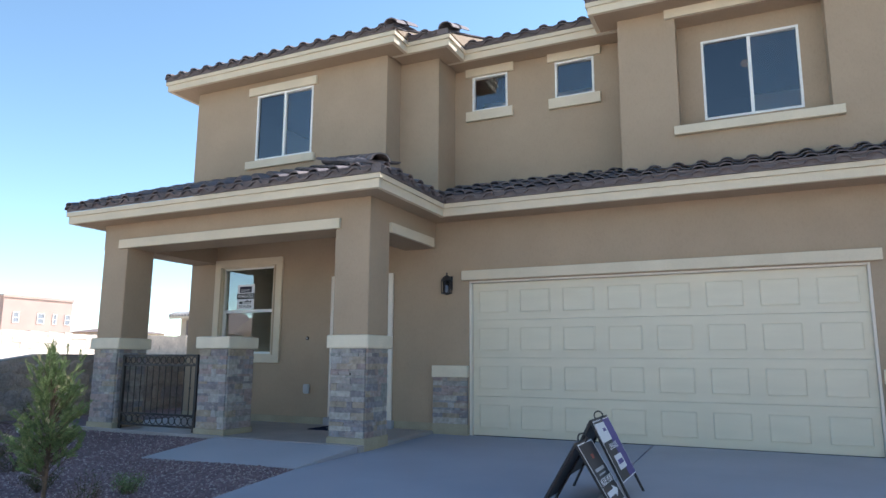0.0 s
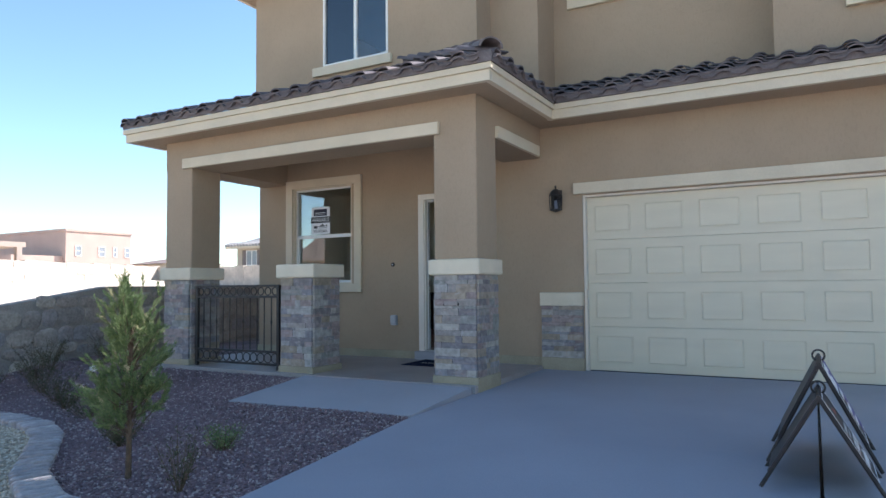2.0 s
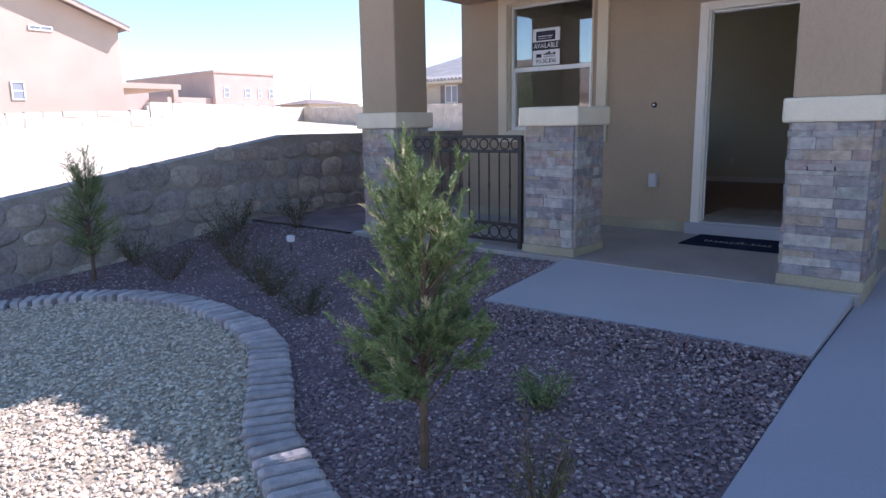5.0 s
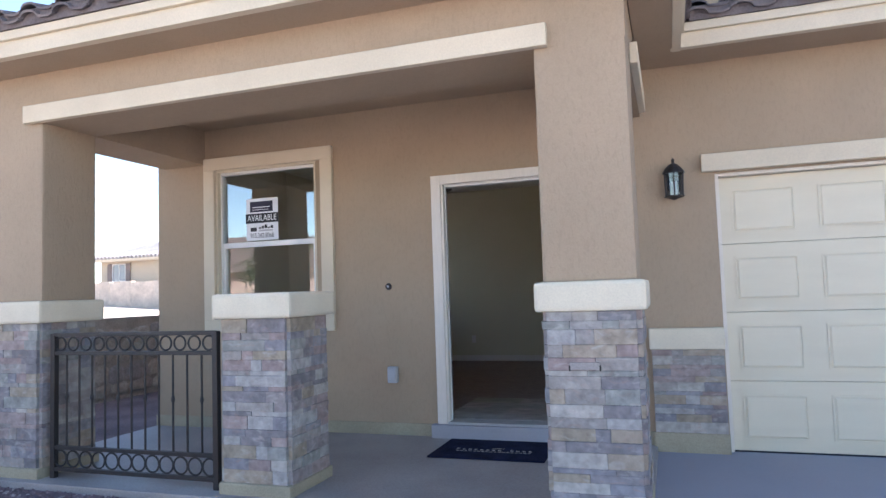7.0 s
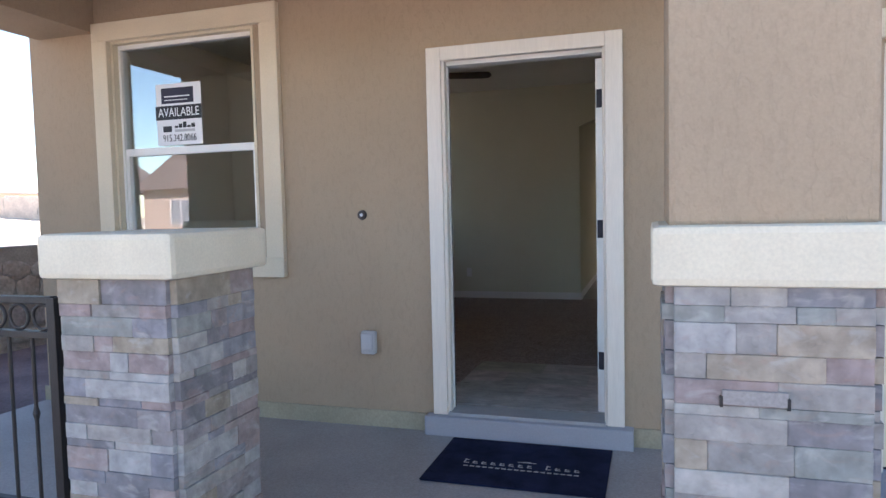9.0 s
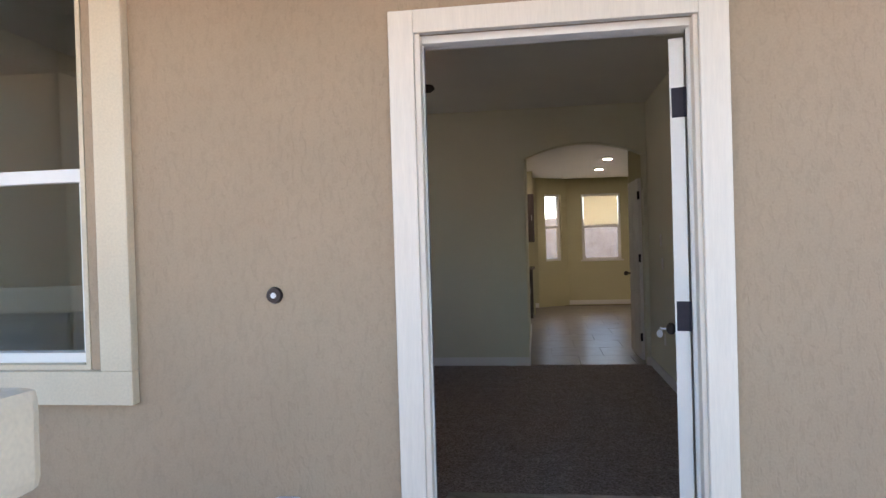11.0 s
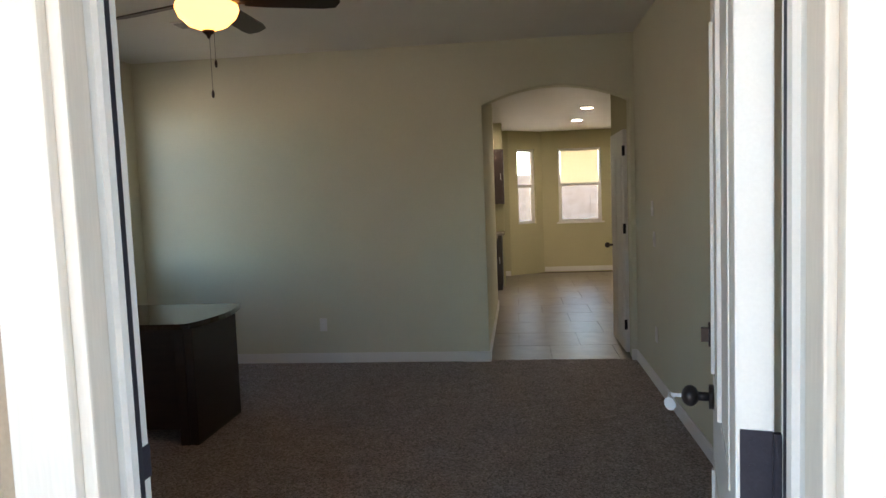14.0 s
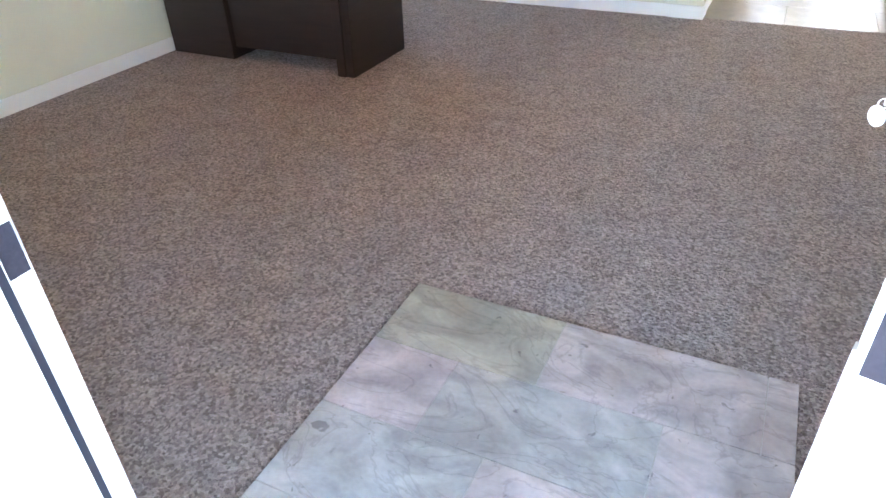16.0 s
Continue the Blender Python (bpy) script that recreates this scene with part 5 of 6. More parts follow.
# ---- hall, kitchen and bay ----
KC = 2.80
solid("ceiling_kitchen", CEILING, "white kitchen ceiling", "ceiling", (-5.27, 1.75, 5.24, 12.6, KC, KC + 0.1), kind="structure")
solid("wall_hall_left", WALLPAINT, "pale hall wall", "wall", (-2.15, -2.02, 5.24, 8.1, 0.0, KC), kind="structure")
solid("wall_hall_right", KITPAINT, "pale hall and kitchen wall", "wall", (RX1 - 0.028, RX1 + 0.16, 5.281, 6.36, 0.0, KC), kind="structure")
solid("wall_kitchen_right", KITPAINT, "warm beige kitchen wall", "wall", (1.6, 1.73, 6.1, 12.1, 0.0, KC), kind="structure")
solid("wall_kitchen_garage", KITPAINT, "warm beige wall shared with the garage", "wall", (RX1 + 0.16, 1.73, 6.101, 6.2, 0.0, KC), kind="structure")
wall("wall_kitchen_back_right", "y", 11.45, 11.6, 0.76, 1.6, 0.0, KC, [], KITPAINT, "warm beige kitchen back wall")
solid("wall_kitchen_left", KITPAINT, "warm beige kitchen wall", "wall", (-5.27, -5.14, 5.24, 12.1, 0.0, KC), kind="structure")
solid("wall_kitchen_near", KITPAINT, "warm beige kitchen wall", "wall", (-5.14, -2.15, 7.97, 8.1, 0.0, KC), kind="structure")
wall("wall_kitchen_back", "y", 11.45, 11.6, -5.14, -1.87, 0.0, KC, [], KITPAINT, "warm beige kitchen back wall")


def slanted(name, a, b, mat, holes, label):
    """A wall from a to b in plan with holes given along it from a."""
    a, b = Vector(a), Vector(b)
    d = b - a
    ob = wall(name, "y", 0.0, 0.14, 0.0, d.length, 0.0, KC, holes, mat, label)
    ob.matrix_world = Matrix.Translation((a.x, a.y, 0)) @ Matrix.Rotation(math.atan2(d.y, d.x), 4, "Z")
    return ob


BA, BB, BC, BD = (-1.87, 11.45), (-1.25, 12.0), (0.14, 12.0), (0.76, 11.45)
BWH = (0.30, 1.10, 1.09, 2.47)
slanted("wall_bay_left", BA, BB, KITPAINT, [(0.21, 0.66, 1.09, 2.47)], "warm beige angled bay wall")
slanted("wall_bay_right", BC, BD, KITPAINT, [(0.23, 0.67, 1.09, 2.47)], "warm beige angled bay wall")
slanted("wall_bay_middle", BB, BC, KITPAINT, [BWH], "warm beige bay wall with a window")
bw = hung("window_bay_middle", -1.25 + BWH[0], -1.25 + BWH[1], BWH[2], BWH[3], 12.12, "y", "white single-hung bay window onto the sunny yard", -1, 1.79)
bit("sill", WHITE, bw, (-1.25 + BWH[0] - 0.04, -1.25 + BWH[1] + 0.04, 11.98, 12.05, BWH[2] - 0.03, BWH[2]), bevel=0.004)
bl = hung("window_bay_left", 0.21, 0.66, 1.09, 2.47, 0.11, "y", "tall narrow white bay window", -1, 1.79)
bl.matrix_world = Matrix.Translation((*BA, 0)) @ Matrix.Rotation(math.atan2(BB[1] - BA[1], BB[0] - BA[0]), 4, "Z") @ Matrix.Translation(bl.location)
baseboard("baseboard_bay", [(-1.24, 0.13, 11.985, 12.0), (-2.6, -1.88, 11.435, 11.45)])

tf = thing("kitchen_floor", "beige plank tile floor", "floor tiles", (-1.4, 8, FZ - 0.01), kind="structure")
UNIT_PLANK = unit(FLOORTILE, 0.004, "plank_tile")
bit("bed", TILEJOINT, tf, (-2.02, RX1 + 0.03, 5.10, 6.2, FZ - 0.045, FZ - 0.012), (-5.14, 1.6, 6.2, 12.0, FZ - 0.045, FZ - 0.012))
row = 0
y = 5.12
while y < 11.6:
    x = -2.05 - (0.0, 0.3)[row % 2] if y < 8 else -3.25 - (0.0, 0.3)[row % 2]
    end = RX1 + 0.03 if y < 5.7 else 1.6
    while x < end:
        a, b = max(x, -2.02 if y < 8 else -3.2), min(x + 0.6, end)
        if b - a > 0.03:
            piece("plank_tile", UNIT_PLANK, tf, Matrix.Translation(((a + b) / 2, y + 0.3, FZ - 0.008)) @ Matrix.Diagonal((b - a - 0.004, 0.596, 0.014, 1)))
        x += 0.6
    y += 0.6
    row += 1


def hall_door():
    hx, hy = -0.735, 5.36
    root = thing("hall_door", "white panelled hall door standing ajar along the wall", "door", (hx, hy, FZ))
    m = Matrix.Translation((hx, hy, 0)) @ Matrix.Rotation(radians(0.4), 4, "Z")

    def turned(name, mat, b, parent, bevel=0.0):
        bm = bmesh.new()
        box(bm, *b, bevel=bevel)
        bmesh.ops.transform(bm, matrix=m, verts=bm.verts)
        return part(name, bm, mat, parent)
    leaf = turned("leaf", WHITE, (-0.035, 0.0, 0.0, 0.76, FZ + 0.01, 2.19), root, 0.003)
    for za, zb in ((0.3, 0.9), (1.05, 1.95)):
        turned("raised_panel", WHITE, (-0.042, -0.035, 0.12, 0.34, za, zb), root, 0.003), turned("raised_panel", WHITE, (-0.042, -0.035, 0.42, 0.64, za, zb), root, 0.003)
    for z in (0.42, 1.30, 2.0):
        turned("hinge", HINGE, (-0.045, -0.02, -0.006, 0.004, z - 0.045, z + 0.045), root)
    bm = bmesh.new()
    rod(bm, (-0.035, 0.70, 1.10), (-0.075, 0.70, 1.10), 0.011, seg=10)
    made = bmesh.ops.create_uvsphere(bm, u_segments=14, v_segments=10, radius=0.028)
    bmesh.ops.translate(bm, vec=(-0.09, 0.70, 1.10), verts=made["verts"])
    bmesh.ops.transform(bm, matrix=m, verts=bm.verts)
    part("knob", bm, BRONZE, root, smooth=True)


hall_door()


def cabinet(name, x0, x1, y0, y1, z0, z1, label):
    root = thing(name, label, "cabinet", ((x0 + x1) / 2, (y0 + y1) / 2, z0), "kitchen cabinets")
    bit("body", DARKWOOD, root, (x0, x1, y0, y1, z0, z1), bevel=0.003)
    for a, b in ((x0 + 0.02, (x0 + x1) / 2 - 0.005), ((x0 + x1) / 2 + 0.005, x1 - 0.02)):
        d = bit("door", DARKWOOD, root, (a, b, y0 - 0.02, y0, z0 + 0.03, z1 - 0.03), bevel=0.003)
        bit("handle", GALV, d, (b - 0.03, b - 0.02, y0 - 0.045, y0 - 0.02, (z0 + z1) / 2 - 0.05, (z0 + z1) / 2 + 0.05))
    return root


cabinet("upper_cabinet", -2.95, -1.93, 9.75, 10.08, 1.50, 2.36, "dark espresso wall cabinet")
cabinet("base_cabinet", -2.95, -1.98, 9.55, 10.08, FZ + 0.09, 1.02, "dark espresso base cabinet")
solid("cabinet_plinth", DARKWOOD, "dark toe-kick under the base cabinet", "plinth", (-2.95, -1.99, 9.6, 10.08, FZ - 0.005, FZ + 0.09))
solid("countertop", GRANITE, "speckled brown stone countertop", "countertop", (-3.0, -1.94, 9.52, 10.1, 1.02, 1.055), bevel=0.004)
solid("wall_kitchen_wing", KITPAINT, "short beige wing wall behind the cabinets", "wall", (-5.14, -1.95, 10.1, 10.22, 0.0, KC), kind="structure")
isl = thing("kitchen_island", "white-panelled end of a kitchen counter", "island", (-2.4, 8.5, FZ))
bit("body", WHITE, isl, (-3.2, -2.06, 8.3, 8.9, FZ - 0.005, 1.02), bevel=0.004)
bit("top", GRANITE, isl, (-3.24, -2.02, 8.26, 8.94, 1.02, 1.055), bevel=0.004)
for x, yy in ((-0.735, 8.65), (-0.735, 10.2), (-2.15, 9.2)):
    ob = thing("recessed_light", "lit round recessed ceiling light", "ceiling light", (x, yy, KC), "kitchen downlights")
    bm = bmesh.new()
    ring(bm, (x, yy, KC - 0.003), 0.085, 0.010, axis="z", seg=24)
    part("trim_ring", bm, WHITE, ob, smooth=True)
    bm = bmesh.new()
    rod(bm, (x, yy, KC - 0.006), (x, yy, KC - 0.001), 0.075, seg=24)
    part("lens", bm, BULB, ob)

# ---- back patio, added to shape the kitchen light ----
# Guessed cover keeps sun out of the bay; its pale slab bounces light in.
patio = thing("rear_sun_block", "guessed tan stucco cover added behind the house to block the sun", "patio cover", (-0.5, 14, 2.9), kind="structure")
bit("deck", TRIM, patio, (-4.5, 4.5, 12.25, 14.05, 2.95, 3.1))
bit("beam", TRIM, patio, (-4.5, 4.5, 13.8, 14.05, 2.62, 2.95))
for x in (-4.3, 1.9, 4.2):
    bit("post", TRIM, patio, (x - 0.15, x + 0.15, 13.8, 14.05, -0.3, 2.62))
bit("slab", SIDEWALK, patio, (-4.5, 4.5, 12.25, 16.2, -0.3, 0.05))
blind = thing("window_blind", "pale cream blind drawn over the upper sash of the bay window", "blind", (-0.55, 12.07, 2.45))
bit("cloth", cloth_shade("blind_cloth", (0.84, 0.80, 0.66)), blind, (-1.25 + BWH[0] + 0.05, -1.25 + BWH[1] - 0.05, 12.07, 12.075, 1.82, 2.43))
bit("roller", WHITE, blind, (-1.25 + BWH[0] + 0.03, -1.25 + BWH[1] - 0.03, 12.06, 12.09, 2.425, 2.465), bevel=0.01)

# ---- garden ----
ni = random.Random(7)


def scatter(name, mat, spots, lo, hi, label, category):
    """Loose angular stones, joined, at spots (x, y, z)."""
    bm = bmesh.new()
    bmesh.ops.create_icosphere(bm, subdivisions=1, radius=1.0)
    v0 = np.array([v.co[:] for v in bm.verts])
    f0 = np.array([[v.index for v in f.verts] for f in bm.faces])
    bm.free()
    r = np.random.RandomState(5)
    n = len(spots)
    sp = np.array(spots)
    size = r.uniform(lo, hi, (n, 1, 1)) * r.uniform(0.55, 1.2, (n, 1, 3)) * np.array([1, 1, 0.7])
    v = v0[None] * (1 + r.uniform(-0.28, 0.28, (n, len(v0), 1))) * size
    a = r.uniform(0, 2 * np.pi, n)
    c, s = np.cos(a)[:, None], np.sin(a)[:, None]
    v = np.stack([v[..., 0] * c - v[..., 1] * s, v[..., 0] * s + v[..., 1] * c, v[..., 2]], -1) + sp[:, None, :]
    f = (f0[None] + (np.arange(n) * len(v0))[:, None, None]).reshape(-1, 3)
    me = bpy.data.meshes.new(name)
    me.from_pydata(v.reshape(-1, 3).tolist(), [], f.tolist())
    me.materials.append(mat)
    return tagged(new(name, me), label, category, "", "stuff")


EDGE = [(-0.62, -5.73), (-1.15, -5.66), (-1.77, -5.57), (-2.45, -5.27), (-2.95, -4.90), (-3.5, -4.52), (-4.0, -4.32), (-4.6, -4.22), (-5.2, -4.20), (-5.75, -4.28), (-6.2, -4.52), (-6.55, -4.95), (-6.85, -5.55), (-7.1, -6.36)]


def edge_y(x):
    for (x0, y0), (x1, y1) in zip(EDGE, EDGE[1:]):
        if x1 <= x <= x0:
            return y0 + (y1 - y0) * (x - x0) / (x1 - x0)
    return -6.5


def bed(name, mat, poly_rows, label):
    bm = bmesh.new()
    for a, b in zip(poly_rows, poly_rows[1:]):
        for k in range(8):
            def at(r, k):
                x, y0, y1 = r
                y = y0 + (y1 - y0) * k / 8
                z = garden_z(x, y) - 0.012
                return (x, y, min(z, walk_z(x, y) - 0.04) if x > -2.75 and y > -3.6 else z)
            bm.faces.new([bm.verts.new(p) for p in (at(a, k), at(b, k), at(b, k + 1), at(a, k + 1))])
    bmesh.ops.remove_doubles(bm, verts=bm.verts, dist=0.001)
    bmesh.ops.recalc_face_normals(bm, faces=bm.faces)
    if sum(f.normal.z for f in bm.faces) < 0:
        bmesh.ops.reverse_faces(bm, faces=bm.faces)
    return tagged(part(name, bm, mat), label, "ground", "", "structure")


xs = [-0.59, -1.0, -1.5, -2.0, -2.5, -2.745, -2.765, -3.0, -3.5, -4.0, -4.6, -5.2, -5.8, -6.4, -6.8, -7.09]
bed("planting_bed", MULCH, [(x, edge_y(x), -1.9) for x in xs] + [(-7.35, -6.4, -1.9)], "purple-brown crushed rock planting bed")
bed("gravel_border", material("gravel_base", (0.46, 0.385, 0.285), 0.95, 0.2, 6, 0.8, 60, dist=0.02), [(x, -6.5, edge_y(x)) for x in xs], "tan gravel border by the sidewalk")
bm = bmesh.new()
grid = [[bm.verts.new((x, y, max(ground_z(x, y), garden_z(x, y)) + 0.006)) for y in (-1.9, -1.4, -0.7, 0, 1.5, 3, 6, 10)] for x in (-7.49, -6.8, -6.1, -5.45)]
for p, q in zip(grid, grid[1:]):
    for i in range(7):
        bm.faces.new((p[i], q[i], q[i + 1], p[i + 1]))
tagged(part("side_bed", bm, MULCH), "purple-brown crushed rock along the side of the house", "ground", "", "structure")
spots, tan = [], []
while len(spots) < 36000:
    x = ni.uniform(-7.3, -0.6) if ni.random() < 0.55 else ni.uniform(-3.6, -0.6)
    y = ni.uniform(-6.4, -1.95)
    if y < edge_y(x) + 0.12 or (-2.78 < x and y > -3.16) or (x > -5.45 and y > -1.99):
        continue
    spots.append((x, y, garden_z(x, y) - 0.008 + ni.uniform(-0.006, 0.006)))
while len(tan) < 20000:
    x = ni.uniform(-7.0, -0.62)
    y = ni.uniform(-6.49, edge_y(x) - 0.12) if edge_y(x) - 0.12 > -6.49 else None
    if y is None or ni.random() > (edge_y(x) + 6.5) / 2.2 + 0.15:
        continue
    tan.append((x, y, garden_z(x, y) - 0.008 + ni.uniform(-0.006, 0.006)))
scatter("crushed_rock", STONES, spots, 0.007, 0.0155, "loose purple-brown crushed rock", "gravel")
scatter("tan_gravel", PEBBLE, tan, 0.009, 0.018, "loose tan and grey river gravel", "gravel")

edging = thing("garden_edging", "curved row of grey concrete edging bricks", "edging", (-3, -5, -0.25), kind="structure")
UNIT_EDGE = unit(EDGING, 0.09, "edging_brick")
carry = 0.0
for (x0, y0), (x1, y1) in zip(EDGE, EDGE[1:]):
    L = math.hypot(x1 - x0, y1 - y0)
    t = carry
    while t < L:
        x, y = x0 + (x1 - x0) * t / L, y0 + (y1 - y0) * t / L
        ang = math.atan2(y1 - y0, x1 - x0)
        piece("edging_brick", UNIT_EDGE, edging, Matrix.Translation((x, y, garden_z(x, y) - 0.030 + ni.uniform(-0.006, 0.006))) @ Matrix.Rotation(ang + ni.uniform(-0.05, 0.05), 4, "Z") @ Matrix.Rotation(ni.uniform(-0.05, 0.05), 4, "X") @ Matrix.Diagonal((0.068, 0.25, 0.15, 1)))
        t += 0.102
    carry = t - L


def blades(name, rows, mat, parent):
    """Many slim leaves, each a bent strip: rows of (base, tip, width)."""
    r = np.random.RandomState(3)
    vs, fs = [], []
    for p, q, w in rows:
        p, q = Vector(p), Vector(q)
        d = q - p
        s = d.cross(Vector(r.normal(size=3))).normalized() * w / 2
        k = len(vs)
        mid = p + d * 0.55 + Vector((0, 0, 0.08 * d.length))
        vs += [p - s * 0.5, p + s * 0.5, mid - s, mid + s, q]
        fs += [(k, k + 1, k + 3, k + 2), (k + 2, k + 3, k + 4)]
    me = bpy.data.meshes.new(name)
    at = BASE.get(parent, Vector())
    me.from_pydata([tuple(v - at) for v in vs], [], fs)
    me.materials.append(mat)
    ob = new(name, me)
    ob.parent = parent
    return ob


fray = random.Random(31)
tufts = []
for (ax, ay), (bx, by) in (((-2.42, 0.14), (-2.42, 1.345)), ((-2.42, 1.345), (-1.235, 1.345))):
    for i in range(600):
        t = fray.random()
        p = Vector((ax + (bx - ax) * t + fray.gauss(0, 0.006), ay + (by - ay) * t + fray.gauss(0, 0.006), FZ - 0.001))
        tufts.append((p, p + Vector((fray.gauss(0, 0.008), fray.gauss(0, 0.008), fray.uniform(0.006, 0.010))), fray.uniform(0.004, 0.008)))
tagged(blades("carpet_fringe", tufts, CARPET, bpy.data.objects["floor_carpet"]), kind="stuff")


def juniper(x, y, h, wide, seed, sprigs, label):
    """An upright juniper: a short trunk, rising limbs and feathery sprays."""
    r = random.Random(seed)
    z = garden_z(x, y) - 0.03
    root = thing("juniper_bush", label, "bush", (x, y, z), "junipers")
    bm = bmesh.new()
    rod(bm, (x, y, z - 0.03), (x + 0.02, y, z + h * 0.75), 0.022, 0.006, 8)
    limbs = []
    for i in range(90):
        t = r.uniform(0.24, 0.95)
        a = r.uniform(0, 2 * math.pi)
        reach = wide * (1.03 - t) ** 0.6 * r.uniform(0.45, 1.2) * (0.72 + 0.28 * min(1, (t - 0.2) / 0.25))
        p = Vector((x + 0.02 * t, y, z + h * t * 0.8))
        q = p + Vector((math.cos(a) * reach, math.sin(a) * reach, r.uniform(0.06, 0.26) * h * (0.7 + 0.5 * t)))
        limbs.append((p, q))
        rod(bm, p, q, 0.005, 0.0015, 5)
    part("trunk", bm, BARK, root)
    rows, dry = [], []
    twigs = []
    for p, q in limbs:
        for k in range(7):
            c = p.lerp(q, r.uniform(0.3, 1.0))
            d = ((q - p).normalized() + Vector((r.gauss(0, 0.5), r.gauss(0, 0.5), r.gauss(0.25, 0.4)))).normalized()
            twigs.append((c, c + d * r.uniform(0.06, 0.15)))
    for k in range(sprigs):
        p, q = twigs[r.randrange(len(twigs))]
        c = p.lerp(q, r.random())
        o = Vector((r.gauss(0, 1), r.gauss(0, 1), r.gauss(0, 1))).normalized()
        tip = c + ((q - p).normalized() * 0.9 + o * 0.75).normalized() * r.uniform(0.012, 0.034)
        rows.append((c + o * 0.002, tip, r.uniform(0.0016, 0.0036)))
    for p, q in limbs:
        if r.random() < 0.16:
            e = q + Vector((-abs(r.gauss(0.10, 0.05)), r.gauss(0, 0.05), r.uniform(0.03, 0.12)))
            for k in range(60):
                c = q.lerp(e, r.random())
                dry.append((c, c + Vector((r.gauss(-0.008, 0.012), r.gauss(0, 0.012), r.uniform(0.004, 0.028))), 0.0035))
            dry.append((p.lerp(q, 0.7), e, 0.004))
    blades("foliage", rows, LEAF, root)
    tagged(blades("dry_spray", dry, STRAW, root), kind="stuff")


juniper(-1.66, -5.06, 1.40, 0.38, 21, 74000, "feathery green upright juniper with pale dry tips")
juniper(-6.75, -4.25, 1.25, 0.36, 22, 26000, "feathery green juniper near the garden edging")


def scrub(x, y, h, wide, seed, n, mat=None, label="straggly low olive-green desert shrub"):
    r = random.Random(seed)
    z = ground_z(x, y) if x < -7.6 else garden_z(x, y) - 0.02
    root = thing("desert_shrub", label, "shrub", (x, y, z), "low shrubs")
    bm = bmesh.new()
    rows = []
    for i in range(16):
        a, t = r.uniform(0, 2 * math.pi), r.uniform(0.5, 1)
        q = Vector((x + math.cos(a) * wide * t, y + math.sin(a) * wide * t, z + h * r.uniform(0.5, 1.0)))
        rod(bm, (x, y, z - 0.02), q, 0.004, 0.0015, 5)
        for k in range(n // 16):
            c = Vector((x, y, z)).lerp(q, r.uniform(0.25, 1.0)) + Vector((r.gauss(0, 0.02), r.gauss(0, 0.02), r.gauss(0, 0.02)))
            rows.append((c, c + Vector((r.gauss(0, 0.016), r.gauss(0, 0.016), r.uniform(0, 0.03))), r.uniform(0.003, 0.008)))
    part("woody_base", bm, BARK, root)
    blades("foliage", rows, mat or DRYLEAF, root)


for i, (x, y, h, w) in enumerate(((-1.05, -5.15, 0.42, 0.14), (-1.52, -4.35, 0.2, 0.16), (-2.5, -4.5, 0.22, 0.2), (-3.9, -3.9, 0.25, 0.25), (-5.7, -3.3, 0.45, 0.35), (-5.1, -3.5, 0.4, 0.35), (-6.5, -2.9, 0.5, 0.35), (-6.4, -2.0, 0.5, 0.3), (-7.0, -3.7, 0.4, 0.3), (-6.1, -3.8, 0.4, 0.35), (-4.6, -3.7, 0.3, 0.3), (-6.9, -2.5, 0.45, 0.3))):
    scrub(x, y, h, w, 40 + i, 900 if i else 500, *((LEAF, "small leafy green weed in the crushed rock") if i == 1 else ()))
for i, (x, y) in enumerate(((-9.6, -5.9), (-10.2, -5.6), (-9.0, -5.6), (-10.9, -5.9))):
    scrub(x, y, 0.3, 0.35, 60 + i, 500, STRAW, "dry straw-coloured weeds by the sidewalk")
pb = thing("garden_marker", "small white plastic pipe cap on a stake in the bed", "pipe cap", (-5.55, -2.75, -0.2))
bm = bmesh.new()
rod(bm, (-5.55, -2.75, -0.25), (-5.55, -2.75, 0.05), 0.007)
part("stake", bm, IRON, pb)
bit("cap", PAPER, pb, (-5.585, -5.515, -2.785, -2.715, 0.02, 0.09), bevel=0.02)
bit("fence_post", POST, None, (-8.85, -8.72, -5.78, -5.66, -0.5, 0.5), bevel=0.012)
bpy.data.objects["fence_post"].matrix_world = Matrix.Translation((-8.7, -5.7, -0.4)) @ Matrix.Rotation(radians(-13), 4, "Y") @ Matrix.Translation((8.7, 5.7, 0.4))
tagged(bpy.data.objects["fence_post"], "leaning weathered wooden post beside the lot", "post")


def wall_top(y):
    return 1.10 - max(0.0, -1.2 - y) * 0.163


rw = thing("retaining_wall", "rubble stone garden wall in shade, stepping down to the street", "stone wall", (-7.5, -2, -0.3), kind="structure")
bm = bmesh.new()
ys = [-5.95, -5, -4, -3, -2, -1.2, 4, 14]
for y0, y1 in zip(ys, ys[1:]):
    vs = [bm.verts.new(p) for p in ((-7.50, y0, -0.6), (-7.78, y0, -0.6), (-7.78, y0, wall_top(y0)), (-7.50, y0, wall_top(y0)), (-7.50, y1, -0.6), (-7.78, y1, -0.6), (-7.78, y1, wall_top(y1)), (-7.50, y1, wall_top(y1)))]
    for q in ((0, 1, 2, 3), (7, 6, 5, 4), (0, 4, 5, 1), (1, 5, 6, 2), (2, 6, 7, 3), (3, 7, 4, 0)):
        bm.faces.new([vs[i] for i in q])
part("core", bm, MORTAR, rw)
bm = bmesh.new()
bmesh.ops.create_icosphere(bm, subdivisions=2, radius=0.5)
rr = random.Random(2)
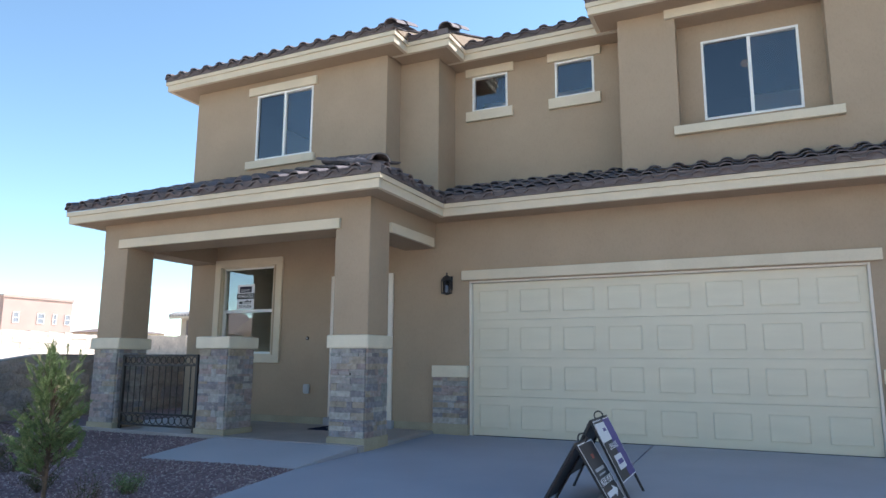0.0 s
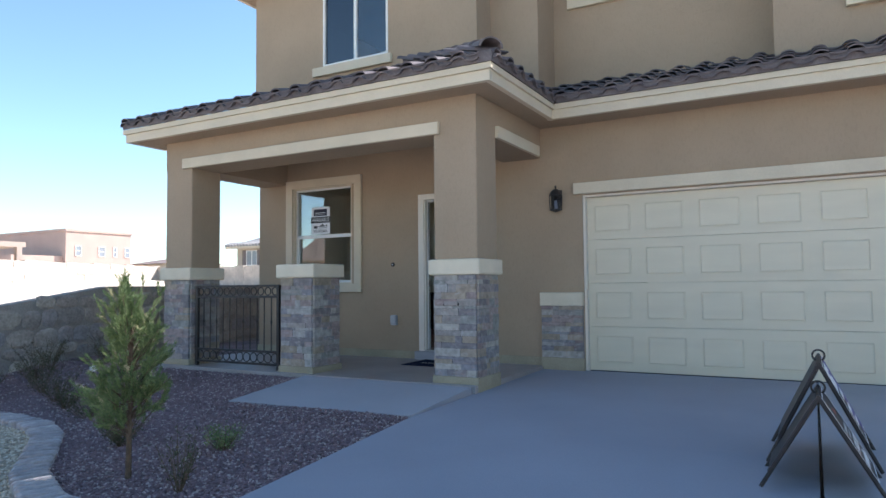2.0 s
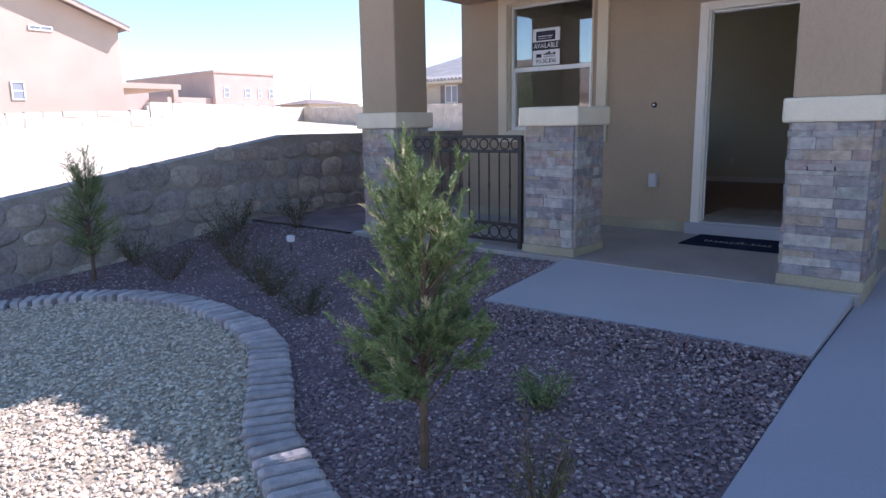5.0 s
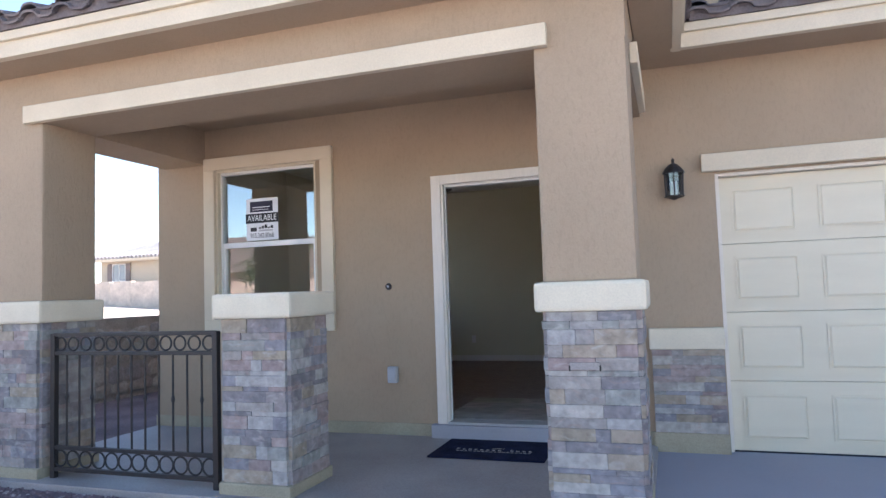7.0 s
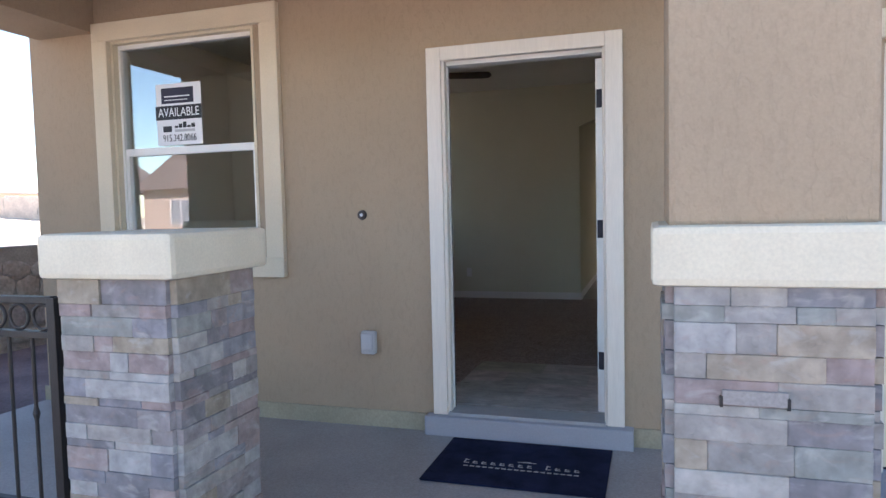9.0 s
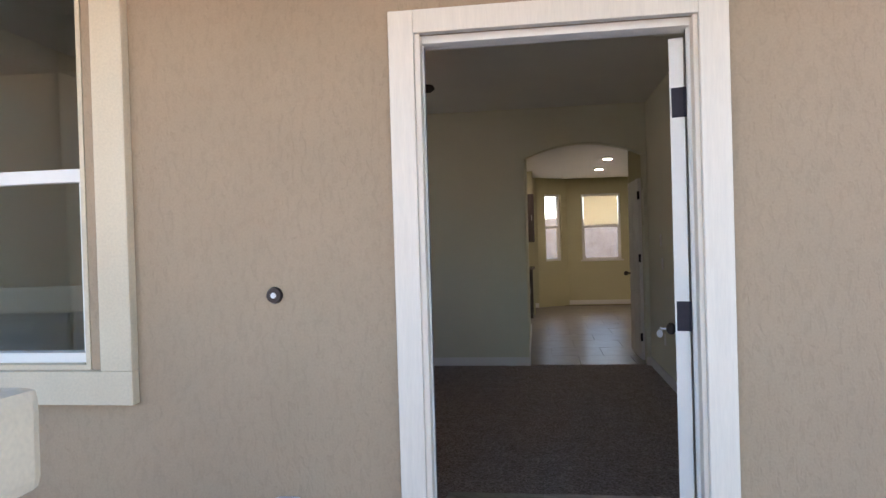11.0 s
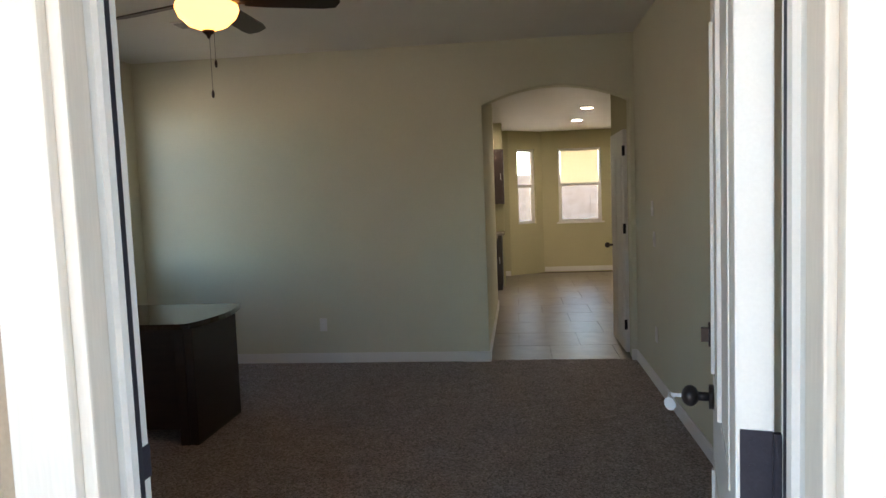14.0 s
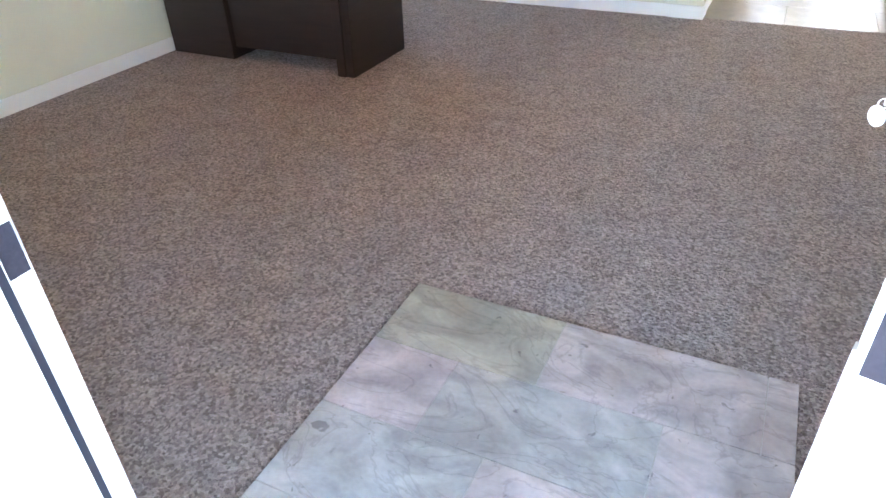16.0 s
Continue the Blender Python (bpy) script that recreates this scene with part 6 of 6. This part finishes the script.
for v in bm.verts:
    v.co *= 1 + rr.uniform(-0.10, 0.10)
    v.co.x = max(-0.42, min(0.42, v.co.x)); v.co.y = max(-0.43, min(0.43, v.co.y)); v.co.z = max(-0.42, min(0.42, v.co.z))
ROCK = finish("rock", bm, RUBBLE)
z = -0.45
while z < 1.1:
    h = rr.uniform(0.17, 0.30)
    y = -5.95 + rr.uniform(0, 0.2)
    while y < 3.5:
        w = rr.uniform(0.2, 0.45)
        if z + h * 0.75 < wall_top(y + w / 2):
            piece("rock", ROCK, rw, Matrix.Translation((-7.515, y + w / 2, z + h / 2 + rr.uniform(-0.03, 0.03))) @ Matrix.Rotation(rr.uniform(-0.25, 0.25), 4, "X") @ Matrix.Diagonal((0.095, w * 1.16, h * 1.16, 1)))
        y += w
    z += h


# ---- yard signs ----
def a_frame(x, y0, y1, ztop, zlow, front, label, foot=0.30):
    """A folding A-frame sign whose printed face looks towards +x."""
    root = thing("a_frame_sign", label, "sign", (x, (y0 + y1) / 2, drive_z(y0)), "yard signs")
    g = drive_z((y0 + y1) / 2)
    lean = math.atan2(foot, ztop - g)
    for s, nm in ((1, "front_leg"), (-1, "rear_leg")):
        for yy in (y0 + 0.012, y1 - 0.012):
            bm = bmesh.new()
            rod(bm, (x, yy, ztop), (x + s * foot, yy, g), 0.011, seg=8)
            part(nm, bm, IRON, root)
    h = (ztop - zlow) / math.cos(lean)
    def panel(s, mat):
        m = Matrix.Translation((x + s * 0.012, (y0 + y1) / 2, ztop)) @ Matrix.Rotation(-s * lean, 4, "Y")
        bm = bmesh.new()
        box(bm, -0.004, 0.004, -(y1 - y0) / 2, (y1 - y0) / 2, -h, 0.0)
        bmesh.ops.transform(bm, matrix=m, verts=bm.verts)
        return part("board", bm, mat, root), m
    panel(-1, CHARCOAL)
    board, m = panel(1, CHARCOAL)
    bm = bmesh.new()
    rod(bm, (x, y0, ztop + 0.005), (x, y1, ztop + 0.005), 0.012)
    part("ridge_bar", bm, IRON, root)
    bm = bmesh.new()
    ring(bm, (x, (y0 + y1) / 2, ztop + 0.03), 0.035, 0.006)
    part("handle", bm, IRON, root)
    W = y1 - y0

    def flat(name, mat, a, b, lo, hi, out=0.006):
        bm = bmesh.new()
        box(bm, 0.004, out, a, b, lo, hi)
        bmesh.ops.transform(bm, matrix=m, verts=bm.verts)
        return part(name, bm, mat, board)
    e = 0.008
    for a, b, lo, hi in ((-W / 2, W / 2, -e, 0), (-W / 2, W / 2, -h, -h + e), (-W / 2, -W / 2 + e, -h + e, -e), (W / 2 - e, W / 2, -h + e, -e)):
        flat("border", PAPER, a, b, lo, hi, 0.0055)
    face = m @ Matrix(((0, 0, 1, 0.0075), (1, 0, 0, 0), (0, 1, 0, 0), (0, 0, 0, 1)))
    if front == "model":
        flat("brand_bar", GREYBOX, -0.13, 0.13, -0.47 * h, -0.42 * h), flat("brand_bar", GREYBOX, -0.10, 0.10, -0.535 * h, -0.51 * h)
        flat("brand_mark", material("sign_red", (0.35, 0.08, 0.06), 0.5, 0.02, 5, 0.0, 50), -0.03, 0.03, -0.27 * h, -0.20 * h)
        lettering("MODEL HOME", 0.075, face @ Matrix.Translation((0, -0.635 * h, 0)), PAPER, board, wide=0.72)
        flat("arrow_shaft", PAPER, -0.16, 0.06, -0.86 * h, -0.78 * h)
        bm = bmesh.new()
        prism(bm, [(0.05, -0.91 * h), (0.17, -0.82 * h), (0.05, -0.73 * h)], 0.004, 0.0062, axis="x")
        bmesh.ops.transform(bm, matrix=m, verts=bm.verts)
        part("arrow_head", bm, PAPER, board)
    else:
        flat("purple_field", PURPLE, 0.04, W / 2 - e, -h + e, -e, 0.0055), flat("logo_field", PAPER, -W / 2 + 0.02, 0.05, -0.36 * h, -0.05 * h, 0.0065)
        flat("logo_bar", PURPLE, -0.10, 0.0, -0.20 * h, -0.15 * h, 0.008)
        lettering("OPEN HOUSE", 0.072, face @ Matrix.Translation((-0.02, -0.46 * h, 0)), PAPER, board, wide=0.70)
        flat("name_field", PAPER, -0.16, 0.10, -0.83 * h, -0.60 * h, 0.0065)
        flat("name_bar", PURPLE, -0.12, 0.06, -0.75 * h, -0.68 * h, 0.008)


a_frame(2.44, -3.86, -3.42, 0.42, 0.0, "model", "black and white MODEL HOME arrow sign on an A-frame")
a_frame(2.45, -3.40, -2.80, 0.55, 0.10, "open", "purple and black OPEN HOUSE sign on an A-frame")

# ---- neighbours ----
def far_window(parent, x, y0, y1, z0, z1, axis="x", out=1, rail=False):
    bm = bmesh.new()
    w = 0.06
    bs = [(x, x + out * 0.06, y0 - w, y1 + w, z1, z1 + w), (x, x + out * 0.06, y0 - w, y1 + w, z0 - w, z0), (x, x + out * 0.06, y0 - w, y0, z0, z1), (x, x + out * 0.06, y1, y1 + w, z0, z1), (x, x + out * 0.04, y0, y1, (z0 + z1) / 2 - 0.03, (z0 + z1) / 2 + 0.03) if rail else (x, x + out * 0.04, (y0 + y1) / 2 - 0.03, (y0 + y1) / 2 + 0.03, z0, z1)]
    for b in bs:
        b = b if axis == "x" else (b[2], b[3], b[0], b[1], b[4], b[5])
        box(bm, min(b[0], b[1]), max(b[0], b[1]), min(b[2], b[3]), max(b[2], b[3]), b[4], b[5])
    fr = part("window", bm, VINYL, parent)
    b = (x + out * 0.004, x + out * 0.02, y0, y1, z0, z1)
    b = b if axis == "x" else (b[2], b[3], b[0], b[1], b[4], b[5])
    bit("pane", FARPANE, fr, (min(b[0], b[1]), max(b[0], b[1]), min(b[2], b[3]), max(b[2], b[3]), b[4], b[5]))


def gable_house():
    root = thing("gable_house", "two-storey brown stucco house with a gable end across the lot", "house", (-42, 5, 1.2))
    bm = bmesh.new()
    prism(bm, [(-0.7, 0.5), (10.9, 0.5), (10.9, 6.75), (5.7, 8.72), (-0.7, 6.45)], -47, -38, axis="x")
    part("wall", bm, FARBROWN, root)
    bm = bmesh.new()
    for a, b in (((-0.5, 6.52), (5.7, 8.78)), ((5.7, 8.78), (11.3, 6.62))):
        prism(bm, [a, b, (b[0], b[1] + 0.22), (a[0], a[1] + 0.22)], -47.5, -37.4, axis="x")
    part("roof", bm, FARROOF, root)
    bm = bmesh.new()
    for a, b in (((-0.5, 6.42), (5.7, 8.68)), ((5.7, 8.68), (11.3, 6.52))):
        prism(bm, [a, b, (b[0], b[1] + 0.16), (a[0], a[1] + 0.16)], -37.42, -37.3, axis="x")
    part("barge_board", bm, FARBROWN, root)
    for y0, y1, z0, z1 in ((1.35, 2.35, 5.5, 6.55), (3.66, 4.69, 5.48, 6.53), (0.4, 1.17, 2.6, 3.9), (3.2, 3.97, 2.65, 3.93), (5.39, 5.89, 2.88, 3.66), (6.5, 7.5, 6.32, 6.45)):
        far_window(root, -38.0, y0, y1, z0, z1, rail=z0 < 4)
    bm = bmesh.new()
    box(bm, -44, -38.6, -2.6, -0.7, 4.3, 4.5), box(bm, -44.5, -38.2, -2.9, -0.7, 4.5, 4.66)
    prism(bm, [(-2.9, 4.66), (-0.7, 4.66), (-0.7, 5.35), (-1.6, 5.3)], -44.5, -38.2, axis="x")
    part("porch_roof", bm, FARROOF, root)
    for x in (-38.8, -43.2):
        bit("porch_column", TRIM, root, (x - 0.3, x + 0.3, -2.45, -1.85, 0.4, 3.35), bevel=0.05)
        bit("column_cap", TRIM, root, (x - 0.38, x + 0.38, -2.53, -1.77, 3.35, 3.55), bevel=0.03)
    arch = [(-1.28 + 0.57 * math.cos(math.pi * i / 12), 3.45 + 0.45 * math.sin(math.pi * i / 12)) for i in range(13)]
    bm = bmesh.new()
    for p, q in zip(arch, arch[1:]):
        prism(bm, [p, q, (q[0], 4.3), (p[0], 4.3)], -38.75, -38.6, axis="x")
    box(bm, -38.75, -38.6, -2.5, -1.85, 3.55, 4.3)
    part("arch_wall", bm, FARBROWN, root)
    bm = bmesh.new()
    for p, q in zip(arch, arch[1:]):
        prism(bm, [p, q, (q[0] * 1.12 + 0.154, q[1] + 0.16), (p[0] * 1.12 + 0.154, p[1] + 0.16)], -38.6, -38.52, axis="x")
    part("arch_band", bm, TRIM, root, "pale band around the porch arch")
    bit("porch_back", FARBROWN, root, (-44, -43.8, -2.4, -0.7, 0.4, 4.3))
    bit("upper_bay", FARBROWN, root, (-45, -39.5, -1.6, -0.7, 4.9, 7.0), label="projecting upper bay")
    bit("bay_roof", FARROOF, root, (-45.4, -39.1, -2.0, -0.6, 7.0, 7.35))
    bit("patio_roof", FARBROWN, root, (-46, -38.3, 11.0, 14.5, 3.6, 3.9), (-38.6, -38.3, 14.0, 14.3, 1.0, 3.6))


gable_house()


def flat_house():
    root = thing("flat_roof_house", "far reddish two-storey flat-roofed building", "house", (-64, 31, 3))
    bit("wall", FARRED, root, (-78, -60, 30.2, 37.2, 1.0, 6.7))
    bit("wing", FARRED, root, (-70, -60.5, 25.5, 30.2, 1.0, 4.3), (-72, -64, 21.0, 25.5, 1.0, 4.8))
    bit("parapet", FARRED, root, (-78.1, -59.9, 30.1, 37.3, 6.7, 6.95))
    for y0, y1 in ((31.2, 31.7), (33.6, 34.2), (35.2, 35.5), (36.5, 37.0)):
        far_window(root, -60.0, y0, y1, 4.4, 5.3, rail=True)


flat_house()


def tile_house():
    """A hip-roofed house behind the lot wall, its shuttered window towards the street."""
    root = thing("tile_roof_house", "pale stucco single-storey house with a hipped tile roof", "house", (-29, 33, 1.2))
    bit("wall", FARTAN, root, (-36.1, -21, 29.0, 38.4, 0.6, 4.2))
    bm = bmesh.new()
    low = [bm.verts.new(p) for p in ((-36.7, 28.4, 4.22), (-20.4, 28.4, 4.22), (-20.4, 39.0, 4.22), (-36.7, 39.0, 4.22))]
    top = [bm.verts.new(p) for p in ((-31.6, 33.7, 6.35), (-25.5, 33.7, 6.35))]
    for f in ((0, 1, 5, 4), (1, 2, 5), (2, 3, 4, 5), (3, 0, 4)):
        bm.faces.new([(low + top)[i] for i in f])
    bm.faces.new(low[::-1])
    part("roof", bm, GREYROOF, root)
    bm = bmesh.new()
    for i in range(52):
        rod(bm, (-36.6 + i * 0.31, 28.33, 4.26), (-36.6 + i * 0.31, 28.9, 4.47), 0.12, seg=6)
    part("eave_tiles", bm, GREYROOF, root)
    bit("fascia", TRIM, root, (-36.7, -20.4, 28.36, 28.42, 4.02, 4.2))
    for x in (-35.05, -29.65):
        far_window(root, 29.0, x, x + 1.0, 2.8, 3.85, axis="y", out=-1)
    for x in (-35.5, -34.0, -30.1, -28.6):
        bit("shutter", FARROOF, root, (x, x + 0.38, 28.92, 29.0, 2.72, 3.92), bevel=0.02, label="dark brown window shutter")


tile_house()


def low_house(name, x0, x1, y0, y1, z0, z1, top, label):
    """A far low house: walls and a hipped roof."""
    root = thing(name, label, "house", ((x0 + x1) / 2, (y0 + y1) / 2, z0))
    bit("wall", FARTAN, root, (x0, x1, y0, y1, z0, z1))
    bm = bmesh.new()
    low = [bm.verts.new(p) for p in ((x0 - 0.4, y0 - 0.4, z1), (x1 + 0.4, y0 - 0.4, z1), (x1 + 0.4, y1 + 0.4, z1), (x0 - 0.4, y1 + 0.4, z1))]
    mx, my = (x0 + x1) / 2, (y1 - y0) * 0.3
    high = [bm.verts.new(p) for p in ((mx, y0 + my, top), (mx, y1 - my, top))]
    for f in ((0, 1, 4), (1, 2, 5, 4), (2, 3, 5), (3, 0, 4, 5)):
        bm.faces.new([(low + high)[i] for i in f])
    bm.faces.new(low[::-1])
    part("roof", bm, FARROOF, root)
    far_window(root, x1, (y0 + y1) / 2 - 0.6, (y0 + y1) / 2 + 0.6, z0 + 0.55 * (z1 - z0), z0 + 0.85 * (z1 - z0))


low_house("low_house", -63, -57, 39.4, 46.5, 2.0, 3.75, 4.35, "distant low pale house beyond the lot wall")
low_house("low_house", -82, -73, -9.0, 2.6, 0.8, 4.9, 6.7, "distant tan house beyond the far driveway")
pole = thing("utility_pole", "distant slim utility pole", "pole", (-58, 42.5, 3))
bm = bmesh.new()
rod(bm, (-60.2, 42.2, 2.0), (-60.2, 42.2, 6.1), 0.09, 0.06, 8)
part("shaft", bm, GALV, pole)


def rubble_run(name, pts, thick, label, seed, mat=None):
    """A far boundary wall of rough stone: rows of (x, y, base, top)."""
    bm = bmesh.new()
    r = random.Random(seed)
    for (xa, ya, ba, ta), (xb, yb, bb, tb) in zip(pts, pts[1:]):
        n = max(2, int(math.hypot(xb - xa, yb - ya) / 0.8))
        for i in range(n):
            for k in range(4):
                t0, t1 = i / n, (i + 1) / n
                x, y = xa + (xb - xa) * (t0 + t1) / 2, ya + (yb - ya) * (t0 + t1) / 2
                base, top = ba + (bb - ba) * t0, ta + (tb - ta) * t0
                h = (top - base) / 4
                L = math.hypot(xb - xa, yb - ya) / n
                m = Matrix.Translation((x, y, base + (k + 0.5) * h)) @ Matrix.Rotation(math.atan2(yb - ya, xb - xa), 4, "Z") @ Matrix.Translation((r.uniform(-0.05, 0.05), r.uniform(-0.03, 0.03), r.uniform(-0.04, 0.04)))
                box(bm, -L / 2 * 1.02, L / 2 * 1.02, -thick / 2, thick / 2, -h / 2, h / 2, m=m)
        L = math.hypot(xb - xa, yb - ya)
        m = Matrix.Translation((xa, ya, 0)) @ Matrix.Rotation(math.atan2(yb - ya, xb - xa), 4, "Z")
        box(bm, 0, L, -thick * 0.45, thick * 0.45, min(ba, bb) - 0.4, min(ta, tb) - 0.02, m=m)
    return tagged(part(name, bm, mat or FARWALL), label, "stone wall", "", "structure")


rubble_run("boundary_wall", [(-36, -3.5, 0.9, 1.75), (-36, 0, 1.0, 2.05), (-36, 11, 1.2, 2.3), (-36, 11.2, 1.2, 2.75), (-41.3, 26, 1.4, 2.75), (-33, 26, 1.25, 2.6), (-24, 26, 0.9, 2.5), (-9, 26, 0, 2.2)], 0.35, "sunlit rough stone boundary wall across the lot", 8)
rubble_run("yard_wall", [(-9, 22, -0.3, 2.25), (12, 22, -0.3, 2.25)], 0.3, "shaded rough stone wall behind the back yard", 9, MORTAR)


def tree(x, y, z, h, spread, seed, n, label):
    r = random.Random(seed)
    root = thing("tree", label, "tree", (x, y, z), "street trees")
    bm = bmesh.new()
    rod(bm, (x, y, z - 0.1), (x + 0.1, y, z + h * 0.45), 0.12, 0.07, 8)
    limbs = []
    for i in range(16):
        a, t = r.uniform(0, 6.28), r.uniform(0.3, 0.5)
        q = Vector((x + math.cos(a) * spread * r.uniform(0.4, 1), y + math.sin(a) * spread * r.uniform(0.4, 1), z + h * r.uniform(0.6, 0.98)))
        rod(bm, (x + 0.1, y, z + h * t), q, 0.05, 0.012, 6)
        limbs.append((Vector((x, y, z + h * t)), q))
    part("trunk", bm, BARK, root)
    rows = []
    for k in range(n):
        p, q = limbs[r.randrange(16)]
        c = p.lerp(q, r.uniform(0.45, 1.08)) + Vector((r.gauss(0, 0.16), r.gauss(0, 0.16), r.gauss(0, 0.16))) * spread
        rows.append((c, c + Vector((r.gauss(0, 0.12), r.gauss(0, 0.12), r.gauss(0, 0.08))), 0.10))
    blades("crown", rows, TREELEAF, root)


tree(-34.5, -5.6, 0.4, 4.6, 1.7, 31, 2600, "small green street tree beside the far driveway")
tree(-6.0, -24, -0.6, 5.0, 2.2, 32, 2600, "green tree across the street")
tree(6.0, -25, -0.6, 4.5, 2.0, 33, 2200, "green tree across the street")
car = thing("parked_car", "dark parked saloon car in the far driveway", "car", (-36.5, -3.9, 0.95))
bm = bmesh.new()
prism(bm, [(-38.7, 1.05), (-34.4, 1.05), (-34.3, 1.55), (-35.2, 1.7), (-35.9, 2.15), (-37.3, 2.2), (-38.2, 1.75), (-38.75, 1.65)], -4.8, -3.1)
bmesh.ops.bevel(bm, geom=bm.edges[:], offset=0.06, segments=2, affect="EDGES")
part("body", bm, CARPAINT, car)
for x in (-37.9, -35.2):
    for yy in (-4.82, -3.28):
        bm = bmesh.new()
        rod(bm, (x, yy, 1.08), (x, yy + 0.2, 1.08), 0.32, seg=18)
        wh = part("tyre", bm, BLACK, car)
        bm = bmesh.new()
        rod(bm, (x, yy - 0.01, 1.08), (x, yy + 0.21, 1.08), 0.19, seg=14)
        part("rim", bm, GALV, wh)


def street_house(x, y, label, mat):
    root = thing("street_house", label, "house", (x, y, -0.6))
    bit("wall", mat, root, (x - 6, x + 6, y - 4, y, -0.7, 3.0))
    bm = bmesh.new()
    prism(bm, [(x - 6.5, 3.0), (x + 6.5, 3.0), (x + 3, 5.2), (x - 3, 5.2)], y - 8.5, y + 0.5)
    part("roof", bm, FARROOF, root)
    for a in (-4, 0.5):
        far_window(root, y, x + a, x + a + 1.4, 0.9, 2.3, axis="y", out=1)
    return root


# Out-of-view wall added to darken the pillar faces turned towards +x.
solid("wall_neighbour", FARTAN, "unseen plain stucco wall added to cut light from the right", "wall", (10.2, 10.5, -4.0, 14.0, -0.6, 6.0), kind="structure")
street_house(-9, -29, "pale stucco house across the street", FARTAN)
street_house(-25, -30, "tan stucco house across the street", FARBROWN)
street_house(-41, -29, "pale stucco house across the street", FARTAN)
street_house(-57, -30, "tan stucco house across the street", FARBROWN)
tree(-19, -23, -0.6, 4.8, 2.0, 35, 2400, "green tree across the street")
tree(-31, -24, -0.6, 5.2, 2.3, 36, 2400, "green tree across the street")
street_house(7, -30, "tan stucco house across the street", FARBROWN)
